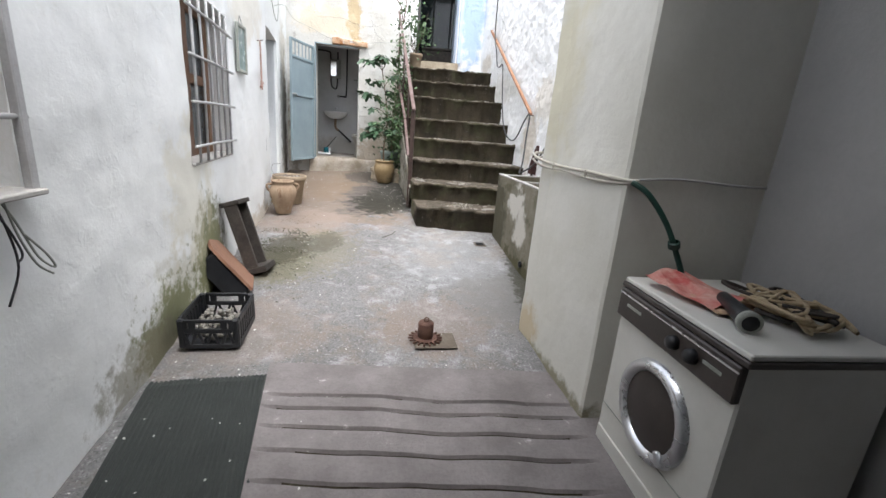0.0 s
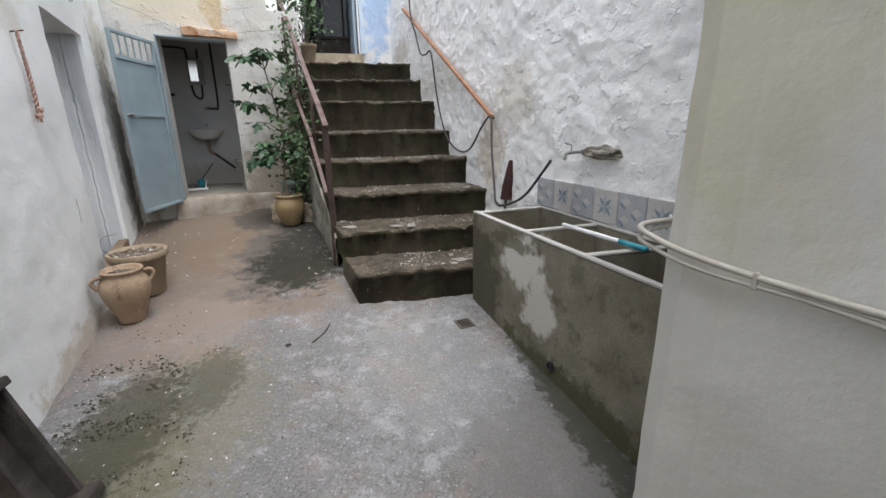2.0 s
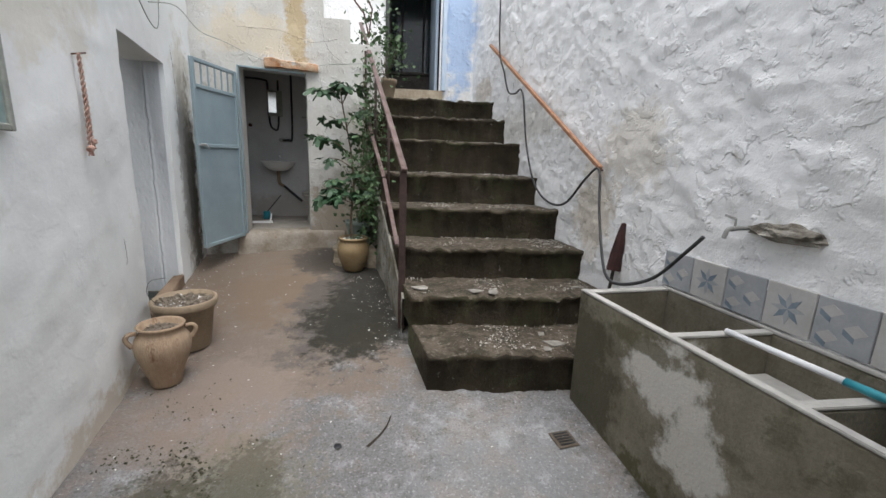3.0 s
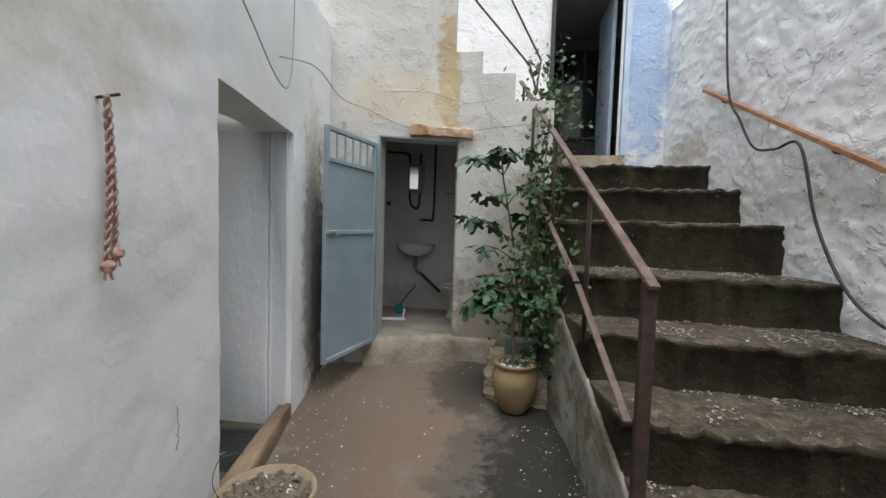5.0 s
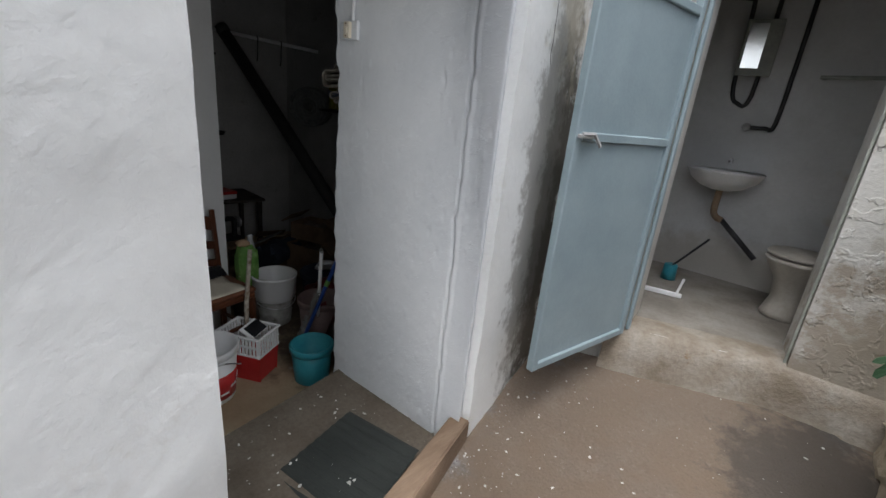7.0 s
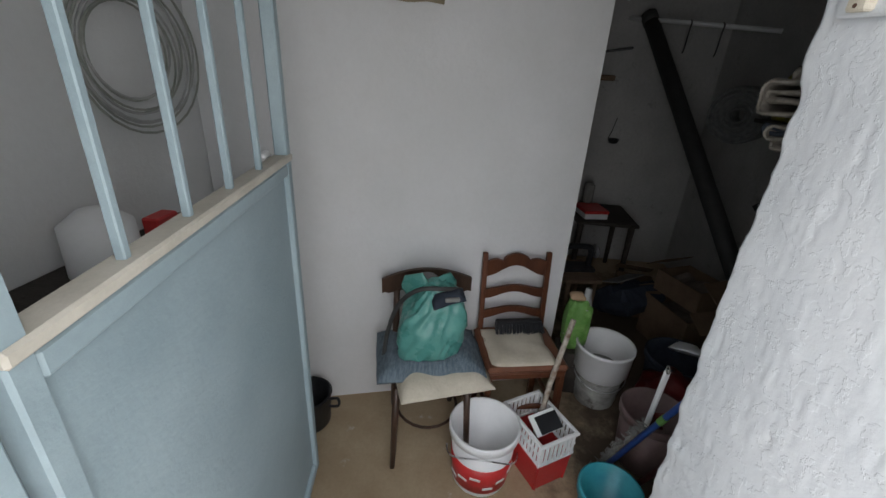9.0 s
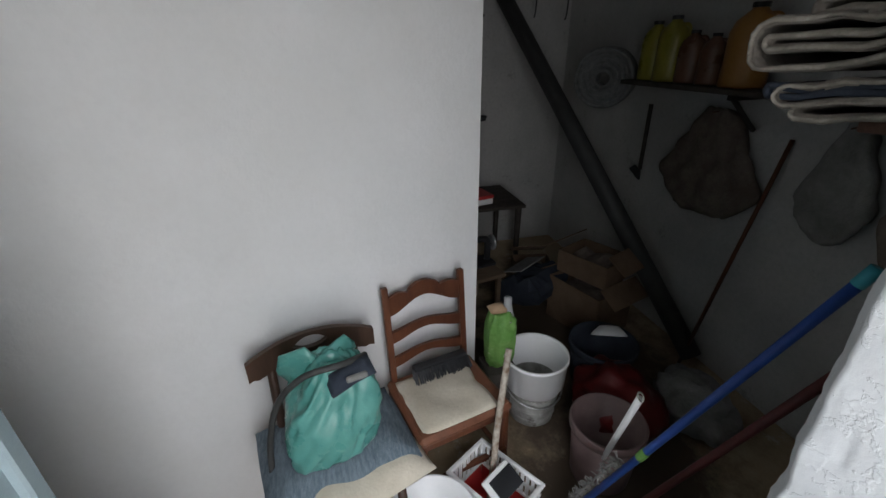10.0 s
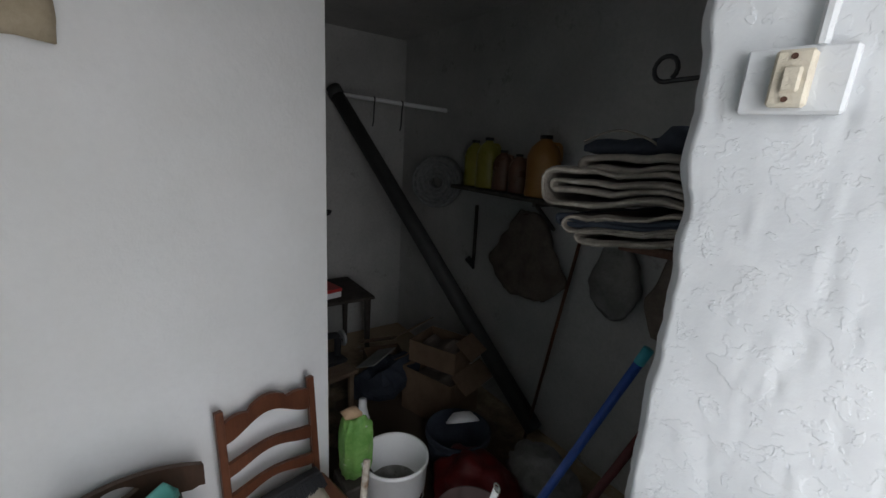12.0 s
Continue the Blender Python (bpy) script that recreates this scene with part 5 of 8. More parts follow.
def black_hose():
    st = thing("black_hose", "thin black hose looped from the tap over the handrail", "hose")
    pts = [(0.955, 4.29, 1.39), (0.93, 4.36, 1.30), (0.86, 4.5, 1.12), (0.78, 4.68, 1.03), (0.80, 4.9, 1.02), (0.86, 5.12, 1.12), (0.90, 5.32, 1.40), (0.93, 5.46, 1.68),
           (0.90, 5.62, 1.60), (0.86, 5.85, 1.40), (0.83, 6.1, 1.35), (0.78, 6.35, 1.42), (0.74, 6.55, 1.60), (0.71, 6.75, 1.95), (0.68, 6.9, 2.42),
           (0.66, 7.15, 2.44), (0.64, 7.4, 2.5), (0.62, 7.6, 2.75), (0.58, 7.75, 3.05), (0.58, 7.9, 3.9)]
    part("hose", tube(smooth_path(pts, 6), 0.0095, 8), M_HOSE, st, smooth=True)


black_hose()


def wall_rail():
    st = thing("wall_handrail", "rusty orange iron handrail fixed to the rough wall", "handrail")
    a, b = Vector((0.945, 5.47, 1.69)), Vector((0.545, 8.175, 3.17))
    part("rail", bar(a, b, 0.036, 0.03), M_RUSTBRIGHT, st)
    for t in (0.02, 0.47, 0.9):
        p = a.lerp(b, t)
        part("bracket", tube([p, p + Vector((0.02, 0, -0.04)), p + Vector((0.09, 0.01, -0.05))], 0.008, 6), M_RUST, st)


wall_rail()


def wood_wedge():
    m = pose(1.00, 5.2, 0.98, 0, 6, 0)
    st = thing("folded_parasol", "dark red folded parasol leaning in the corner", "parasol", at=m)
    part("cloth", lathe([(0, 0), (0.055, 0.0), (0.05, 0.12), (0.03, 0.28), (0.018, 0.34), (0, 0.345)], 10, 0.7), surf("dark_red_cloth", (0.035, 0.014, 0.013), (0.06, 0.025, 0.022), 12, 0.9, 0.3, 60), st)
    part("pole", tube([(0, 0, -0.2), (0, 0, 0.0)], 0.012, 8), M_OLDWOOD, st)


wood_wedge()


def trough_stick():
    st = thing("cleaning_stick", "white metal cleaning stick with a blue grip across the basin", "stick")
    a, b = Vector((0.93, 4.02, 1.020)), Vector((1.06, 3.42, 1.020))
    part("tube", tube([a, a.lerp(b, 0.72)], 0.013, 10), M_PLASTIC, st, smooth=True)
    part("grip", tube([a.lerp(b, 0.721), b], 0.015, 10), M_TEAL, st, "blue plastic grip", smooth=True)


trough_stick()

# outlet hole at the foot of the trough
part_hole = tagged(part("trough_outlet", lathe([(0, 0.0), (0.028, 0.0), (0.032, 0.012), (0.022, 0.014), (0.02, 0.004), (0, 0.004)], 16, at=pose(0.705, 3.64, 0.29, 0, -90, 10)), M_BLACK), "dark round outlet hole low in the trough", "drain")


# ---- stair railing ----
def railing():
    st = thing("stair_railing", "rusty iron stair railing with peeling brown paint", "railing")

    def top(y):
        return Vector((lerp(SL, y) - 0.008, y, 1.648 + (y - 5.53) * 0.59))
    part("newel", bar((top(5.53).x, 5.53, 0.40), top(5.53), 0.052, 0.046), M_OLDRUST, st)
    part("handrail", bar(top(5.49), top(8.6), 0.045, 0.022), M_RAILPAINT, st, "flat handrail with worn pale paint")
    for y in (6.25, 6.95, 7.65, 8.35):
        t = top(y)
        part("baluster", tube([(t.x, y, t.z - 0.86), (t.x, y, t.z)], 0.014, 8), M_OLDRUST, st, smooth=True)
    for y0, y1 in ((5.58, 6.30), (6.32, 6.98), (7.02, 7.75)):
        a, b = top(y0) - Vector((0.03, 0, 0.62 if y0 < 6 else 0.58)), top(y1) - Vector((0.03, 0, 0.58))
        part("lower_bar", bar(a, b, 0.035, 0.012), M_RAILPAINT, st)


railing()


def upper_bars():
    st = thing("pergola_rod", "thin iron rods rising above the stair railing", "rods")
    for dx, dz in ((0.0, 0.0), (0.33, 0.05)):
        part("rod", tube([(-0.98, 7.9, 3.10 + dz), (-0.95 - 0.1 + 0.3 * dx, 8.0, 3.40 + dz), (-1.58 + dx, 8.0, 4.03), (-1.85 + 1.4 * dx, 8.0, 4.4)], 0.01, 6), M_RUST, st)


upper_bars()


# ---- leaves ----
def fig_leaf_mesh(seed):
    g = random.Random(seed)
    lobes = [(-2.1, 0.55), (-1.05, 0.82), (0.0, 1.0), (1.05, 0.82), (2.1, 0.55)]
    pts = [(0.0, 0.02)]
    for k, (a, r) in enumerate(lobes):
        r *= 0.92 + 0.16 * g.random()
        if k:
            am = (lobes[k - 1][0] + a) / 2
            pts.append((0.34 * math.sin(am), 0.30 + 0.34 * math.cos(am)))
        for da, rr in ((-0.34, 0.62), (-0.2, 0.9), (0.0, 1.0), (0.2, 0.9), (0.34, 0.62)):
            pts.append((r * rr * 0.72 * math.sin(a + da), 0.30 + r * rr * 0.72 * math.cos(a + da)))
    verts = [(x, y, -0.12 * x * x - 0.16 * max(0, y - 0.2) ** 2 + 0.05 * math.sin(9 * x)) for x, y in pts] + [(0, 0.32, 0.03)]
    n = len(pts)
    faces = [(i, (i + 1) % n, n) for i in range(n)]
    me = bpy.data.meshes.new("leaf")
    me.from_pydata(verts, [], faces)
    me.update()
    me.materials.append(M_LEAF)
    return me


def fig_tree():
    x0, y0 = -1.045, 6.80
    z0 = gz(x0, y0)
    pot = thing("fig_plant", "young potted fig leaning back, with large lobed dark green leaves", "plant", at=pose(x0, y0, z0 + 0.004))
    prof = [(0, 0), (0.095, 0), (0.105, 0.02), (0.135, 0.09), (0.158, 0.17), (0.164, 0.22), (0.156, 0.275), (0.140, 0.305), (0.136, 0.32), (0.148, 0.332), (0.156, 0.346), (0.148, 0.358), (0.134, 0.345), (0.128, 0.32), (0, 0.315)]
    part("pot", lathe(prof, 36), M_OCHREPOT, pot, "ochre glazed clay pot", smooth=True)
    part("soil", debris(lathe([(0, 0.330), (0.138, 0.322)], 20), 60, 0.12, 0.33, 0.02, 9), M_SOIL, pot, "soil with rubble")
    part("lime_grit", debris(bmesh.new(), 30, 0.12, 0.336, 0.018, 12), M_CHIP, pot, "white lime flakes")["kind"] = "stuff"
    trunk = smooth_path([(-0.01, 0.0, 0.31), (-0.03, 0.06, 0.55), (-0.02, 0.24, 0.85), (-0.06, 0.42, 1.15), (-0.12, 0.52, 1.45), (-0.18, 0.56, 1.75), (-0.20, 0.54, 1.98)])
    part("trunk", tube(trunk, 0.014, 8, r2=0.006), M_STEM, pot, smooth=True)
    g = random.Random(21)
    # (height on the trunk, tip, leaves, size of a leaf)
    arms = [(0.72, (-0.36, 0.14, 0.76), 8, 0.18), (0.70, (-0.08, -0.08, 0.80), 8, 0.17), (0.78, (0.16, 0.06, 0.84), 6, 0.17), (0.80, (-0.30, 0.30, 0.94), 7, 0.17), (0.88, (0.10, 0.22, 1.00), 6, 0.17), (0.76, (-0.20, 0.02, 0.86), 8, 0.18),
            (1.05, (-0.30, 0.34, 1.16), 4, 0.15), (1.2, (-0.42, 0.38, 1.40), 7, 0.17), (1.3, (0.08, 0.38, 1.42), 5, 0.15), (1.45, (-0.30, 0.44, 1.60), 5, 0.15), (1.5, (0.04, 0.42, 1.68), 5, 0.15), (1.75, (-0.40, 0.46, 1.88), 7, 0.16), (1.75, (-0.02, 0.44, 1.94), 6, 0.16)]
    meshes = [fig_leaf_mesh(s) for s in range(5)]
    spots = []
    for h, tip, n, size in arms:
        base = min(trunk, key=lambda p: abs(p.z - h))
        mid = base.lerp(Vector(tip), 0.55) + Vector((0, 0, 0.03))
        P = smooth_path([base, mid, tip])
        part("branch", tube(P, 0.006, 6, r2=0.003), M_STEM, pot, smooth=True)
        for k in range(n):
            spots.append((P[len(P) - 1 - g.randrange(0, 6)], size))
    for _ in range(9):
        spots.append((trunk[-1] + Vector(((g.random() - 0.5) * 0.06, (g.random() - 0.5) * 0.06, -0.04 * g.random())), 0.16))
    for p, size in spots:
        ob = new("leaf", meshes[g.randrange(5)])
        ob.parent = pot
        ob.matrix_basis = Matrix.Translation(p) @ pose(0, 0, 0, 0, 0, g.random() * 360) @ pose(0, 0.05, 0, -8 - 45 * g.random(), (g.random() - 0.5) * 50, 0) @ Matrix.Scale(size * (0.7 + 0.5 * g.random()), 4)
    # fallen leaves and a sprout in the pot
    for k in range(7):
        ob = new("leaf", meshes[g.randrange(5)])
        ob.parent = pot
        ob.matrix_basis = pose((g.random() - 0.5) * 0.14, (g.random() - 0.5) * 0.14, 0.35, g.gauss(0, 15), g.gauss(0, 15), g.random() * 360) @ Matrix.Scale(0.07, 4)
    return pot


fig_tree()


def leaf_cloud(n, centre, spread, size, seed, hang=0.5):
    g = random.Random(seed)
    verts, faces = [], []
    for _ in range(n):
        p = Vector(centre) + Vector((g.gauss(0, spread[0]), g.gauss(0, spread[1]), g.gauss(0, spread[2])))
        m = Matrix.Translation(p) @ pose(0, 0, 0, g.random() * 360, (g.random() - 0.5) * 120, g.random() * 360) @ Matrix.Scale(size * (0.5 + g.random()), 4)
        b = len(verts)
        for q in ((0, 0, 0), (0.3, 0.35, 0.04), (0.22, 0.75, 0.0), (0, 1, -0.06), (-0.22, 0.75, 0.0), (-0.3, 0.35, 0.04)):
            verts.append(m @ Vector(q))
        faces += [(b, b + 1, b + 2, b + 3), (b, b + 3, b + 4, b + 5)]
    return [tuple(v) for v in verts], faces


def bush(name, label, pot_at, clouds, pot_mat, r, h, seed):
    st = thing(name, label, "plant", at=pose(*pot_at))
    part("pot", lathe([(0, 0), (r * 0.75, 0), (r * 0.78, 0.01), (r, h - 0.05), (r * 1.08, h - 0.045), (r * 1.1, h), (r * 1.0, h), (r * 0.95, h - 0.05), (0, h - 0.05)], 32), pot_mat, st, smooth=True)
    part("soil", debris(lathe([(0, h - 0.03), (r * 0.97, h - 0.04)], 20), 40, r * 0.85, h - 0.035, 0.016, seed), M_SOIL, st)
    g = random.Random(seed)
    for c, s, n, size in clouds:
        ob = mesh_of("foliage", *leaf_cloud(n, c, s, size, g.randrange(999)), M_VINE, st)
        ob["kind"] = "stuff"
        for _ in range(5):
            e = Vector(c) + Vector((g.gauss(0, s[0]), g.gauss(0, s[1]), s[2] * (0.5 + g.random())))
            part("twig", tube(smooth_path([(0, 0, h - 0.04), (e.x * 0.5 + 0.03, e.y * 0.5, h + (e.z - h) * 0.55), tuple(e)]), 0.004, 5, r2=0.002), M_STEM, st)
    return st


# climbing shrub in a pale bucket behind the fig
bush("potted_shrub", "leafy climbing shrub growing from a pale green bucket", (-1.02, 7.12, 0.74),
     [((0.03, 0.0, 0.72), (0.13, 0.14, 0.26), 420, 0.05), ((0.12, 0.14, 1.10), (0.08, 0.18, 0.30), 420, 0.048), ((0.14, -0.16, 0.42), (0.09, 0.16, 0.18), 300, 0.05), ((0.12, 0.10, 1.62), (0.07, 0.20, 0.28), 320, 0.045), ((0.20, -0.38, 0.62), (0.06, 0.14, 0.22), 220, 0.045)],
     surf("pale_green_bucket", (0.30, 0.38, 0.36), (0.40, 0.47, 0.45), 5, 0.6, 0.1, 60), 0.14, 0.27, 31)
rb = prism([(-1.28, 6.92), (-0.76, 6.85), (-0.86, 7.64), (-1.30, 7.64)], 0.45, 0.735, 0.0)
bmesh.ops.subdivide_edges(rb, edges=list(rb.edges), cuts=11, use_grid_fill=True)
for v in rb.verts:
    q = v.co * 9
    k = 0.03 * noise.noise(q) + 0.02 * noise.noise(q * 2.6)
    v.co += Vector((k, k, 0.25 * k if v.co.z > 0.7 else k))
tagged(part("rubble_block", rb, M_STONE), "rough rubble ledge at the foot of the wall", "stone", kind="structure")
bush("stair_head_plant", "straggling green plant in a pot at the stair head", (-0.80, 8.35, 2.468),
     [((0.05, -0.1, 0.55), (0.16, 0.16, 0.16), 260, 0.06), ((-0.1, -0.35, 0.75), (0.12, 0.14, 0.2), 160, 0.05)], M_TERRA2, 0.13, 0.25, 33)


# ---- upper doorway ----
def upper_door():
    fr = thing("upper_door", "pale blue wooden door standing open at the stair head", "door", kind="structure")
    part("post", bar((0.005, 8.965, 2.702), (0.005, 8.965, 4.75), 0.06, 0.07), M_PALEBLUE, fr)
    part("bead", bar((-0.045, 8.99, 2.702), (-0.045, 8.99, 4.75), 0.03, 0.04), M_PLASTIC, fr)
    part("leaf", B((0.045, 0.74, 2.02), -0.11, 9.72, 3.72, rz=4, bevel=0.006), M_PALEBLUE, fr)
    part("post", bar((-0.82, 9.0, 2.702), (-0.82, 9.0, 4.75), 0.05, 0.06), M_DKPIPE, fr)


upper_door()


def upper_bench():
    st = thing("dark_chest", "dark wooden chest standing inside the upper doorway", "chest", at=pose(-0.35, 10.3, 2.47))
    part("body", B((0.9, 0.5, 0.62), 0, 0, 0.31, bevel=0.01), M_OLDWOOD, st)
    part("lid", B((0.94, 0.54, 0.05), 0, 0, 0.648, bevel=0.01), M_OLDWOOD, st)
    g = thing("dark_glass_screen", "dark framed glass screen inside the upper doorway", "screen", at=pose(-0.45, 10.9, 2.47))
    part("pane", B((1.2, 0.02, 2.2), 0, 0, 1.1), M_GLASS, g)
    for x in (-0.6, -0.2, 0.2, 0.6):
        part("bar", B((0.04, 0.04, 2.2), x, -0.02, 1.1, bevel=0.004), M_DKPIPE, g)


upper_bench()


# ---- outhouse ----
def gate_leaf(name, label, m, W, H, z_split, bars, mid, flip=1):
    st = thing(name, label, "door", at=m, kind="structure")
    t = 0.035
    for x in (t / 2, W - t / 2):
        part("stile", B((t, t, H), x, 0, H / 2, bevel=0.004), M_DOORBLUE, st)
    rails = [t / 2, z_split, H - t / 2] + ([mid] if mid else [])
    mid = mid or z_split
    for z in rails:
        part("rail", B((W - 2 * t, t * 0.98, t), W / 2, 0, z, bevel=0.004), M_DOORBLUE, st)
    part("sheet", B((W - 2 * t + 0.004, 0.006, z_split - t), W / 2, 0.0, z_split / 2), M_DOORBLUE, st, "blue-grey painted steel sheet")
    for k in range(bars):
        x = t + (W - 2 * t) * (k + 1) / (bars + 1)
        part("bar", B((0.014, 0.014, H - z_split - t), x, 0, (H + z_split) / 2, bevel=0.002), M_DOORBLUE, st)
    part("latch", tube([(W - 0.02, -0.03 * flip, mid + 0.01), (W - 0.07, -0.045 * flip, mid + 0.012), (W - 0.11, -0.05 * flip, mid - 0.03)], 0.007, 6), M_IRON, st)
    part("bolt", B((0.10, 0.014, 0.014), W - 0.05, -0.028 * flip, mid + 0.002, bevel=0.003), M_IRON, st)
    return st


hx, hy, fx, fy = -2.34, 7.31, -2.45, 6.595
ang = math.degrees(math.atan2(fy - hy, fx - hx))
gate_leaf("door_2", "blue-grey steel outhouse door standing open on its hinges", pose(hx, hy, 0.775, 0, 0, ang), math.hypot(fx - hx, fy - hy), 1.765, 1.52, 5, 0.985, -1)
fr = thing("outhouse_frame", "thin blue-grey steel door frame of the outhouse", "door frame", kind="structure")
part("post", bar((-2.315, 7.335, 0.80), (-2.315, 7.335, 2.62), 0.016, 0.03), M_DOORBLUE, fr)
part("post", bar((-1.672, 7.64, 0.80), (-1.672, 7.64, 2.62), 0.012, 0.02), M_GREYFRAME, fr)
part("head", bar((-2.30, 7.34, 2.61), (-1.69, 7.615, 2.61), 0.02, 0.02), M_DOORBLUE, fr)


def lintel():
    bm = bmesh.new()
    box(bm, (0.56, 0.07, 0.085), None, 0.006)
    bmesh.ops.subdivide_edges(bm, edges=list(bm.edges), cuts=6, use_grid_fill=True)
    for v in bm.verts:
        v.co += Vector((0.02 * noise.noise(v.co * 9), 0.02 * noise.noise(v.co * 12 + Vector((3, 0, 0))), 0.022 * noise.noise(v.co * 10 + Vector((0, 5, 0)))))
    ob = part("rusted_lintel", bm, surf("rust_stained_concrete", (0.42, 0.18, 0.07), (0.62, 0.50, 0.36), 9, 0.9, 0.5, 60, grain=0.3, spots=((0.72, 0.70, 0.66), 12, 0.6)), None)
    ob.matrix_world = pose(-1.80, 7.52, 2.675, 0, 0, 20)
    tagged(ob, "broken concrete lintel end stained with orange rust", "lintel", kind="structure")


lintel()


def foot_step():
    """The rough plastered step that carries the outhouse door sill."""
    verts, faces = [], []
    S = np.linspace(-2.40, -1.25, 60)
    prof = [(-0.10, 0.50), (-0.075, 0.64), (-0.06, 0.70), (-0.045, 0.76), (-0.02, 0.795), (0.03, 0.811), (0.15, 0.812), (0.24, 0.800)]
    for x in S:
        for dy, z in prof:
            q = Vector((x * 7, dy * 9, z * 9))
            k = 0.022 * noise.noise(q) + 0.014 * noise.noise(q * 2.7)
            verts.append((x + k, lerp(WCL, x) + dy + (k if z < 0.8 else 0), z + (0.4 * k if z < 0.8 else 0)))
    m = len(prof)
    for i in range(len(S) - 1):
        for j in range(m - 1):
            faces.append((i * m + j, (i + 1) * m + j, (i + 1) * m + j + 1, i * m + j + 1))
    ob = mesh_of("door_step", verts, faces, surf("rough_step_plaster", (0.22, 0.18, 0.135), (0.36, 0.325, 0.28), 5, 0.95, 0.7, 50, grain=0.35, spots=((0.22, 0.16, 0.10), 8, 0.6)), smooth=True)
    struct(ob, "rough plastered stone step under the outhouse door", "step")


foot_step()


def washbasin():
    st = thing("washbasin", "small white ceramic washbasin on the outhouse wall", "washbasin", at=pose(-2.33, 8.78, 1.465))
    bm = bmesh.new()
    lathe([(0, 0.0), (0.06, 0.0), (0.13, 0.02), (0.20, 0.07), (0.228, 0.12), (0.238, 0.13), (0.232, 0.138), (0.20, 0.13), (0.12, 0.08), (0.03, 0.06), (0, 0.06)], 32, 0.85, bm)
    for v in bm.verts:
        v.co.y = min(v.co.y - 0.12, -0.005)
    part("bowl", bm, M_DIRTYWHITE, st, smooth=True)
    part("drain_pipe", tube(smooth_path([(0, -0.12, 0.0), (0, -0.12, -0.14), (0.02, -0.11, -0.19), (0.06, -0.10, -0.21)]), 0.022, 10), M_TERRA, st, "brown trap under the basin", smooth=True)
    part("waste_pipe", tube([(0.05, -0.10, -0.20), (0.32, -0.14, -0.42)], 0.018, 8), M_HOSE, st, "black sloping waste pipe", smooth=True)
    part("tap", tube(smooth_path([(0, -0.02, 0.18), (0, -0.03, 0.21), (0, -0.09, 0.20)]), 0.01, 8), M_CHROME, st, smooth=True)


washbasin()


def wc_pipes():
    st = thing("black_pipework", "black supply pipes looping down the outhouse wall", "pipes")
    y = 8.755
    runs = [[(-2.75, y, 2.72), (-2.50, y, 2.70), (-2.46, y, 2.62), (-2.45, y, 2.16), (-2.40, y, 2.05), (-2.33, y, 2.1), (-2.32, y, 2.7)], [(-2.14, y, 2.85), (-2.14, y, 2.35), (-2.15, y, 1.93), (-2.2, y, 1.90), (-2.30, y, 1.90)]]
    for r in runs:
        part("pipe", tube(smooth_path(r, 4), 0.014, 8), M_HOSE, st, smooth=True)
    part("valve", lathe([(0, 0), (0.025, 0), (0.025, 0.03), (0, 0.035)], 14, at=pose(-2.30, 8.75, 1.90, 90, 0, 0)), M_DRIP, st)
    part("valve", lathe([(0, 0), (0.024, 0), (0.024, 0.03), (0, 0.035)], 14, at=pose(-2.72, 8.775, 2.09, 90, 0, 0)), M_RUST, st)
    mc = thing("wall_mirror", "small dark framed mirror above the washbasin", "mirror", at=pose(-2.36, 8.72, 2.22, 0, 0, 15.4))
    part("backing", B((0.20, 0.02, 0.34), 0, -0.012, 0.17, bevel=0.004), M_GREYFRAME, mc)
    part("glass", B((0.10, 0.006, 0.27), -0.03, -0.027, 0.18), M_MIRROR, mc)
    sh = thing("towel_bar", "thin grey towel bar on the outhouse wall", "bar", at=pose(-1.88, 8.77, 2.22))
    part("bar", tube([(-0.12, -0.04, 0), (0.28, -0.04, 0)], 0.012, 8), M_GREYFRAME, sh)
    for x in (-0.1, 0.26):
        part("bracket", B((0.02, 0.05, 0.02), x, -0.02, 0), M_GREYFRAME, sh)


wc_pipes()


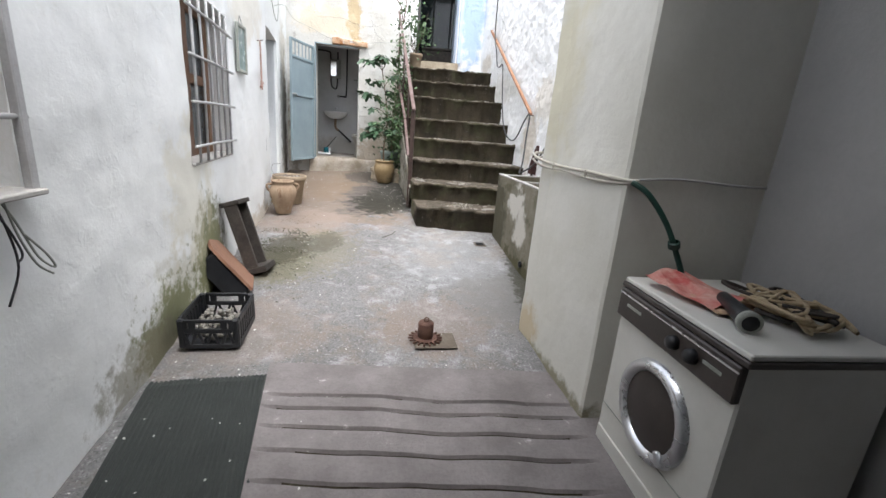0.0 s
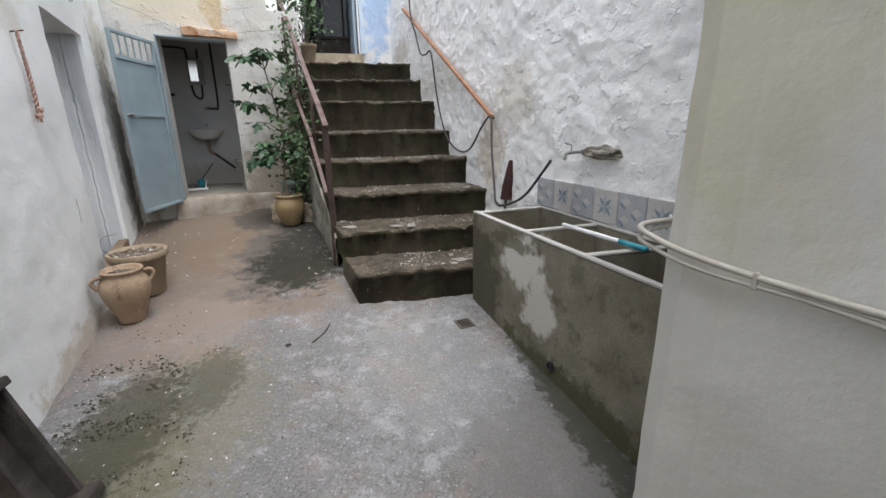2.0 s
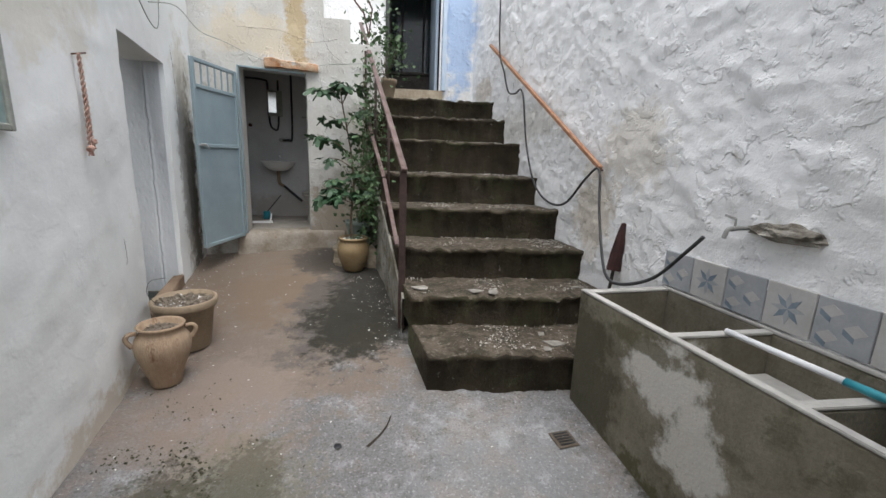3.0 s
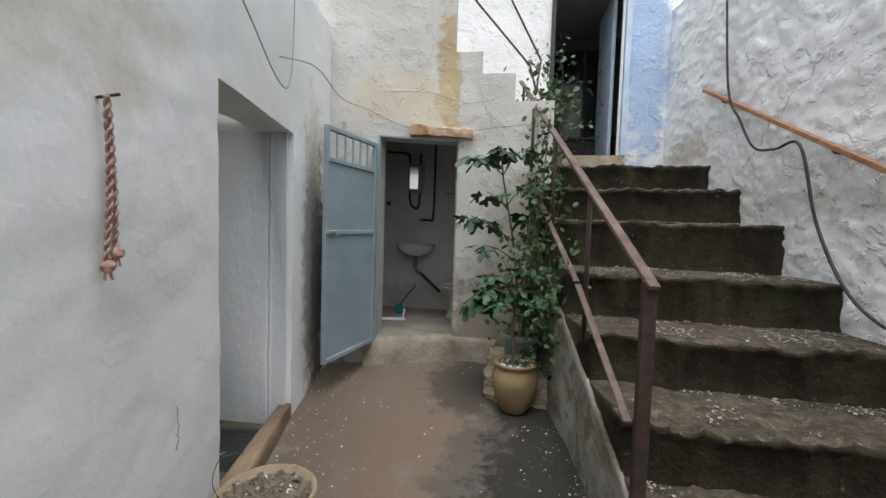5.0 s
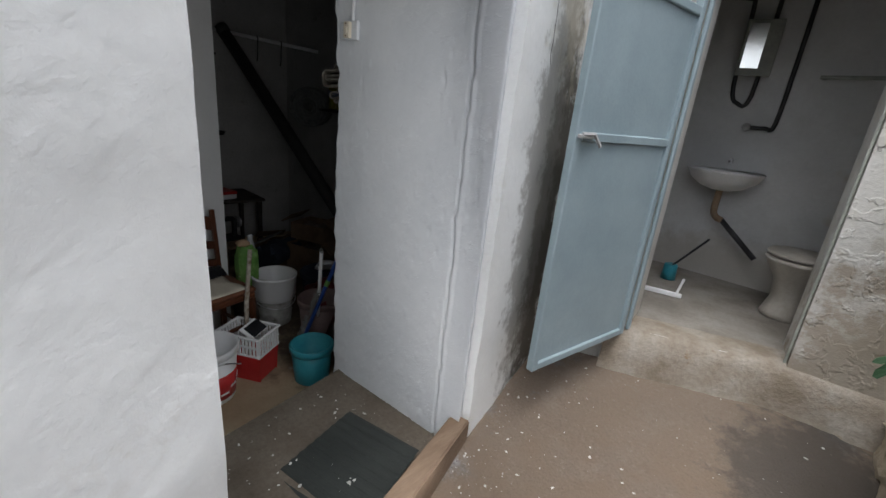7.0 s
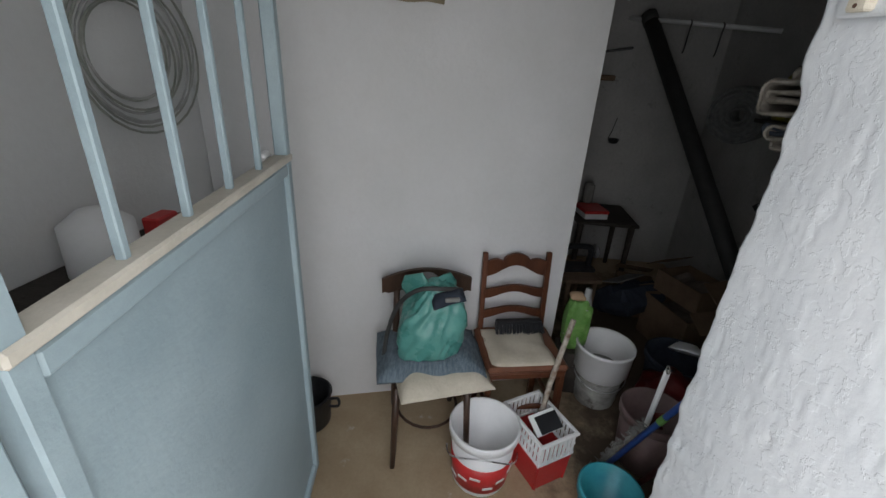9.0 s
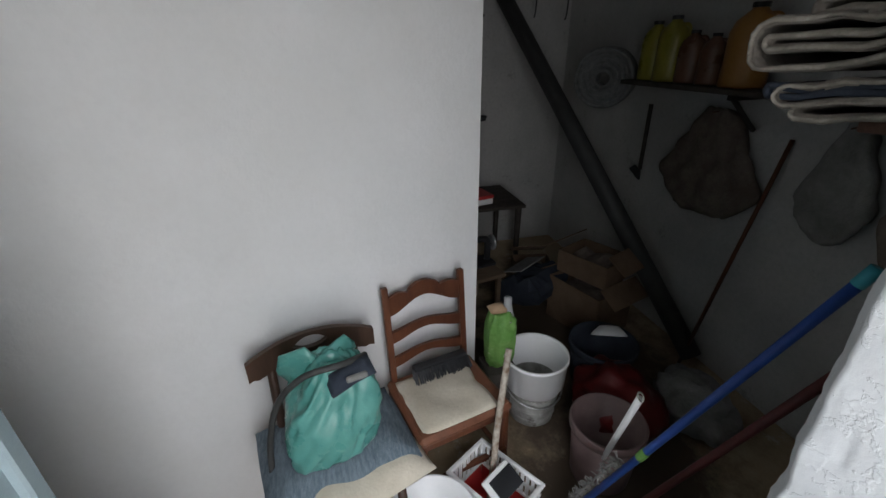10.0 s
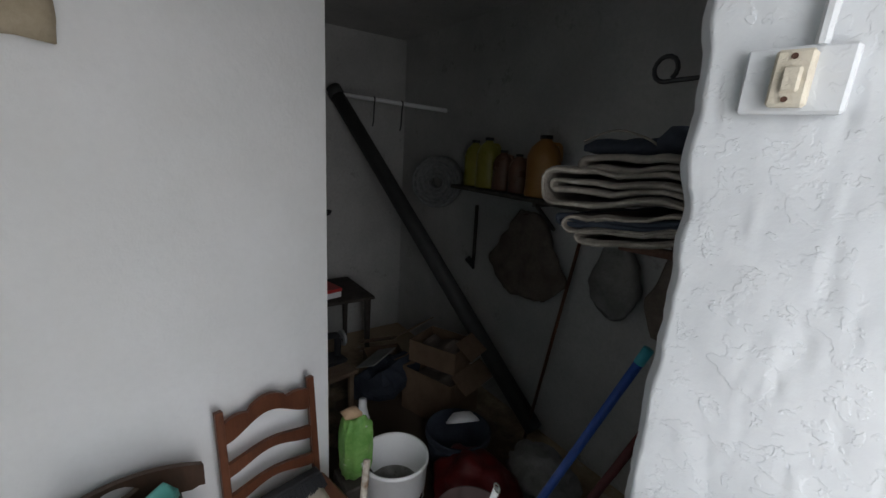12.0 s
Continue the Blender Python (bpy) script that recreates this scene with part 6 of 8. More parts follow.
def wc_bits():
    b = thing("toilet_brush", "blue plastic toilet brush leaning in its holder", "brush", at=pose(-2.44, 8.40, 0.81))
    part("holder", lathe([(0, 0), (0.05, 0), (0.045, 0.10), (0.04, 0.11), (0, 0.105)], 18), M_TEAL, b, smooth=True)
    part("stick", tube([(0, 0, 0.09), (0.16, 0.14, 0.32)], 0.008, 6), M_BLACK, b)
    # stained ceramic, darkened further to carry the dimness of the outhouse
    dim_ceramic = surf("dim_stained_ceramic", (0.36, 0.335, 0.29), (0.47, 0.445, 0.395), 5, 0.45, 0.05, 60, grain=0.25)
    t = thing("toilet_bowl", "stained white ceramic toilet beside the outhouse wall", "toilet", at=pose(-1.77, 8.36, 0.807) @ Matrix.Scale(0.95, 4))
    part("foot", lathe([(0, 0), (0.12, 0), (0.11, 0.03), (0.085, 0.12), (0.10, 0.24), (0.16, 0.34), (0.17, 0.37)], 28, 1.15), dim_ceramic, t, smooth=True)
    part("rim", lathe([(0.12, 0.36), (0.13, 0.385), (0.165, 0.39), (0.18, 0.375), (0.17, 0.36)], 28, 1.15), dim_ceramic, t, smooth=True)
    part("seat", lathe([(0, 0.40), (0.17, 0.398), (0.178, 0.41), (0.17, 0.42), (0, 0.425)], 28, 1.15), dim_ceramic, t, smooth=True)
    p = thing("squeegee", "white floor squeegee lying by the outhouse door", "squeegee", at=pose(-2.38, 8.02, 0.815, 0, 0, 15))
    part("blade", B((0.26, 0.02, 0.03), 0, 0, 0.01, bevel=0.004), M_PLASTIC, p)
    part("handle", tube([(0.1, 0, 0.02), (0.12, 0.02, 0.12)], 0.009, 6), M_PLASTIC, p)


wc_bits()


def cables():
    c = thing("wall_cable", "thin grey cable sagging across the outhouse wall", "cable")
    pts = [(-2.43, 6.0, 2.78), (-2.50, 6.55, 2.92), (-2.55, 7.05, 2.86), (-2.40, 7.27, 2.82), (-2.1, 7.40, 2.70), (-1.75, 7.55, 2.66), (-1.4, 7.6, 2.72), (-1.0, 7.6, 2.75)]
    part("cable", tube(smooth_path(pts, 5), 0.004, 5), M_GREYFRAME, c)
    pts = [(-2.0, 4.3, 3.1), (-2.22, 5.3, 2.86), (-2.38, 5.9, 2.62), (-2.42, 6.1, 2.70), (-2.43, 6.15, 3.3)]
    part("cable", tube(smooth_path(pts, 5), 0.004, 5), M_GREYFRAME, c)


cables()

tagged(part("threshold_plank", prism([(-2.262, 5.34), (-2.552, 6.36), (-2.632, 6.34), (-2.345, 5.32)], 0.42, 0.575, 0.006), M_PLANK), "worn brown wooden threshold plank of the store", "threshold", kind="structure")


# ---- store room ----
FZ = 0.06
lx, ly, ex, ey = -2.80, 5.265, -3.68, 5.13
store_door = gate_leaf("door_1", "blue-grey steel store door with bars, opened inward", pose(lx, ly, 0.46, 0, 0, math.degrees(math.atan2(ey - ly, ex - lx))), math.hypot(ex - lx, ey - ly), 1.93, 1.19, 4, None, -1)
dw = math.hypot(ex - lx, ey - ly)
part("rail_cap", B((dw, 0.045, 0.02), dw / 2, 0, 1.22, bevel=0.004), M_CREAMPIPE, store_door, "cream painted rail")
part("catch", tube(smooth_path([(dw - 0.09, 0.03, 1.235), (dw - 0.02, 0.04, 1.23), (dw + 0.02, 0.045, 1.19), (dw + 0.015, 0.045, 1.12)]), 0.010, 8, r2=0.004), M_PLASTIC, store_door, "curved white door catch", smooth=True)
fr = thing("store_frame", "blue-grey steel frame of the store doorway", "door frame", kind="structure")
part("post", bar((-2.77, 5.262, 0.43), (-2.77, 5.262, 2.42), 0.03, 0.03), M_DOORBLUE, fr)


def switch_box():
    st = thing("light_switch", "yellowed light switch on a white mounting board", "switch", at=pose(-3.325, 6.240, 2.075, 0, 1.5, 6) @ Matrix.Scale(0.80, 4))
    part("board", B((0.125, 0.02, 0.09), 0, -0.008, 0, bevel=0.004), M_GREYBLUE, st, "painted mounting board")
    part("cover", B((0.045, 0.022, 0.075), 0.0, -0.027, 0, bevel=0.004), M_CREAM, st, "yellowed switch cover")
    part("rocker", B((0.022, 0.008, 0.034), 0.002, -0.040, -0.002, bevel=0.003), M_CREAM, st)
    for z in (-0.028, 0.028):
        part("screw", lathe([(0, 0.0), (0.004, 0.0), (0.004, 0.003), (0, 0.003)], 10, at=pose(0, -0.037, z, 90, 0, 0)), M_RUST, st)
    part("conduit", tube([(0.02, -0.01, 0.045), (0.022, -0.01, 0.35)], 0.009, 8), M_GREYBLUE, st)


switch_box()


def leg(bm, a, b, r0, r1, seg=8):
    return tube([a, Vector(a).lerp(Vector(b), 0.5), b], r0, seg, bm, r1)


def cafe_chair():
    """Chair with a broad curved crest rail; local x is forward."""
    st = thing("cafe_chair", "dark bentwood chair with a pierced curved crest rail", "chair", at=pose(-4.28, 5.50, FZ, 0, 0, 14))
    for s in (-1, 1):
        part("leg", leg(None, (0.17, s * 0.17, 0.47), (0.22, s * 0.19, 0.0), 0.019, 0.013), M_CHAIRWOOD, st, smooth=True)
        part("back_post", tube(smooth_path([(-0.22, s * 0.17, 0.0), (-0.17, s * 0.165, 0.43), (-0.20, s * 0.16, 0.66), (-0.245, s * 0.155, 0.80)]), 0.017, 8), M_CHAIRWOOD, st, smooth=True)
        part("brace", tube(smooth_path([(0.19, s * 0.18, 0.26), (0.10, s * 0.16, 0.44), (0.05, s * 0.15, 0.462)]), 0.008, 6), M_CHAIRWOOD, st, smooth=True)
    part("seat", lathe([(0, 0.46), (0.19, 0.46), (0.205, 0.475), (0.2, 0.492), (0, 0.495)], 28), M_CHAIRWOOD, st, "round wooden seat", smooth=True)
    # crest rail, curved in plan, with an oval hole
    n, verts, faces = 28, [], []
    for i in range(n + 1):
        u = -1 + 2 * i / n
        y, x = 0.235 * u, -0.255 + 0.055 * u * u
        drop = 0.03 * u * u
        hole = 0.028 * math.sqrt(max(0.0, 1 - (u / 0.24) ** 2))
        zb, zt, zm = 0.775 - drop * 0.3 + (0.012 if abs(u) > 0.9 else 0), 0.885 - drop, 0.842 - drop
        for dx in (0.011, -0.011):
            for z in (zb, zm - hole, zm + hole, zt):
                verts.append((x + dx, y, z))
    for i in range(n):
        a, b = i * 8, (i + 1) * 8
        for q in ((0, 1), (2, 3)):
            faces.append((a + q[0], b + q[0], b + q[1], a + q[1]))
            faces.append((a + 4 + q[0], a + 4 + q[1], b + 4 + q[1], b + 4 + q[0]))
        for q in (0, 1, 2, 3):
            faces.append((a + q, a + 4 + q, b + 4 + q, b + q))
    faces += [(0, 1, 5, 4), (2, 3, 7, 6), (n * 8, n * 8 + 4, n * 8 + 5, n * 8 + 1), (n * 8 + 2, n * 8 + 6, n * 8 + 7, n * 8 + 3)]
    part_ob = mesh_of("crest_rail", verts, faces, M_CHAIRWOOD, st)
    part("splat", tube(smooth_path([(-0.25, 0.05, 0.79), (-0.235, 0.02, 0.72), (-0.235, -0.02, 0.72), (-0.25, -0.05, 0.79)]), 0.009, 6), M_CHAIRWOOD, st, smooth=True)
    part("hoop", tube([(0.17 * math.cos(a), 0.16 * math.sin(a), 0.2) for a in np.linspace(0, 6.28, 24)], 0.008, 6), M_CHAIRWOOD, st, smooth=True)


cafe_chair()


def ladder_chair():
    st = thing("ladder_back_chair", "reddish wooden ladder-back chair with a leather seat", "chair", at=pose(-4.46, 5.97, FZ, 0, 0, 13))
    W = 0.18
    for s in (-1, 1):
        part("leg", bar((0.15, s * 0.19, 0.46), (0.165, s * 0.195, 0.0), 0.032, 0.032), M_REDWOOD, st)
        post = part("back_post", bar((-0.17, s * W, 0.0), (-0.175, s * W, 0.45), 0.034, 0.034), M_REDWOOD, st)
        part("back_post", bar((-0.175, s * W, 0.44), (-0.225, s * W, 0.960), 0.028, 0.026), M_REDWOOD, st)
        part("stretcher", bar((0.17, s * 0.19, 0.2), (-0.17, s * W, 0.2), 0.02, 0.02), M_REDWOOD, st)
    part("front_stretcher", bar((0.18, -0.19, 0.25), (0.18, 0.19, 0.25), 0.022, 0.022), M_REDWOOD, st)
    part("seat_rail", B((0.37, 0.42, 0.05), -0.01, 0, 0.447, bevel=0.012), M_REDWOOD, st)
    part("seat", B((0.38, 0.43, 0.035), -0.005, 0, 0.487, bevel=0.015), M_LEATHER, st, "brown leather seat")

    def slat(z, h, wave):
        n, verts, faces = 40, [], []
        for i in range(n + 1):
            u = -1 + 2 * i / n
            y, x = u * (W - 0.012), -0.178 - (z - 0.45) * 0.097 - 0.012 * (1 - u * u)
            zt = z + h * (0.8 + 0.2 * math.cos(u * math.pi))
            if wave == 2:
                # a scrolled crest: a raised middle between two notches, and low shoulders
                zt = z + h * (0.62 + 0.42 * math.cos(u / 0.5 * math.pi / 2) if abs(u) < 0.42 else 0.52 + 0.16 * math.sin((abs(u) - 0.42) / 0.58 * math.pi))
            zb = z - h * 0.15 + (0.35 * h * math.cos(u * math.pi * 1.0) if wave else 0)
            for dx in (0.009, -0.009):
                verts += [(x + dx, y, zb), (x + dx, y, zt)]
        for i in range(n):
            a, b = i * 4, i * 4 + 4
            faces += [(a, b, b + 1, a + 1), (a + 2, a + 3, b + 3, b + 2), (a + 1, b + 1, b + 3, a + 3), (a, a + 2, b + 2, b)]
        return mesh_of("ladder_slat", verts, faces, M_REDWOOD, st)
    slat(0.865, 0.085, 2)
    slat(0.715, 0.05, 1)
    slat(0.59, 0.045, 1)


ladder_chair()


def soft_slab(w, d, h, seed, droop=0.0, cell=0.02, lump=0.012, at=None):
    """A soft flat cloth body w by d, sagging at its edges."""
    bm = bmesh.new()
    nx, ny = max(4, int(w / cell)), max(4, int(d / cell))
    top, bot = {}, {}
    for i in range(nx + 1):
        for j in range(ny + 1):
            u, v = i / nx * 2 - 1, j / ny * 2 - 1
            edge = max(abs(u), abs(v))
            t = h * (1 - 0.75 * max(0, edge - 0.8) / 0.2)
            x, y = u * w / 2, v * d / 2
            n = lump * noise.noise(Vector((x * 9 + seed, y * 9, seed)))
            sag = -droop * max(0, edge - 0.55) ** 2 * 5
            top[i, j] = bm.verts.new((x + n * 0.5, y + n * 0.5, t / 2 + n + sag + h / 2))
            bot[i, j] = bm.verts.new((x + n * 0.5, y + n * 0.5, -t / 2 + sag + h / 2))
    for i in range(nx):
        for j in range(ny):
            bm.faces.new((top[i, j], top[i + 1, j], top[i + 1, j + 1], top[i, j + 1]))
            bm.faces.new((bot[i, j], bot[i, j + 1], bot[i + 1, j + 1], bot[i + 1, j]))
    for i in range(nx):
        bm.faces.new((top[i, 0], bot[i, 0], bot[i + 1, 0], top[i + 1, 0]))
        bm.faces.new((top[i, ny], top[i + 1, ny], bot[i + 1, ny], bot[i, ny]))
    for j in range(ny):
        bm.faces.new((top[0, j], top[0, j + 1], bot[0, j + 1], bot[0, j]))
        bm.faces.new((top[nx, j], bot[nx, j], bot[nx, j + 1], top[nx, j + 1]))
    if at is not None:
        bmesh.ops.transform(bm, matrix=at, verts=bm.verts)
    return bm


C1 = pose(-4.30, 5.50, FZ + 0.042, 0, 0, 14)
C2 = pose(-4.475, 5.97, FZ + 0.032, 0, 0, 13)


def soft_thing(name, label, cat, m, bm, material):
    ob = part(name, bm, material, None, smooth=True)
    ob.matrix_world = m
    return tagged(ob, label, cat)


soft_thing("seat_blanket", "cream folded blanket hanging over the chair seat", "blanket", C1 @ pose(0.045, 0.04, 0.462, 0, 3, 8), soft_slab(0.44, 0.46, 0.024, 3, 0.04), M_CREAM)
soft_thing("seat_cushion", "blue-grey striped cloth spread over the chair seat", "cloth", C1 @ pose(-0.015, 0.0, 0.492), soft_slab(0.40, 0.54, 0.025, 5, 0.05), M_DENIM)
soft_thing("seat_pad", "cream cloth pad on the leather seat", "cloth", C2 @ pose(0.02, -0.02, 0.474), soft_slab(0.32, 0.34, 0.018, 8, 0.01), M_CREAM)


def plastic_bag():
    st = thing("plastic_bag", "turquoise plastic carrier bag, full and crumpled, on a chair", "bag", at=C1 @ pose(0.01, 0.0, 0.518))
    bm = bmesh.new()
    bmesh.ops.create_icosphere(bm, subdivisions=5, radius=1)
    for v in bm.verts:
        c = Vector([math.copysign(abs(q) ** 0.72, q) for q in v.co])
        k = 1 + 0.22 * noise.noise(c * 1.2) + 0.20 * (0.3 - abs(noise.noise(Vector((c.x * 1.6 + 4, (c.y + c.z) * 1.1, (c.z - c.y) * 2.6))))) + 0.07 * (0.25 - abs(noise.noise(c * 4.5)))
        z = c.z * 0.20 * k + 0.165
        pinch = 1 - 0.40 * max(0, c.z) ** 1.3
        v.co = Vector((c.x * 0.115 * k * pinch - 0.02 * c.z, c.y * 0.148 * k * pinch + 0.03 * c.z, max(0.0, z)))
    part("bag", bm, M_BAG, st, smooth=True)
    for s in (-1, 1):
        part("handle", soft_slab(0.02, 0.13, 0.12, 3 + s, 0, 0.02, 0.02, pose(-0.05, s * 0.07, 0.27, 10, 0, s * 20)), M_BAG, st, smooth=True)
    strap = thing("bag_strap", "grey handbag strap and dark folds on the bag", "strap", at=C1 @ pose(0.01, 0.0, 0.518))
    part("strap", tube(smooth_path([(0.0, 0.14, 0.33), (0.06, 0.05, 0.37), (0.05, -0.08, 0.36), (0.0, -0.17, 0.24), (-0.02, -0.22, 0.05), (0.02, -0.24, -0.12)]), 0.011, 7), M_DKPIPE, strap, smooth=True)
    part("fold", soft_slab(0.08, 0.16, 0.04, 7, 0.01, 0.02, 0.02, pose(0.06, 0.07, 0.31, 20, 15, 0)), M_NAVY, strap, smooth=True)
    part("buckle", B((0.02, 0.07, 0.02), 0.10, 0.08, 0.335, bevel=0.005), M_GREYSACK, strap)


plastic_bag()


def brush_head():
    st = thing("scrubbing_brush", "black bristle scrubbing brush resting on the chair", "brush", at=C2 @ pose(-0.11, 0.02, 0.497, 0, 0, 0))
    part("block", B((0.04, 0.26, 0.02), 0, 0, 0.05, bevel=0.004), M_BLACK, st)
    bm = bmesh.new()
    g = random.Random(2)
    for _ in range(320):
        x, y = (g.random() - 0.5) * 0.04, (g.random() - 0.5) * 0.27
        bar((x, y, 0.045), (x * 1.6 + 0.03, y * 1.03, g.random() * 0.01), 0.004, 0.004, bm, 0)
    ob = part("bristles", bm, M_BLACK, st)
    ob["kind"] = "stuff"


brush_head()


def bucket(name, label, at, r, h, material, rim_mat=None, inner=0.9, handle=True, tilt=(0, 0)):
    st = thing(name, label, "bucket", at=pose(*at, tilt[0], tilt[1], 0))
    t = 0.006
    part("body", lathe([(0, 0), (r * 0.82, 0), (r * 0.84, 0.006), (r, h), (r - t, h), (r * 0.84 - t, 0.015), (0, 0.012)], 40), material, st, smooth=True)
    part("rim", lathe([(r - 0.004, h - 0.045), (r + 0.008, h - 0.04), (r + 0.009, h - 0.004), (r + 0.004, h + 0.003), (r - 0.006, h), (r - 0.006, h - 0.02)], 40), rim_mat or material, st, smooth=True)
    if handle:
        part("handle", tube([(0.0 + (r + 0.01) * math.cos(a), (r + 0.012) * math.sin(a), h - 0.05 - 0.12 * math.sin(a) ** 2 * (1 if math.cos(a) > -2 else 0)) for a in np.linspace(-1.57, 1.57, 20)], 0.004, 6), M_CHROME, st, smooth=True)
    return st


wb = bucket("white_bucket", "white plastic paint bucket with a red printed band", (-4.055, 5.807, FZ + 0.001), 0.160, 0.34, M_PLASTIC)
part("label_band", lathe([(0.1355, 0.03), (0.1385, 0.031), (0.1515, 0.19), (0.1485, 0.19)], 40), M_REDPL, wb, "red printed label band", smooth=True)
for k in range(7):
    part("lettering", B((0.003, 0.05, 0.012), 0, 0, 0), M_PLASTIC, wb).matrix_basis = pose(0, 0, 0.07 + 0.03 * (k % 3), 0, 0, -60 + k * 25) @ pose(0.1435 + 0.003 * (k % 3) * 0.8, 0, 0)
pb = thing("paint_pail", "white pail with a wide collar, splashed with grey paint", "bucket", at=pose(-4.71, 6.51, FZ + 0.001))
part("body", lathe([(0, 0), (0.115, 0), (0.12, 0.006), (0.138, 0.235), (0.132, 0.235), (0.112, 0.015), (0, 0.012)], 40), M_DRIP, pb, "paint-splashed lower body", smooth=True)
part("collar", lathe([(0.134, 0.205), (0.146, 0.21), (0.148, 0.235), (0.160, 0.245), (0.166, 0.39), (0.172, 0.395), (0.171, 0.41), (0.162, 0.413), (0.157, 0.40), (0.152, 0.25), (0.13, 0.235)], 40), M_PLASTIC, pb, "clean white upper collar", smooth=True)
for z in (0.05, 0.10, 0.15, 0.19):
    part("rib", lathe([(0.119 + 0.075 * z, z - 0.004), (0.124 + 0.075 * z, z), (0.119 + 0.075 * z, z + 0.004)], 40), M_DRIP, pb, smooth=True)
part("handle", tube([(0.15 * math.cos(a), 0.155 * math.sin(a), 0.215 - 0.05 * math.cos(a)) for a in np.linspace(-1.6, 1.6, 20)], 0.004, 6), M_CHROME, pb, smooth=True)
bucket("pink_pail", "greyish pink plastic pail holding a stick", (-4.285, 6.67, FZ + 0.001), 0.16, 0.33, M_PINKPAIL, handle=False)
bucket("teal_pail", "teal plastic pail beside the doorway jamb", (-3.86, 6.36, FZ + 0.001), 0.13, 0.25, M_TEAL, handle=False)
bucket("navy_tub", "dark blue tub on the store floor", (-4.85, 7.02, FZ + 0.001), 0.19, 0.28, M_NAVY, handle=False)

s = thing("white_stick", "white plastic tube standing in the pink pail", "stick")
part("tube", tube([(-4.25, 6.62, 0.10), (-3.965, 6.485, 0.875)], 0.012, 10), M_PLASTIC, s, smooth=True)
part("loop", tube([(-3.96 + 0.014 * math.cos(q), 6.482, 0.888 + 0.016 * math.sin(q)) for q in np.linspace(0, 6.28, 16)], 0.003, 6), M_GREYFRAME, s, "hanging loop", smooth=True)


def basket():
    st = thing("laundry_basket", "white slotted basket with red sides holding a dustpan", "basket", at=pose(-4.157, 6.08, FZ + 0.001, 0, 0, -58))
    L, W, H = 0.21, 0.30, 0.31
    part("bottom", B((L * 0.85, W * 0.85, 0.008), 0, 0, 0.005), M_REDPL, st)
    for s in (-1, 1):
        part("side", B((0.006, W * 0.93, H * 0.58), s * L * 0.455, 0, H * 0.30, ry=s * 6), M_REDPL, st, "red lower side")
        part("end", B((L * 0.9, 0.006, H * 0.58), 0, s * W * 0.46, H * 0.30, rx=-s * 6), M_REDPL, st, "red lower end")
        part("top_rim", B((0.02, W + 0.02, 0.016), s * L / 2, 0, H, bevel=0.004), M_PLASTIC, st)
        part("end_rim", B((L - 0.01, 0.02, 0.016), 0, s * W / 2, H, bevel=0.004), M_PLASTIC, st)
        part("mid_band", B((0.01, W, 0.014), s * L * 0.485, 0, H * 0.6), M_PLASTIC, st)
        part("cross_band", B((0.008, W, 0.012), s * L * 0.488, 0, H * 0.8), M_PLASTIC, st)
        part("end_band", B((L - 0.02, 0.01, 0.014), 0, s * W * 0.485, H * 0.6), M_PLASTIC, st)
        for k in range(12):
            part("slat", B((0.005, 0.015, H * 0.40), s * L * 0.49, -W / 2 + W * (k + 0.5) / 12, H * 0.8), M_PLASTIC, st)
        for k in range(8):
            part("slat", B((0.017, 0.005, H * 0.40), -L / 2 + L * (k + 0.5) / 8, s * W * 0.49, H * 0.8), M_PLASTIC, st)
    d = thing("dustpan", "black dustpan with a white rim in the basket", "dustpan", at=pose(-4.13, 6.10, FZ + 0.315, 10, 30, 32))
    part("pan", B((0.105, 0.14, 0.010), 0, 0, 0, bevel=0.004), M_PLASTIC, d)
    part("face", B((0.085, 0.115, 0.006), 0.008, 0.012, 0.009), M_BLACK, d, "black inner face")
    g = thing("spattered_stick", "wooden stick crusted with old paint leaning in the basket", "stick")
    part("stick", tube([(-4.16, 6.06, 0.10), (-4.26, 6.12, 0.50), (-4.37, 6.20, 0.82)], 0.014, 8), surf("paint_crusted_wood", (0.22, 0.15, 0.10), (0.60, 0.56, 0.49), 22, 0.8, 0.4, 60), g, smooth=True)


basket()


def green_bag():
    st = thing("green_sack", "green printed plastic sack tied beside the partition", "bag", at=pose(-4.80, 6.34, FZ + 0.50) @ Matrix.Scale(0.85, 4))
    bm = bmesh.new()
    bmesh.ops.create_icosphere(bm, subdivisions=4, radius=1)
    for v in bm.verts:
        c = Vector([math.copysign(abs(q) ** 0.6, q) for q in v.co])
        k = 1 + 0.18 * noise.noise(c * 2.1) + 0.08 * noise.noise(c * 7)
        v.co = Vector((c.x * 0.075 * k, c.y * 0.09 * k, c.z * 0.21 * k - 0.03))
        v.co.z = max(v.co.z, -0.23)
    part("body", bm, M_GREENBAG, st, smooth=True)
    part("neck", soft_slab(0.06, 0.09, 0.07, 4, 0, 0.02, 0.03, pose(0.0, -0.03, 0.16, 0, 15, 0)), M_PAPER, st, "crumpled brown paper", smooth=True)
    part("spout", lathe([(0, 0.30), (0.022, 0.30), (0.024, 0.25), (0.035, 0.20), (0.05, 0.15), (0.0, 0.14)], 16, at=pose(0.01, 0.035, -0.04)), M_TILEGREY, st, "blue-grey folded top", smooth=True)
    b = thing("small_crate", "low dark crate supporting the green sack", "crate", at=pose(-4.80, 6.34, FZ))
    part("body", B((0.17, 0.17, 0.30), 0, 0, 0.15, bevel=0.006), M_OLDWOOD, b)


green_bag()


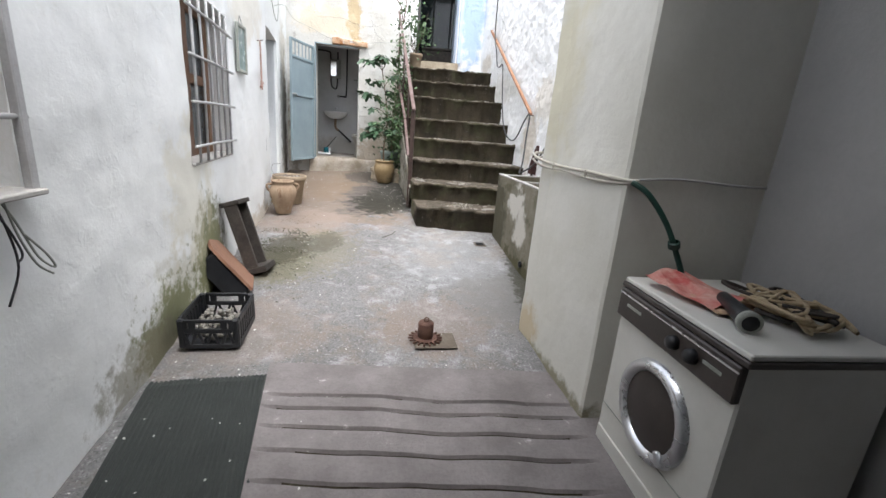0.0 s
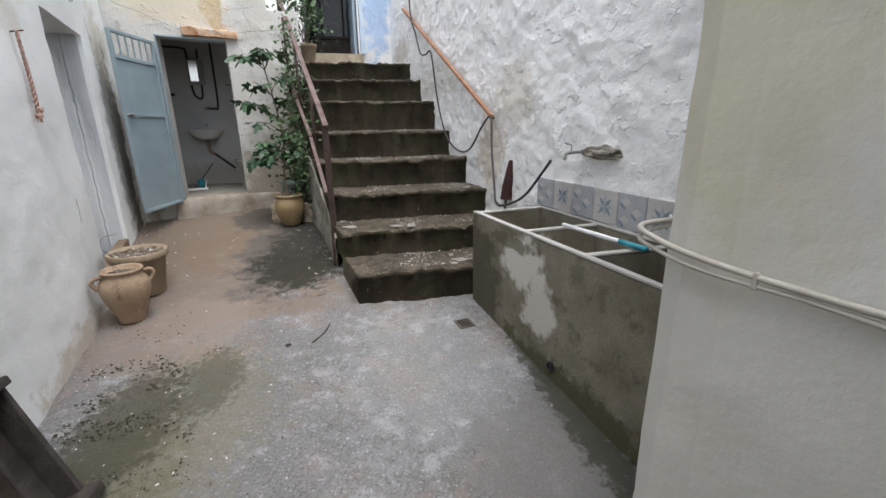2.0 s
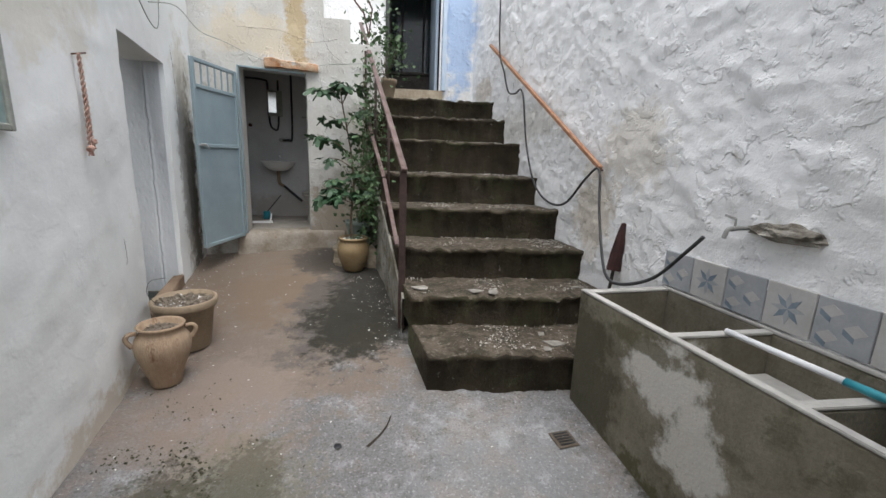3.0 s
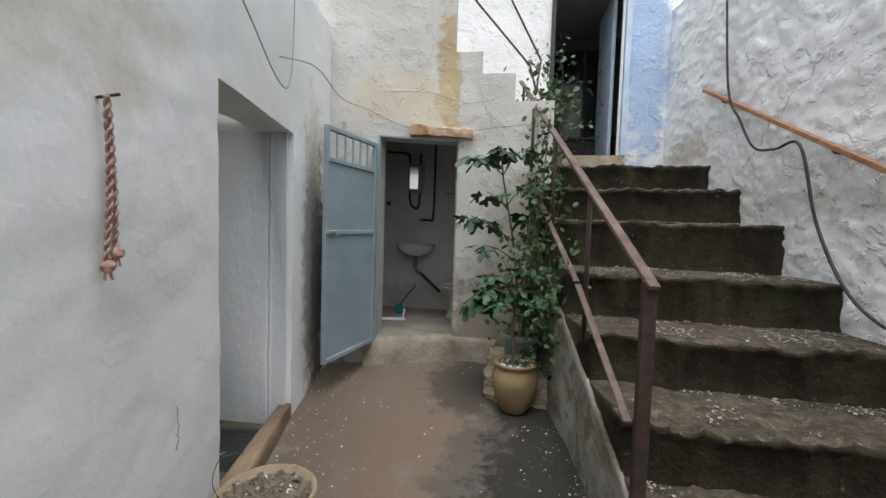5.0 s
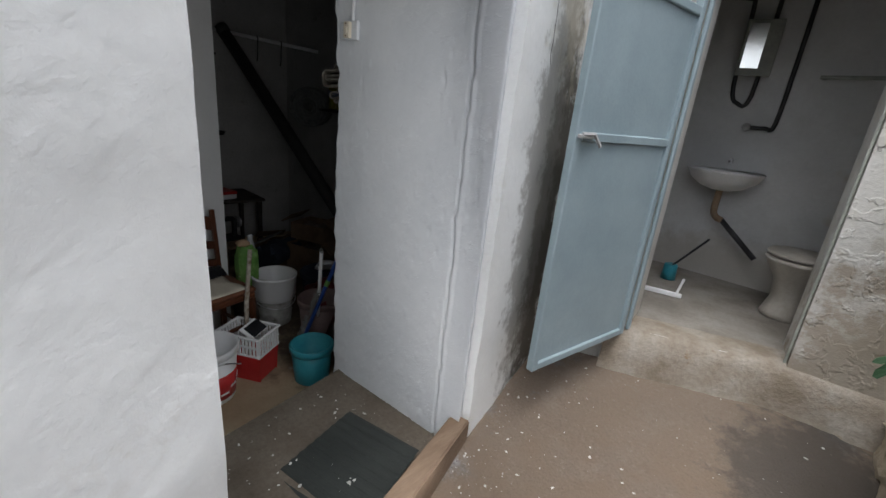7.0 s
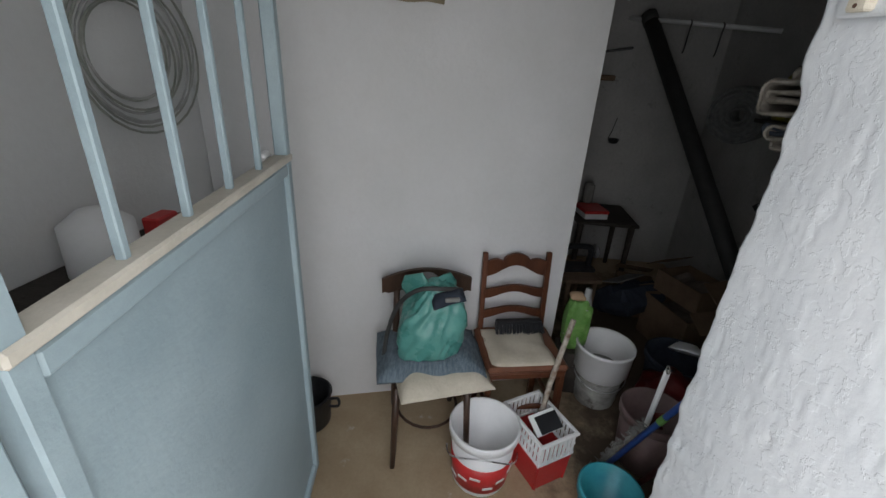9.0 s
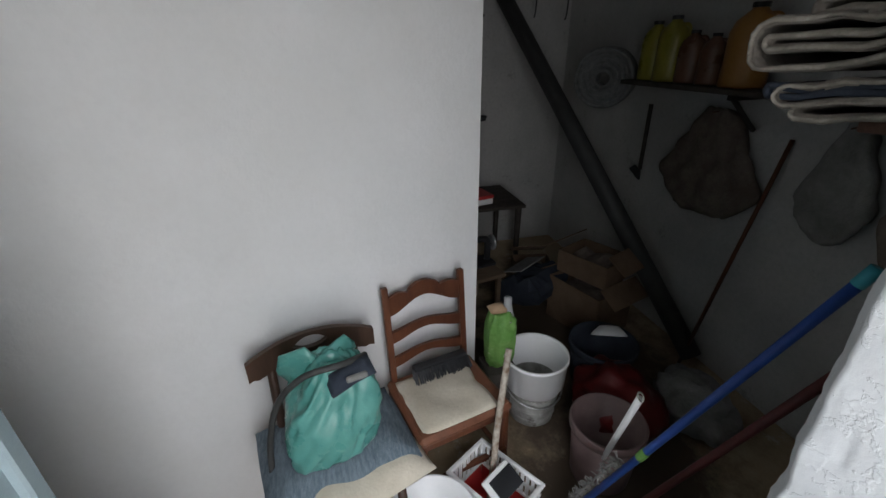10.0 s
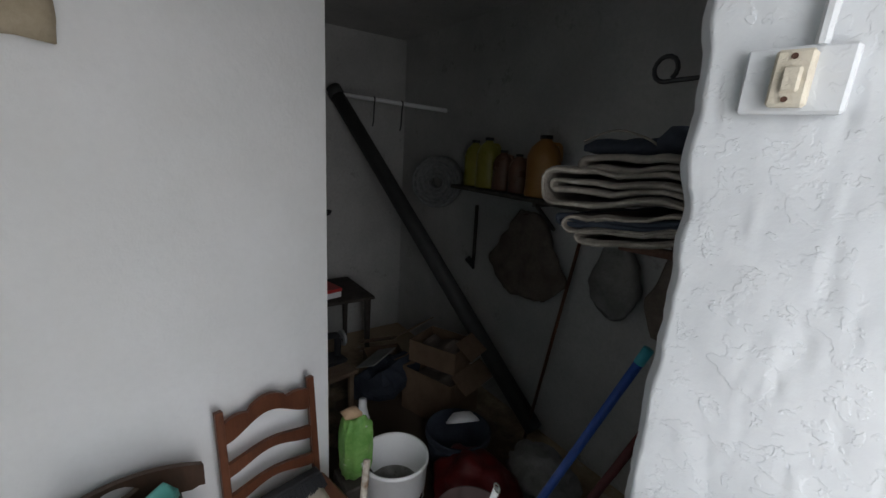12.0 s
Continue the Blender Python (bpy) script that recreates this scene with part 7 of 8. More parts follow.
def cooking_pot():
    st = thing("black_pot", "black iron pot with a wooden stave on the floor", "pot", at=pose(-4.24, 4.85, FZ + 0.001))
    part("body", lathe([(0, 0), (0.10, 0), (0.115, 0.02), (0.125, 0.2), (0.132, 0.205), (0.126, 0.21), (0.112, 0.2), (0.1, 0.03), (0, 0.02)], 32), M_BLACK, st, smooth=True)
    part("stave", B((0.03, 0.05, 0.26), 0.02, -0.14, 0.13, rx=-8, bevel=0.004), M_OLDWOOD, st)
    part("handle", tube(smooth_path([(0.0, 0.12, 0.18), (0.0, 0.17, 0.19), (0.0, 0.17, 0.14), (0, 0.12, 0.13)]), 0.008, 6), M_BLACK, st)


cooking_pot()


def blue_pole():
    g = thing("blue_pole", "long blue pole with a feather duster leaning on the jamb", "pole")
    a, b = Vector((-4.10, 6.375, 0.09)), Vector((-3.655, 6.65, 1.45))
    part("pole", tube([a, b], 0.013, 10), M_BLUEPOLE, g, smooth=True)
    part("grip", tube([b, b + (b - a).normalized() * 0.05], 0.0145, 10), M_TEAL, g, "teal end cap", smooth=True)
    part("joint", tube([a.lerp(b, 0.42), a.lerp(b, 0.45)], 0.0155, 10), M_GREENBAG, g, "green joint")
    bm = bmesh.new()
    r = random.Random(3)
    for k in range(260):
        p = a.lerp(b, 0.36 * r.random()) + Vector((-0.03, -0.005, 0.015))
        d = Vector((r.gauss(0, 1), r.gauss(0, 1), r.gauss(0, 1))).normalized() * 0.03
        bar(p, p + d, 0.003, 0.003, bm, 0)
    ob = part("duster", bm, M_GREYSACK, g, "grey bristle duster")
    ob["kind"] = "stuff"
    q = thing("red_pole", "dark red broom handle leaning on the jamb", "pole")
    part("pole", tube([(-4.02, 6.50, 0.08), (-3.58, 6.68, 1.36)], 0.013, 8), surf("dark_red_paint", (0.06, 0.012, 0.012), (0.10, 0.018, 0.018), 9, 0.5, 0.1, 60), q, smooth=True)
    w = thing("long_stave", "thin reddish stave leaning against the back wall", "stave")
    part("stave", tube([(-4.83, 7.60, FZ), (-4.68, 7.72, 1.50)], 0.011, 8), M_REDWOOD, w, smooth=True)


blue_pole()


def heap():
    st = thing("red_bag_heap", "dark red bag slumped on the store floor", "bag", at=pose(-4.55, 6.92, FZ))
    bm = bmesh.new()
    bmesh.ops.create_icosphere(bm, subdivisions=4, radius=1)
    for v in bm.verts:
        c = v.co.copy()
        k = 1 + 0.25 * noise.noise(c * 2.2) + 0.1 * noise.noise(c * 6)
        v.co = Vector((c.x * 0.26 * k, c.y * 0.20 * k, max(0.0, c.z * 0.17 * k + 0.14)))
    part("body", bm, surf("dark_red_plastic", (0.08, 0.006, 0.007), (0.14, 0.011, 0.011), 5, 0.4, 0.3, 30), st, smooth=True)
    st2 = thing("grey_bag_heap", "crumpled grey plastic bag on the store floor", "bag", at=pose(-4.42, 7.30, FZ))
    bm = bmesh.new()
    bmesh.ops.create_icosphere(bm, subdivisions=4, radius=1)
    for v in bm.verts:
        c = v.co.copy()
        k = 1 + 0.25 * noise.noise(c * 2.6) + 0.12 * noise.noise(c * 7)
        v.co = Vector((c.x * 0.22 * k, c.y * 0.16 * k, max(0.0, c.z * 0.15 * k + 0.13)))
    part("body", bm, M_GREYSACK, st2, smooth=True)
    w = thing("white_colander", "white pierced plastic colander on the blue tub", "colander", at=pose(-4.86, 7.06, FZ + 0.30, -22, -28, 20) @ Matrix.Scale(0.80, 4))
    part("bowl", lathe([(0, 0.07), (0.06, 0.065), (0.10, 0.03), (0.125, 0.0), (0.13, 0.003), (0.105, 0.036), (0.065, 0.073), (0, 0.078)], 28), M_PLASTIC, w, smooth=True)
    for k in range(12):
        part("hole", lathe([(0, 0.0), (0.008, 0.0), (0.007, 0.002), (0, 0.002)], 8), M_BLACK, w).matrix_basis = pose(0.03 * (k % 4) - 0.045, 0.03 * (k // 4) - 0.03, 0.078)


heap()


def carton(name, x, y, z, w, d, h, rz, seed):
    st = thing(name, "dusty open cardboard box on the store floor", "box", at=pose(x, y, z, 0, 0, rz), group="cardboard boxes")
    t = 0.006
    part("bottom", B((w, d, t), 0, 0, t / 2 + 0.001), M_BOXCARD, st)
    for s in (-1, 1):
        part("side", B((t, d, h), s * w / 2, 0, h / 2), M_BOXCARD, st)
        part("end", B((w - t, t, h), 0, s * d / 2, h / 2), M_BOXCARD, st)
        part("flap", B((0.16, d, t), s * (w / 2 + 0.06), 0, h + 0.03, ry=s * 35), M_BOXCARD, st)
    part("filling", soft_slab(w - 0.04, d - 0.04, h * 0.8, seed, 0, 0.04, 0.05), M_SACK, st)


carton("cardboard_box", -5.42, 7.28, FZ, 0.44, 0.36, 0.34, 18, 3)
carton("cardboard_box", -5.42, 7.28, FZ + 0.40, 0.38, 0.30, 0.16, 24, 6)
carton("cardboard_box", -5.95, 7.1, FZ, 0.4, 0.3, 0.22, -12, 9)
st = thing("paper_pile", "pale sheet of card on dark scraps", "card", at=pose(-5.72, 6.95, FZ + 0.24, 10, -25, 20))
part("card", B((0.2, 0.26, 0.008), 0, 0, 0.12), M_GREYSACK, st)
part("scrap_cloth", soft_slab(0.4, 0.4, 0.2, 12, 0.02, 0.04, 0.05, pose(0, 0, -0.14, 0, 0, 0)), M_NAVY, st)


def diagonal_pipe():
    st = thing("stove_pipe", "long dark grey pipe leaning across the store corner", "pipe")
    a, b = Vector((-6.86, 6.99, 2.42)), Vector((-4.80, 7.65, 0.13))
    part("tube", tube([a, a.lerp(b, 0.5), b], 0.062, 18), M_DKPIPE, st, smooth=True)
    part("collar", tube([a.lerp(b, 0.0), a.lerp(b, 0.03)], 0.067, 18), M_DKPIPE, st, smooth=True)
    r = thing("hanging_rod", "white rod across the corner with wire hooks", "rod")
    p, q = Vector((-6.93, 6.85, 2.40)), Vector((-6.20, 7.74, 2.285))
    part("rod", tube([p, q], 0.018, 10), M_PLASTIC, r, smooth=True)
    for t in (0.45, 0.66):
        c = p.lerp(q, t)
        part("hook", tube(smooth_path([c + Vector((0, 0, 0.02)), c + Vector((0.025, 0, 0)), c + Vector((0.01, 0, -0.06)), c + Vector((0, 0, -0.18)), c + Vector((-0.02, 0, -0.22))]), 0.006, 6), M_BLACK, r)


diagonal_pipe()


def jug(name, label, x, r, h, material, y=7.60, z=1.717):
    st = thing(name, label, "jug", at=pose(x, y, z, 0, 0, 30))
    part("body", lathe([(0, 0), (r * 0.95, 0), (r, 0.012), (r * 0.97, h * 0.3), (r, h * 0.66), (r * 0.82, h * 0.80), (r * 0.34, h * 0.92), (r * 0.3, h * 0.96), (0, h * 0.96)], 20, 0.8), material, st, smooth=True)
    part("cap", lathe([(0, h * 0.94), (r * 0.36, h * 0.94), (r * 0.36, h), (0, h)], 14), M_BLACK, st)
    part("handle", tube(smooth_path([(r * 0.3, 0, h * 0.86), (r * 0.85, 0, h * 0.84), (r * 0.95, 0, h * 0.6)]), 0.011, 6), material, st, smooth=True)


sh = thing("store_shelf", "narrow dark wooden shelf along the back wall", "shelf", kind="structure")
part("board", B((1.74, 0.26, 0.025), -4.86, 7.615, 1.702, bevel=0.003), M_OLDWOOD, sh)
for x in (-4.9, -4.1):
    part("bracket", B((0.025, 0.22, 0.025), x, 7.63, 1.675, rx=0), M_OLDWOOD, sh)
    part("bracket", bar((x, 7.73, 1.505), (x, 7.55, 1.665), 0.02, 0.02), M_OLDWOOD, sh)
jug("oil_jug", "yellow plastic oil jug on the shelf", -5.60, 0.080, 0.33, M_YELLOW)
jug("oil_jug", "yellow plastic oil jug on the shelf", -5.45, 0.085, 0.35, M_YELLOW)
jug("brown_bottle", "brown glass jar on the shelf", -5.29, 0.07, 0.27, M_BROWNJAR)
jug("brown_bottle", "brown glass jar on the shelf", -5.14, 0.065, 0.25, M_BROWNJAR)
jug("orange_jug", "orange plastic jug on the shelf", -4.93, 0.105, 0.37, M_ORANGE)
rl = thing("mesh_roll", "roll of galvanised wire mesh hung on the wall", "roll", at=pose(-5.96, 7.53, 1.715, 90, 0, 48))
part("roll", lathe([(0.06, -0.13), (0.19, -0.13), (0.20, -0.1), (0.20, 0.1), (0.19, 0.13), (0.06, 0.13), (0.06, -0.13)], 36), M_MESHROLL, rl, smooth=True)
for r in (0.05, 0.085, 0.12, 0.155, 0.185):
    part("turn", tube([(r * math.cos(a), r * math.sin(a), 0.138) for a in np.linspace(0, 6.28, 30)], 0.010, 6), M_MESHROLL, rl)


M_WOOL = surf("dull_striped_wool", (0.13, 0.115, 0.10), (0.24, 0.215, 0.185), 9, 0.95, 0.4, 90, grain=0.3)


M_WOOLPALE = surf("pale_wool_edge", (0.17, 0.152, 0.13), (0.36, 0.33, 0.285), 14, 0.95, 0.4, 90, grain=0.3)


def fold(x0, x1, z0, z1, depth, t, rise, seed, turns=1):
    """A rug folded back on itself: its section runs from x1 to the fold at x0 and back, and again inside that for each turn."""
    P = []
    for k in range(turns):
        a, b, m = z0 + k * 2.2 * t, z1 - k * 2.2 * t, x0 + k * 2.0 * t
        c, r = (a + b) / 2, (b - a) / 2
        run = [(x1, b)] + [(m + r + (x1 - m - r) * (1 - q / 8), b) for q in range(1, 8)]
        run += [(m + r - r * math.sin(w), c + r * math.cos(w)) for w in np.linspace(0, math.pi, 9)]
        run += [(m + r + (x1 - m - r) * q / 8, a) for q in range(1, 9)]
        P += run if k % 2 == 0 else run[::-1]
    zc = (z0 + z1) / 2
    P = [(x, zc + (z - zc) * (1 - 0.45 * (x - x0) / (x1 - x0)) + rise * ((x - x0) / (x1 - x0)) ** 1.6 + 0.018 * noise.noise(Vector((x * 9, z * 9, seed))) + 0.005 * noise.noise(Vector((x * 24, z * 40, seed)))) for x, z in P]
    bm, rows = bmesh.new(), []
    ny = 14
    for i, (x, z) in enumerate(P):
        p, q = P[max(i - 1, 0)], P[min(i + 1, len(P) - 1)]
        n = Vector((-(q[1] - p[1]), q[0] - p[0]))
        n = n.normalized() * t / 2 if n.length > 1e-6 else Vector((0, t / 2))
        row = []
        for side in (1, -1):
            for j in range(ny + 1):
                w = 0.006 * noise.noise(Vector((x * 9, j * 0.6, seed + side)))
                row.append(bm.verts.new((x + side * n.x, depth * j / ny + 0.010 * noise.noise(Vector((x * 12, seed, z * 20))) * (j == 0), z + side * n.y + w)))
        rows.append(row)
    m = ny + 1
    for a, b in zip(rows, rows[1:]):
        for j in range(ny):
            bm.faces.new((a[j], b[j], b[j + 1], a[j + 1]))
            bm.faces.new((a[m + j], a[m + j + 1], b[m + j + 1], b[m + j]))
        bm.faces.new((a[0], a[m], b[m], b[0]))
        bm.faces.new((a[ny], b[ny], b[m + ny], a[m + ny]))
    bmesh.ops.recalc_face_normals(bm, faces=bm.faces)
    edge = [Vector((x, -0.004 + 0.010 * noise.noise(Vector((x * 12, seed, z * 20))), z)) for x, z in P]
    return bm, edge


def rugs():
    st = thing("folded_rugs", "stack of folded dull wool rugs on a wall rack", "rugs", at=pose(-3.85, 6.42, 1.79, 0, 0, 0) @ Matrix.Diagonal((1, 1, 0.90, 1)))
    spec = [(0.12, 0.46, 0.000, 0.030, 0.46, 0.013, 0.075, M_WOOL, M_WOOLPALE, 1), (0.06, 0.46, 0.034, 0.050, 0.46, 0.012, 0.06, M_NAVY, None, 1),
            (0.08, 0.46, 0.020, 0.060, 0.40, 0.011, 0.07, M_WOOL, M_WOOLPALE, 1), (0.0, 0.46, 0.088, 0.172, 0.46, 0.014, 0.03, M_WOOL, M_WOOLPALE, 2), (0.10, 0.46, 0.182, 0.208, 0.42, 0.014, 0.02, M_WOOL, None, 1)]
    for k, (x0, x1, z0, z1, d, t, rise, mat, rim, turns) in enumerate(spec):
        bm, edge = fold(x0, x1, z0, z1, d, t, rise, 3.0 + k, turns)
        rug = part("rug", bm, mat, st, smooth=True)
        if rim:
            part("fold_edge", tube(edge, t * 0.36, 7), rim, rug, "pale bound edge", smooth=True)
    t = thing("dark_bundle", "dark blue cloth bundles piled on the rugs", "cloth", at=pose(-3.66, 6.66, 1.985, 0, 0, 0))
    part("cloth", soft_slab(0.30, 0.26, 0.045, 4, 0.01, 0.02, 0.02, pose(-0.02, 0.0, 0.0)), M_NAVY, t, smooth=True)
    part("cloth", soft_slab(0.16, 0.20, 0.05, 9, 0.01, 0.02, 0.02, pose(0.10, -0.06, 0.012, 0, -6, 10)), M_NAVY, t, smooth=True)
    part("strap", tube(smooth_path([(-0.17, -0.13, 0.03), (-0.08, -0.14, 0.055), (0.0, -0.14, 0.04), (0.05, -0.14, 0.01)]), 0.003, 6), M_WOOLPALE, t, "pale cord", smooth=True)
    r = thing("wall_rack", "iron wall rack holding the folded rugs", "rack")
    for y in (6.55, 6.85):
        part("arm", bar((-3.42, y, 1.785), (-3.70, y, 1.772), 0.02, 0.02), M_RUST, r)
    c = thing("curled_hook", "black wrought-iron bar with a curled end", "hook")
    pts = [(-3.42, 6.66, 2.17), (-3.70, 6.69, 2.17)] + [(-3.745 - 0.03 * math.sin(a), 6.70, 2.20 - 0.03 * math.cos(a)) for a in np.linspace(0, 5.6, 14)]
    part("bar", tube(pts, 0.006, 7), M_BLACK, c, smooth=True)


rugs()


def hung(name, label, cat, x, z, w, h, material, seed, y=7.66):
    bm = soft_slab(h, w, 0.09, seed, 0.02, 0.03, 0.035)
    for v in bm.verts:
        k = min(1, max(0, v.co.x / h + 0.5))
        v.co.y *= (0.25 + 0.85 * min(1, k * 1.5)) * (1 - 0.45 * max(0, k - 0.75) ** 1.2 * 4 ** 1.2 * abs(v.co.y) / w * 2) + 0.12 * noise.noise(Vector((v.co.x * 7, seed, 0)))
        v.co.x -= 0.25 * h * (abs(v.co.y) / w * 2) ** 2 * max(0, k - 0.5)
        v.co.z += 0.03 * noise.noise(Vector((v.co.x * 11, v.co.y * 11, seed)))
    st = thing(name, label, cat, at=pose(x, y, z, 0, 90, 90))
    part("cloth", bm, material, st, smooth=True)
    part("nail", tube([(-h / 2 + 0.02, 0, -0.03), (-h / 2 + 0.01, 0, 0.06)], 0.004, 6), M_RUST, st, "rusty nail")


hung("hanging_sack", "brown sack hanging from a nail on the wall", "sack", -5.08, 1.30, 0.66, 0.60, M_SACK, 2)
hung("hanging_sack", "grey plastic sack hanging on the wall", "sack", -4.40, 1.36, 0.30, 0.52, surf("dull_plastic_sheet", (0.16, 0.16, 0.155), (0.26, 0.26, 0.25), 8, 0.7, 0.5, 50, grain=0.2), 6)
hung("hanging_bag", "dark bag hanging on the wall", "bag", -4.05, 1.35, 0.3, 0.55, M_SACK, 9)


def hoe():
    st = thing("hand_hoe", "short-handled hoe hung on the wall", "hoe", at=pose(-5.64, 7.69, 1.08))
    part("handle", tube([(0, 0, 0.04), (-0.005, 0, 0.48)], 0.014, 8), M_OLDWOOD, st)
    part("blade", B((0.13, 0.02, 0.06), -0.035, 0, 0.02, ry=25, bevel=0.004, taper=0.6), M_BLACK, st)


hoe()


def far_table():
    st = thing("work_table", "small dark table with turned legs by the far wall", "table", at=pose(-6.58, 6.86, FZ))
    part("top", B((0.62, 0.56, 0.03), 0, 0, 0.62, bevel=0.006), M_OLDWOOD, st)
    for x in (-0.26, 0.26):
        for y in (-0.23, 0.23):
            part("leg", leg(None, (x, y, 0.61), (x, y, 0.0), 0.03, 0.02), M_OLDWOOD, st, smooth=True)
    b = thing("red_box", "red and white box on the table", "box", at=pose(-6.48, 6.74, FZ + 0.636, 0, 0, 12))
    part("box", B((0.26, 0.22, 0.05), 0, 0, 0.025, bevel=0.004), M_PLASTIC, b)
    part("lid", B((0.27, 0.23, 0.03), 0, 0, 0.066, bevel=0.004), M_REDPL, b)
    p = thing("paper_packet", "grey paper packet on the table", "packet", at=pose(-6.62, 6.72, FZ + 0.636))
    part("body", B((0.1, 0.09, 0.2), 0, 0, 0.18, bevel=0.02), M_GREYSACK, p)
    part("base", B((0.12, 0.11, 0.08), 0, 0, 0.04, bevel=0.006), M_SACK, p)
    s = thing("low_stool", "low wooden stool before the table", "stool", at=pose(-5.78, 6.52, FZ, 0, 0, 12))
    part("top", B((0.4, 0.3, 0.03), 0, 0, 0.36, bevel=0.005), M_PLANK, s)
    for x in (-0.16, 0.16):
        for y in (-0.11, 0.11):
            part("leg", B((0.03, 0.03, 0.35), x, y, 0.175), M_PLANK, s)
    w = thing("sewing_machine", "black hand sewing machine on the stool", "sewing machine", at=pose(-5.80, 6.52, FZ + 0.377, 0, 0, 100))
    part("base", B((0.30, 0.16, 0.03), 0, 0, 0.015, bevel=0.006), M_BLACK, w)
    part("arm", tube(smooth_path([(0.11, 0, 0.03), (0.11, 0, 0.17), (0.06, 0, 0.2), (-0.10, 0, 0.19), (-0.12, 0, 0.10)]), 0.025, 10), M_BLACK, w, smooth=True)
    part("wheel", lathe([(0, -0.01), (0.055, -0.01), (0.06, 0), (0.055, 0.01), (0, 0.01)], 24, at=pose(0.15, 0, 0.16, 0, 90, 0)), M_CHROME, w, smooth=True)


far_table()


def wall_bits():
    a = thing("peg", "brown wooden peg on the far wall", "peg")
    part("peg", B((0.03, 0.22, 0.05), -6.92, 6.72, 1.90, bevel=0.008), M_PLANK, a)
    b = thing("ladle", "small dark ladle hung on the far wall", "ladle")
    part("wire", tube([(-6.93, 6.93, 1.55), (-6.92, 6.90, 1.42), (-6.92, 6.88, 1.36)], 0.004, 5), M_BLACK, b)
    part("bowl", lathe([(0, 0), (0.04, 0.01), (0.055, 0.05), (0.05, 0.05), (0.035, 0.016), (0, 0.01)], 16, at=pose(-6.88, 6.92, 1.31)), M_BLACK, b, smooth=True)
    c = thing("iron_bracket", "dark iron bracket on the far wall", "bracket")
    part("arm", bar((-6.94, 6.70, 2.12), (-6.90, 6.93, 2.16), 0.02, 0.02), M_BLACK, c)
    d = thing("hanging_cloth", "beige cloth hanging high on the white partition", "cloth", at=pose(-4.528, 5.285, 2.16, 0, 0, 17))
    part("cloth", soft_slab(0.30, 0.34, 0.03, 5, 0.0, 0.03, 0.03, pose(0.02, 0, 0.16, 0, 90, 0)), surf("beige_canvas", (0.30, 0.25, 0.17), (0.40, 0.34, 0.25), 6, 0.95, 0.3, 70), d, smooth=True)
    e = thing("wire_coil", "coil of thin grey wire hung on the side wall", "coil", at=pose(-3.95, 4.49, 1.92, 90, 0, 0))
    for k in range(9):
        r = 0.15 + 0.012 * k
        part("turn", tube([(r * math.cos(q) * 1.1, r * math.sin(q) + 0.02 * math.sin(k * 2), -0.01 - 0.006 * k) for q in np.linspace(0, 6.28, 30)], 0.004, 5), M_IRON if k % 2 else M_GREYFRAME, e)
    f = thing("white_canister", "white plastic canister on a low cupboard", "canister", at=pose(-3.55, 4.62, 1.33))
    part("body", lathe([(0, 0), (0.09, 0), (0.095, 0.01), (0.09, 0.15), (0.04, 0.19), (0, 0.2)], 22), M_PLASTIC, f, smooth=True)
    g = thing("dark_cupboard", "dark wooden cupboard along the side wall", "cupboard", at=pose(-3.6, 4.62, FZ))
    part("body", B((0.9, 0.3, 1.24), 0, 0, 0.62, bevel=0.006), M_OLDWOOD, g)
    part("top", B((0.94, 0.32, 0.025), 0, 0, 1.2535, bevel=0.004), M_OLDWOOD, g)
    for x in (-0.22, 0.22):
        dd = part("door", B((0.42, 0.02, 1.1), x, 0.158, 0.62, bevel=0.004), M_OLDWOOD, g)
        part("knob", lathe([(0, 0.02), (0.012, 0.015), (0.01, 0), (0, 0)], 12, at=pose(x * 0.25, 0.17, 0.7, -90, 0, 0)), M_CHROME, dd)
    h = thing("red_packet", "small red packet on the cupboard", "packet", at=pose(-3.78, 4.62, 1.328))
    part("packet", B((0.1, 0.06, 0.1), 0, 0, 0.05, bevel=0.006), M_REDPL, h)
    i = thing("green_tag", "small green and black tag on the wall", "tag", at=pose(-4.36, 4.56, 1.88, 0, 0, 17))
    part("tag", B((0.012, 0.03, 0.07), 0, 0, 0, bevel=0.003), M_GREENBAG, i)
    part("clip", B((0.014, 0.03, 0.05), 0, 0, 0.062, bevel=0.003), M_BLACK, i)


wall_bits()


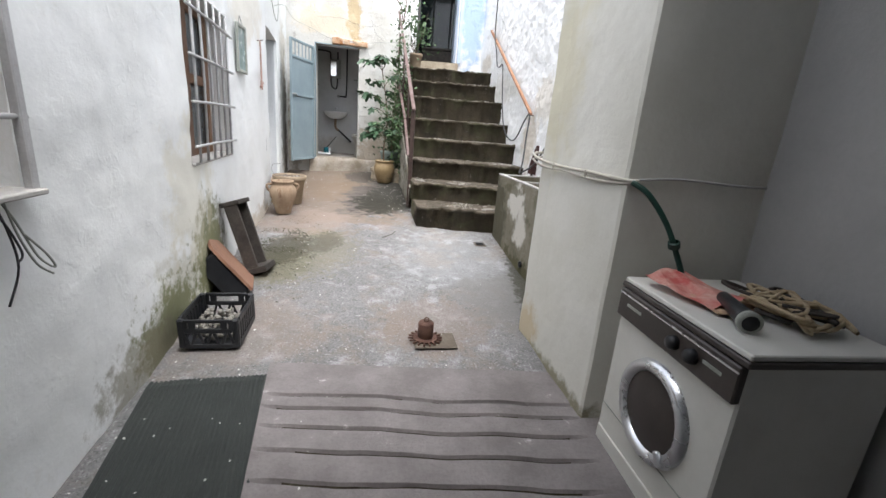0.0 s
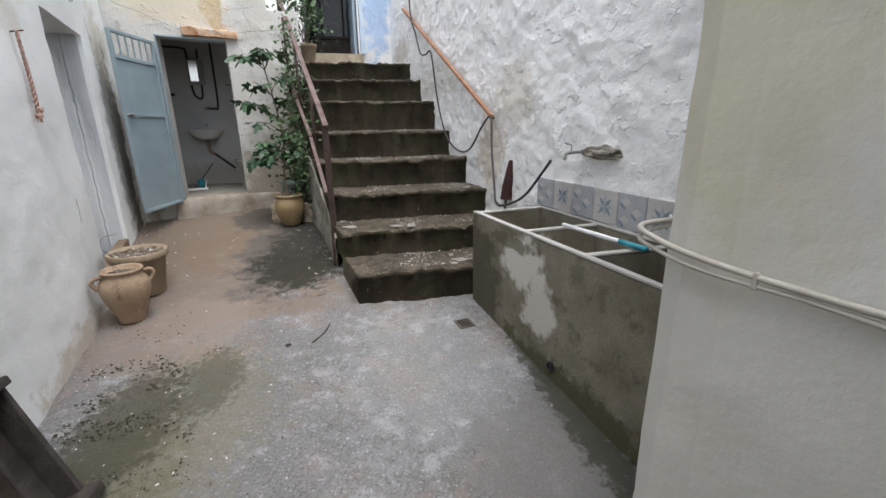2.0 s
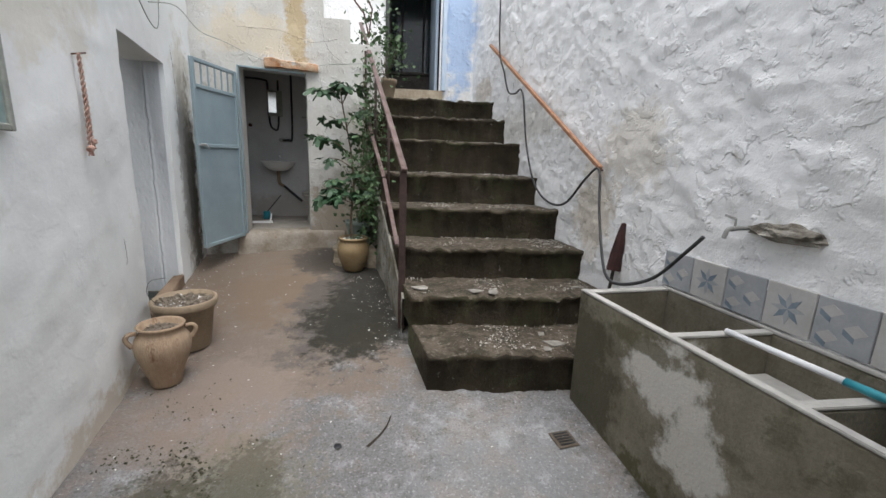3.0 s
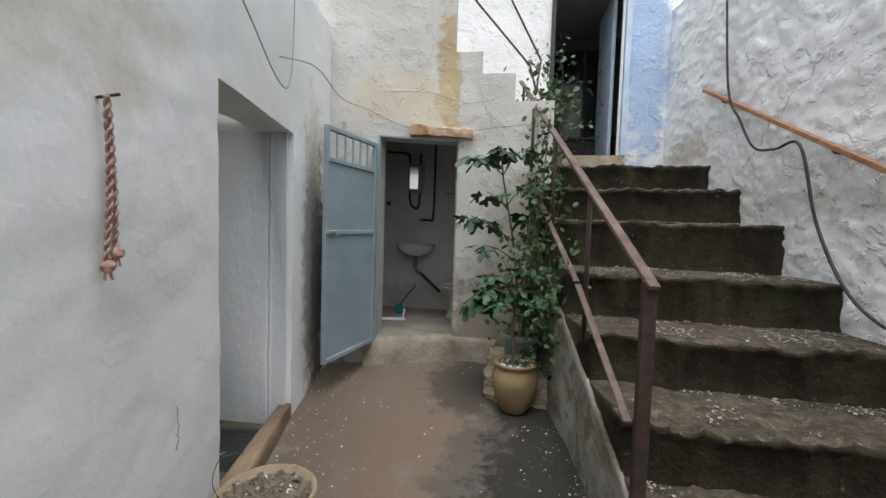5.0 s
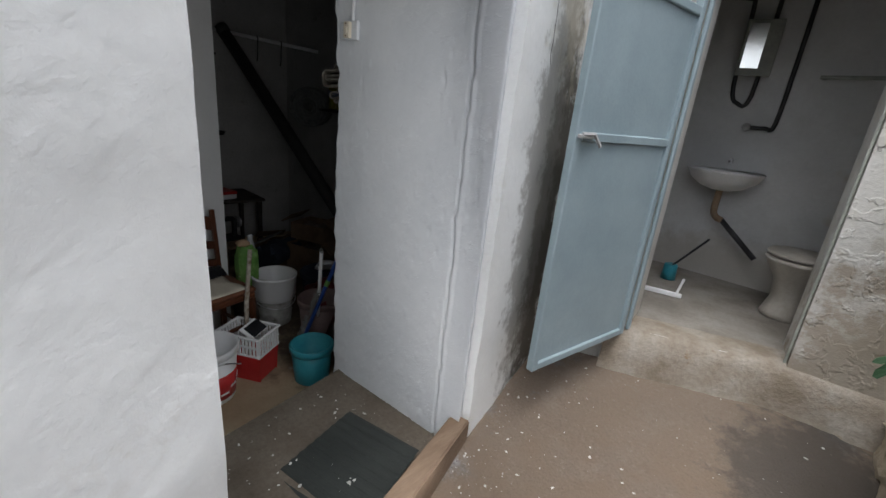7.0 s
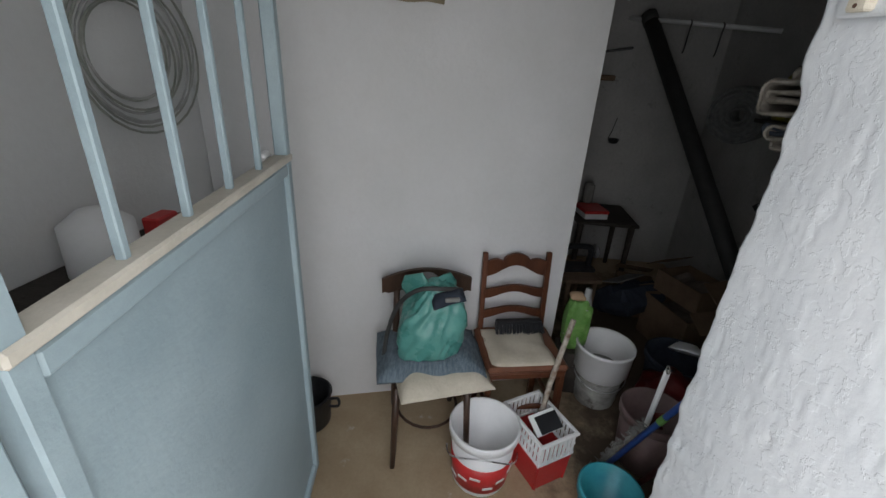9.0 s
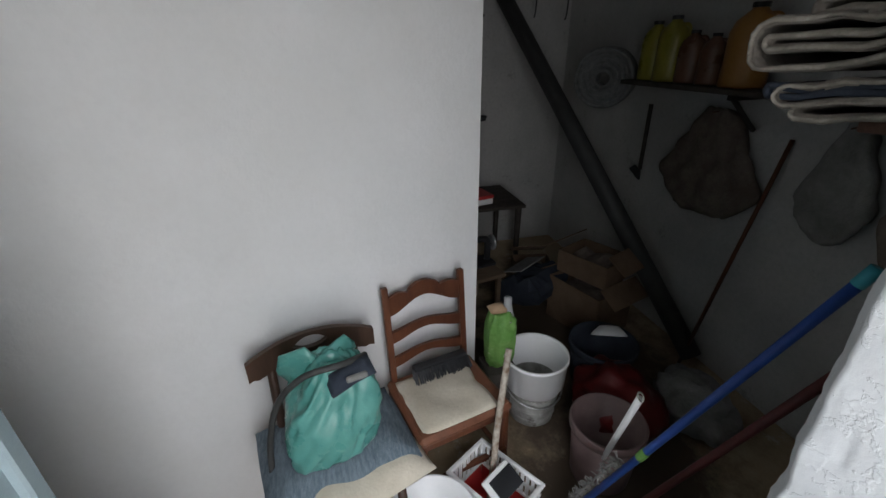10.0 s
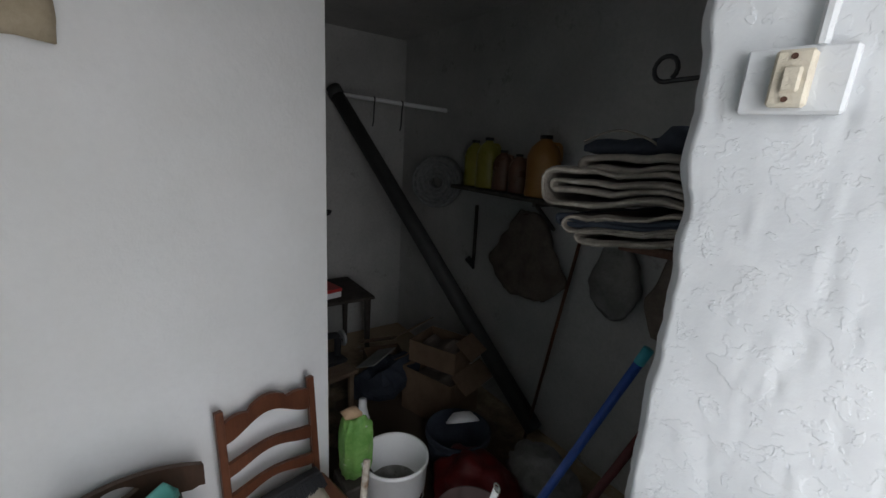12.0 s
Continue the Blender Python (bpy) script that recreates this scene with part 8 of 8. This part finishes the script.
# ---- lime flakes and litter ----
def litter():
    g = random.Random(77)
    verts, faces = [], []

    def chip(x, y, z, s):
        m = Matrix.Translation((x, y, z)) @ pose(0, 0, 0, g.gauss(0, 14), g.gauss(0, 14), g.random() * 360)
        b = len(verts)
        k = [0.6 + 0.6 * g.random() for _ in range(5)]
        ring = [(s * k[q] * math.cos(q * 1.257), s * 0.7 * k[q] * math.sin(q * 1.257)) for q in range(5)]
        for h in (0.0, s * 0.25):
            verts.extend(tuple(m @ Vector((u, v, h))) for u, v in ring)
        faces.append((b + 5, b + 6, b + 7, b + 8, b + 9))
        for q in range(5):
            faces.append((b + q, b + (q + 1) % 5, b + 5 + (q + 1) % 5, b + 5 + q))
    for _ in range(750):
        y = 1.6 + 6.0 * g.random()
        x = lerp(LW, y) + 0.04 + abs(g.gauss(0, 0.9)) if g.random() < 0.6 else g.uniform(-2.2, 0.9)
        if x > (lerp(SL, y) - 0.05 if y > 4.65 else 0.6) or x < lerp(LW, y):
            continue
        chip(x, y, gz(x, y) + 0.004, 0.0015 + 0.008 * g.random() ** 4)
    for _ in range(60):
        chip(g.uniform(-1.4, -0.4), g.uniform(0.6, 2.0), 0.045, 0.004 + 0.004 * g.random())
    for _ in range(260):
        y = g.uniform(5.2, 7.3)
        x = lerp(SL, y) - 0.03 - abs(g.gauss(0, 0.16))
        if abs(y - 6.80) < 0.2 and abs(x + 1.045) < 0.2:
            continue
        chip(x, y, gz(x, y) + 0.004, 0.002 + 0.008 * g.random() ** 4)
    for _ in range(280):
        y = g.gauss(5.9, 0.55)
        chip(lerp(LW, min(y, 7.2)) + 0.03 + abs(g.gauss(0, 0.16)), min(y, 7.2), gz(-2, min(y, 7.2)) + 0.005, 0.002 + 0.008 * g.random() ** 3)
    for _ in range(120):
        chip(g.uniform(-3.25, -2.68), g.uniform(5.2, 6.2), 0.445, 0.002 + 0.009 * g.random() ** 3)
    cut = (len(verts), len(faces))
    for k, (y0, z1) in enumerate(STAIR):
        for _ in range(2200):
            y = y0 + 0.03 + 0.42 * g.random()
            x = g.uniform(lerp(SL, y) + 0.05, lerp(RW, y) - 0.05)
            if noise.noise(Vector((x * 3.5, y * 5, k))) + 0.25 * (x - 0.2) - (0.12 if k < 3 else 0) > -0.12 + 0.45 * g.random():
                chip(x, y, z1 + 0.006, 0.002 + 0.010 * g.random() ** 4)
    ob = mesh_of("litter", verts[:cut[0]], faces[:cut[1]], M_CHIP)
    st = mesh_of("stair_litter", [tuple(v) for v in verts[cut[0]:]], [tuple(i - cut[0] for i in f) for f in faces[cut[1]:]], surf("grey_brown_grit", (0.24, 0.22, 0.19), (0.50, 0.475, 0.435), 25, 0.95, 0.2, 90))
    tagged(st, "grey crumbs and flaking lime strewn over the steps", "litter", kind="stuff")
    tagged(ob, "scattered white lime flakes and small grit", "litter", kind="stuff")


litter()


M_OLDPLASTER = surf("dirty_broken_plaster", (0.20, 0.185, 0.155), (0.36, 0.345, 0.315), 14, 0.95, 0.6, 60, grain=0.5, local=True)


def stair_rubble():
    """Broken plaster pieces lying on the lower steps."""
    bits = [(-0.36, 5.40, 1, 0.13, 0.10), (0.03, 5.33, 1, 0.12, 0.09), (0.16, 5.31, 1, 0.13, 0.06), (0.50, 4.90, 0, 0.12, 0.12), (0.46, 5.05, 0, 0.08, 0.07), (0.42, 4.82, 0, 0.07, 0.06), (0.84, 5.45, 1, 0.07, 0.06), (0.74, 5.92, 2, 0.07, 0.06), (0.80, 5.80, 2, 0.05, 0.05), (0.62, 6.40, 3, 0.06, 0.05), (0.66, 6.9, 4, 0.08, 0.06), (0.52, 7.35, 5, 0.10, 0.08)]
    g = random.Random(8)
    for x, y, k, w, d in bits:
        n = 7
        poly = [(w * 0.55 * (0.45 + 0.8 * g.random()) * math.cos(6.283 * q / n), d * 0.55 * (0.45 + 0.8 * g.random()) * math.sin(6.283 * q / n)) for q in range(n)]
        ob = part("plaster_chunk", prism(poly, -0.004, 0.002 + 0.015 * w, 0.0006), M_OLDPLASTER)
        ob.matrix_world = pose(x, y, STAIR[k][1] + 0.006, g.gauss(0, 3), g.gauss(0, 3), g.random() * 360)
        tagged(ob, "pale broken piece of plaster lying on a step", "rubble", group="plaster pieces on the steps")


stair_rubble()


def moss_crumbs():
    g = random.Random(5)
    verts, faces = [], []
    for _ in range(3000):
        y = g.gauss(3.85, 0.42)
        x = lerp(LW, y) + 0.10 + abs(g.gauss(0.25, 0.26))
        if noise.noise(Vector((x * 6, y * 6, 4))) < 0.05:
            continue
        m = Matrix.Translation((x, y, gz(x, y) + 0.004)) @ pose(0, 0, 0, g.gauss(0, 25), g.gauss(0, 25), g.random() * 360)
        r, b = 0.002 + 0.008 * g.random() ** 3, len(verts)
        verts += [tuple(m @ Vector(q)) for q in ((-r, -r * 0.6, 0), (r, -r * 0.5, 0), (r * 0.8, r * 0.7, 0), (-r * 0.7, r * 0.6, 0), (0, 0, r * 0.7))]
        faces += [(b, b + 1, b + 4), (b + 1, b + 2, b + 4), (b + 2, b + 3, b + 4), (b + 3, b, b + 4)]
    tagged(mesh_of("moss", verts, faces, surf("dry_moss", (0.03, 0.029, 0.016), (0.075, 0.07, 0.04), 20, 0.95, 0.4, 90)), "crumbs of dry moss and dirt by the wall", "moss", kind="stuff")


moss_crumbs()


# ---- cracks in the plaster ----
def crack(pts, n, seed):
    """A thin dark crack that wanders along pts; n: the direction out of the wall."""
    g = random.Random(seed)
    P = smooth_path(pts, 9)
    P = [p + Vector((g.gauss(0, 0.0025), g.gauss(0, 0.0025), g.gauss(0, 0.0025))) * (1 - 0) for p in P]
    P = [p - Vector(n) * (p - q).dot(Vector(n)) for p, q in zip(P, smooth_path(pts, 9))]
    return tube(P, 0.0010, 4)


def cracks():
    def west(y, z, o=0.004):
        return (lerp(LW, y) + o, y, z)
    runs = [([west(5.0, 1.02, 0.010), west(5.008, 1.10, 0.010), west(5.0, 1.17, 0.010)], (1, 0, 0)),
            ([west(6.62, 2.0, 0.01), west(6.6, 2.3, 0.01), west(6.55, 2.6, 0.01)], (1, 0, 0))]

    def cheek(y, z):
        return (lerp(SL, y) - 0.025, y, z)
    runs += [([cheek(6.0, 0.6), cheek(6.25, 0.8), cheek(6.45, 1.1), cheek(6.6, 1.3)], (1, 0, 0)), ([cheek(6.25, 0.8), cheek(6.2, 0.95), cheek(6.05, 1.1)], (1, 0, 0)), ([cheek(6.45, 1.1), cheek(6.7, 1.05), cheek(6.85, 0.8)], (1, 0, 0))]

    def back(x, z):
        return (x, lerp(WCL, x) - 0.010, z)
    runs += [([back(-2.3, 3.0), back(-1.9, 3.02), back(-1.6, 2.95), back(-1.3, 3.0)], (0, 1, 0)), ([back(-1.5, 3.2), back(-1.42, 2.9), back(-1.25, 2.75)], (0, 1, 0))]
    g = random.Random(12)
    for y, z, dy, dz in ((6.9, 3.0, 0.45, -0.35), (7.3, 2.75, 0.3, -0.4), (7.7, 3.3, -0.35, -0.3)):
        P = []
        for i in range(16):
            yy, zz = y + dy * i / 15 + g.gauss(0, 0.018), z + dz * i / 15 + g.gauss(0, 0.018)
            x = lerp(RW, yy)
            P.append((x - relief(x, yy, zz, 0.014, 3.0, 0.027), yy, zz))
        struct(part("plaster_crack", tube(P, 0.0016, 5), M_OLDWOOD), "jagged crack through thick flaking whitewash", "crack")
    for k, (pts, n) in enumerate(runs):
        struct(part("plaster_crack", crack(pts, n, k), M_OLDWOOD), "thin dark crack running through old plaster", "crack")


cracks()


def light_bulb():
    st = thing("light_bulb", "clear unlit light bulb on a short cord from the ceiling", "lamp", at=pose(-4.98, 6.42, 2.74))
    part("glass", lathe([(0, -0.045), (0.02, -0.04), (0.034, -0.02), (0.036, 0.0), (0.028, 0.025), (0.016, 0.045), (0.014, 0.05)], 24), M_PLASTIC, st, "milky glass", smooth=True)
    part("socket", lathe([(0, 0.045), (0.018, 0.045), (0.02, 0.08), (0.012, 0.10), (0, 0.10)], 18), M_CREAM, st, smooth=True)
    part("cord", tube([(0, 0, 0.095), (0.004, 0, 0.16), (0, 0, 0.212)], 0.004, 6), M_BLACK, st)


light_bulb()
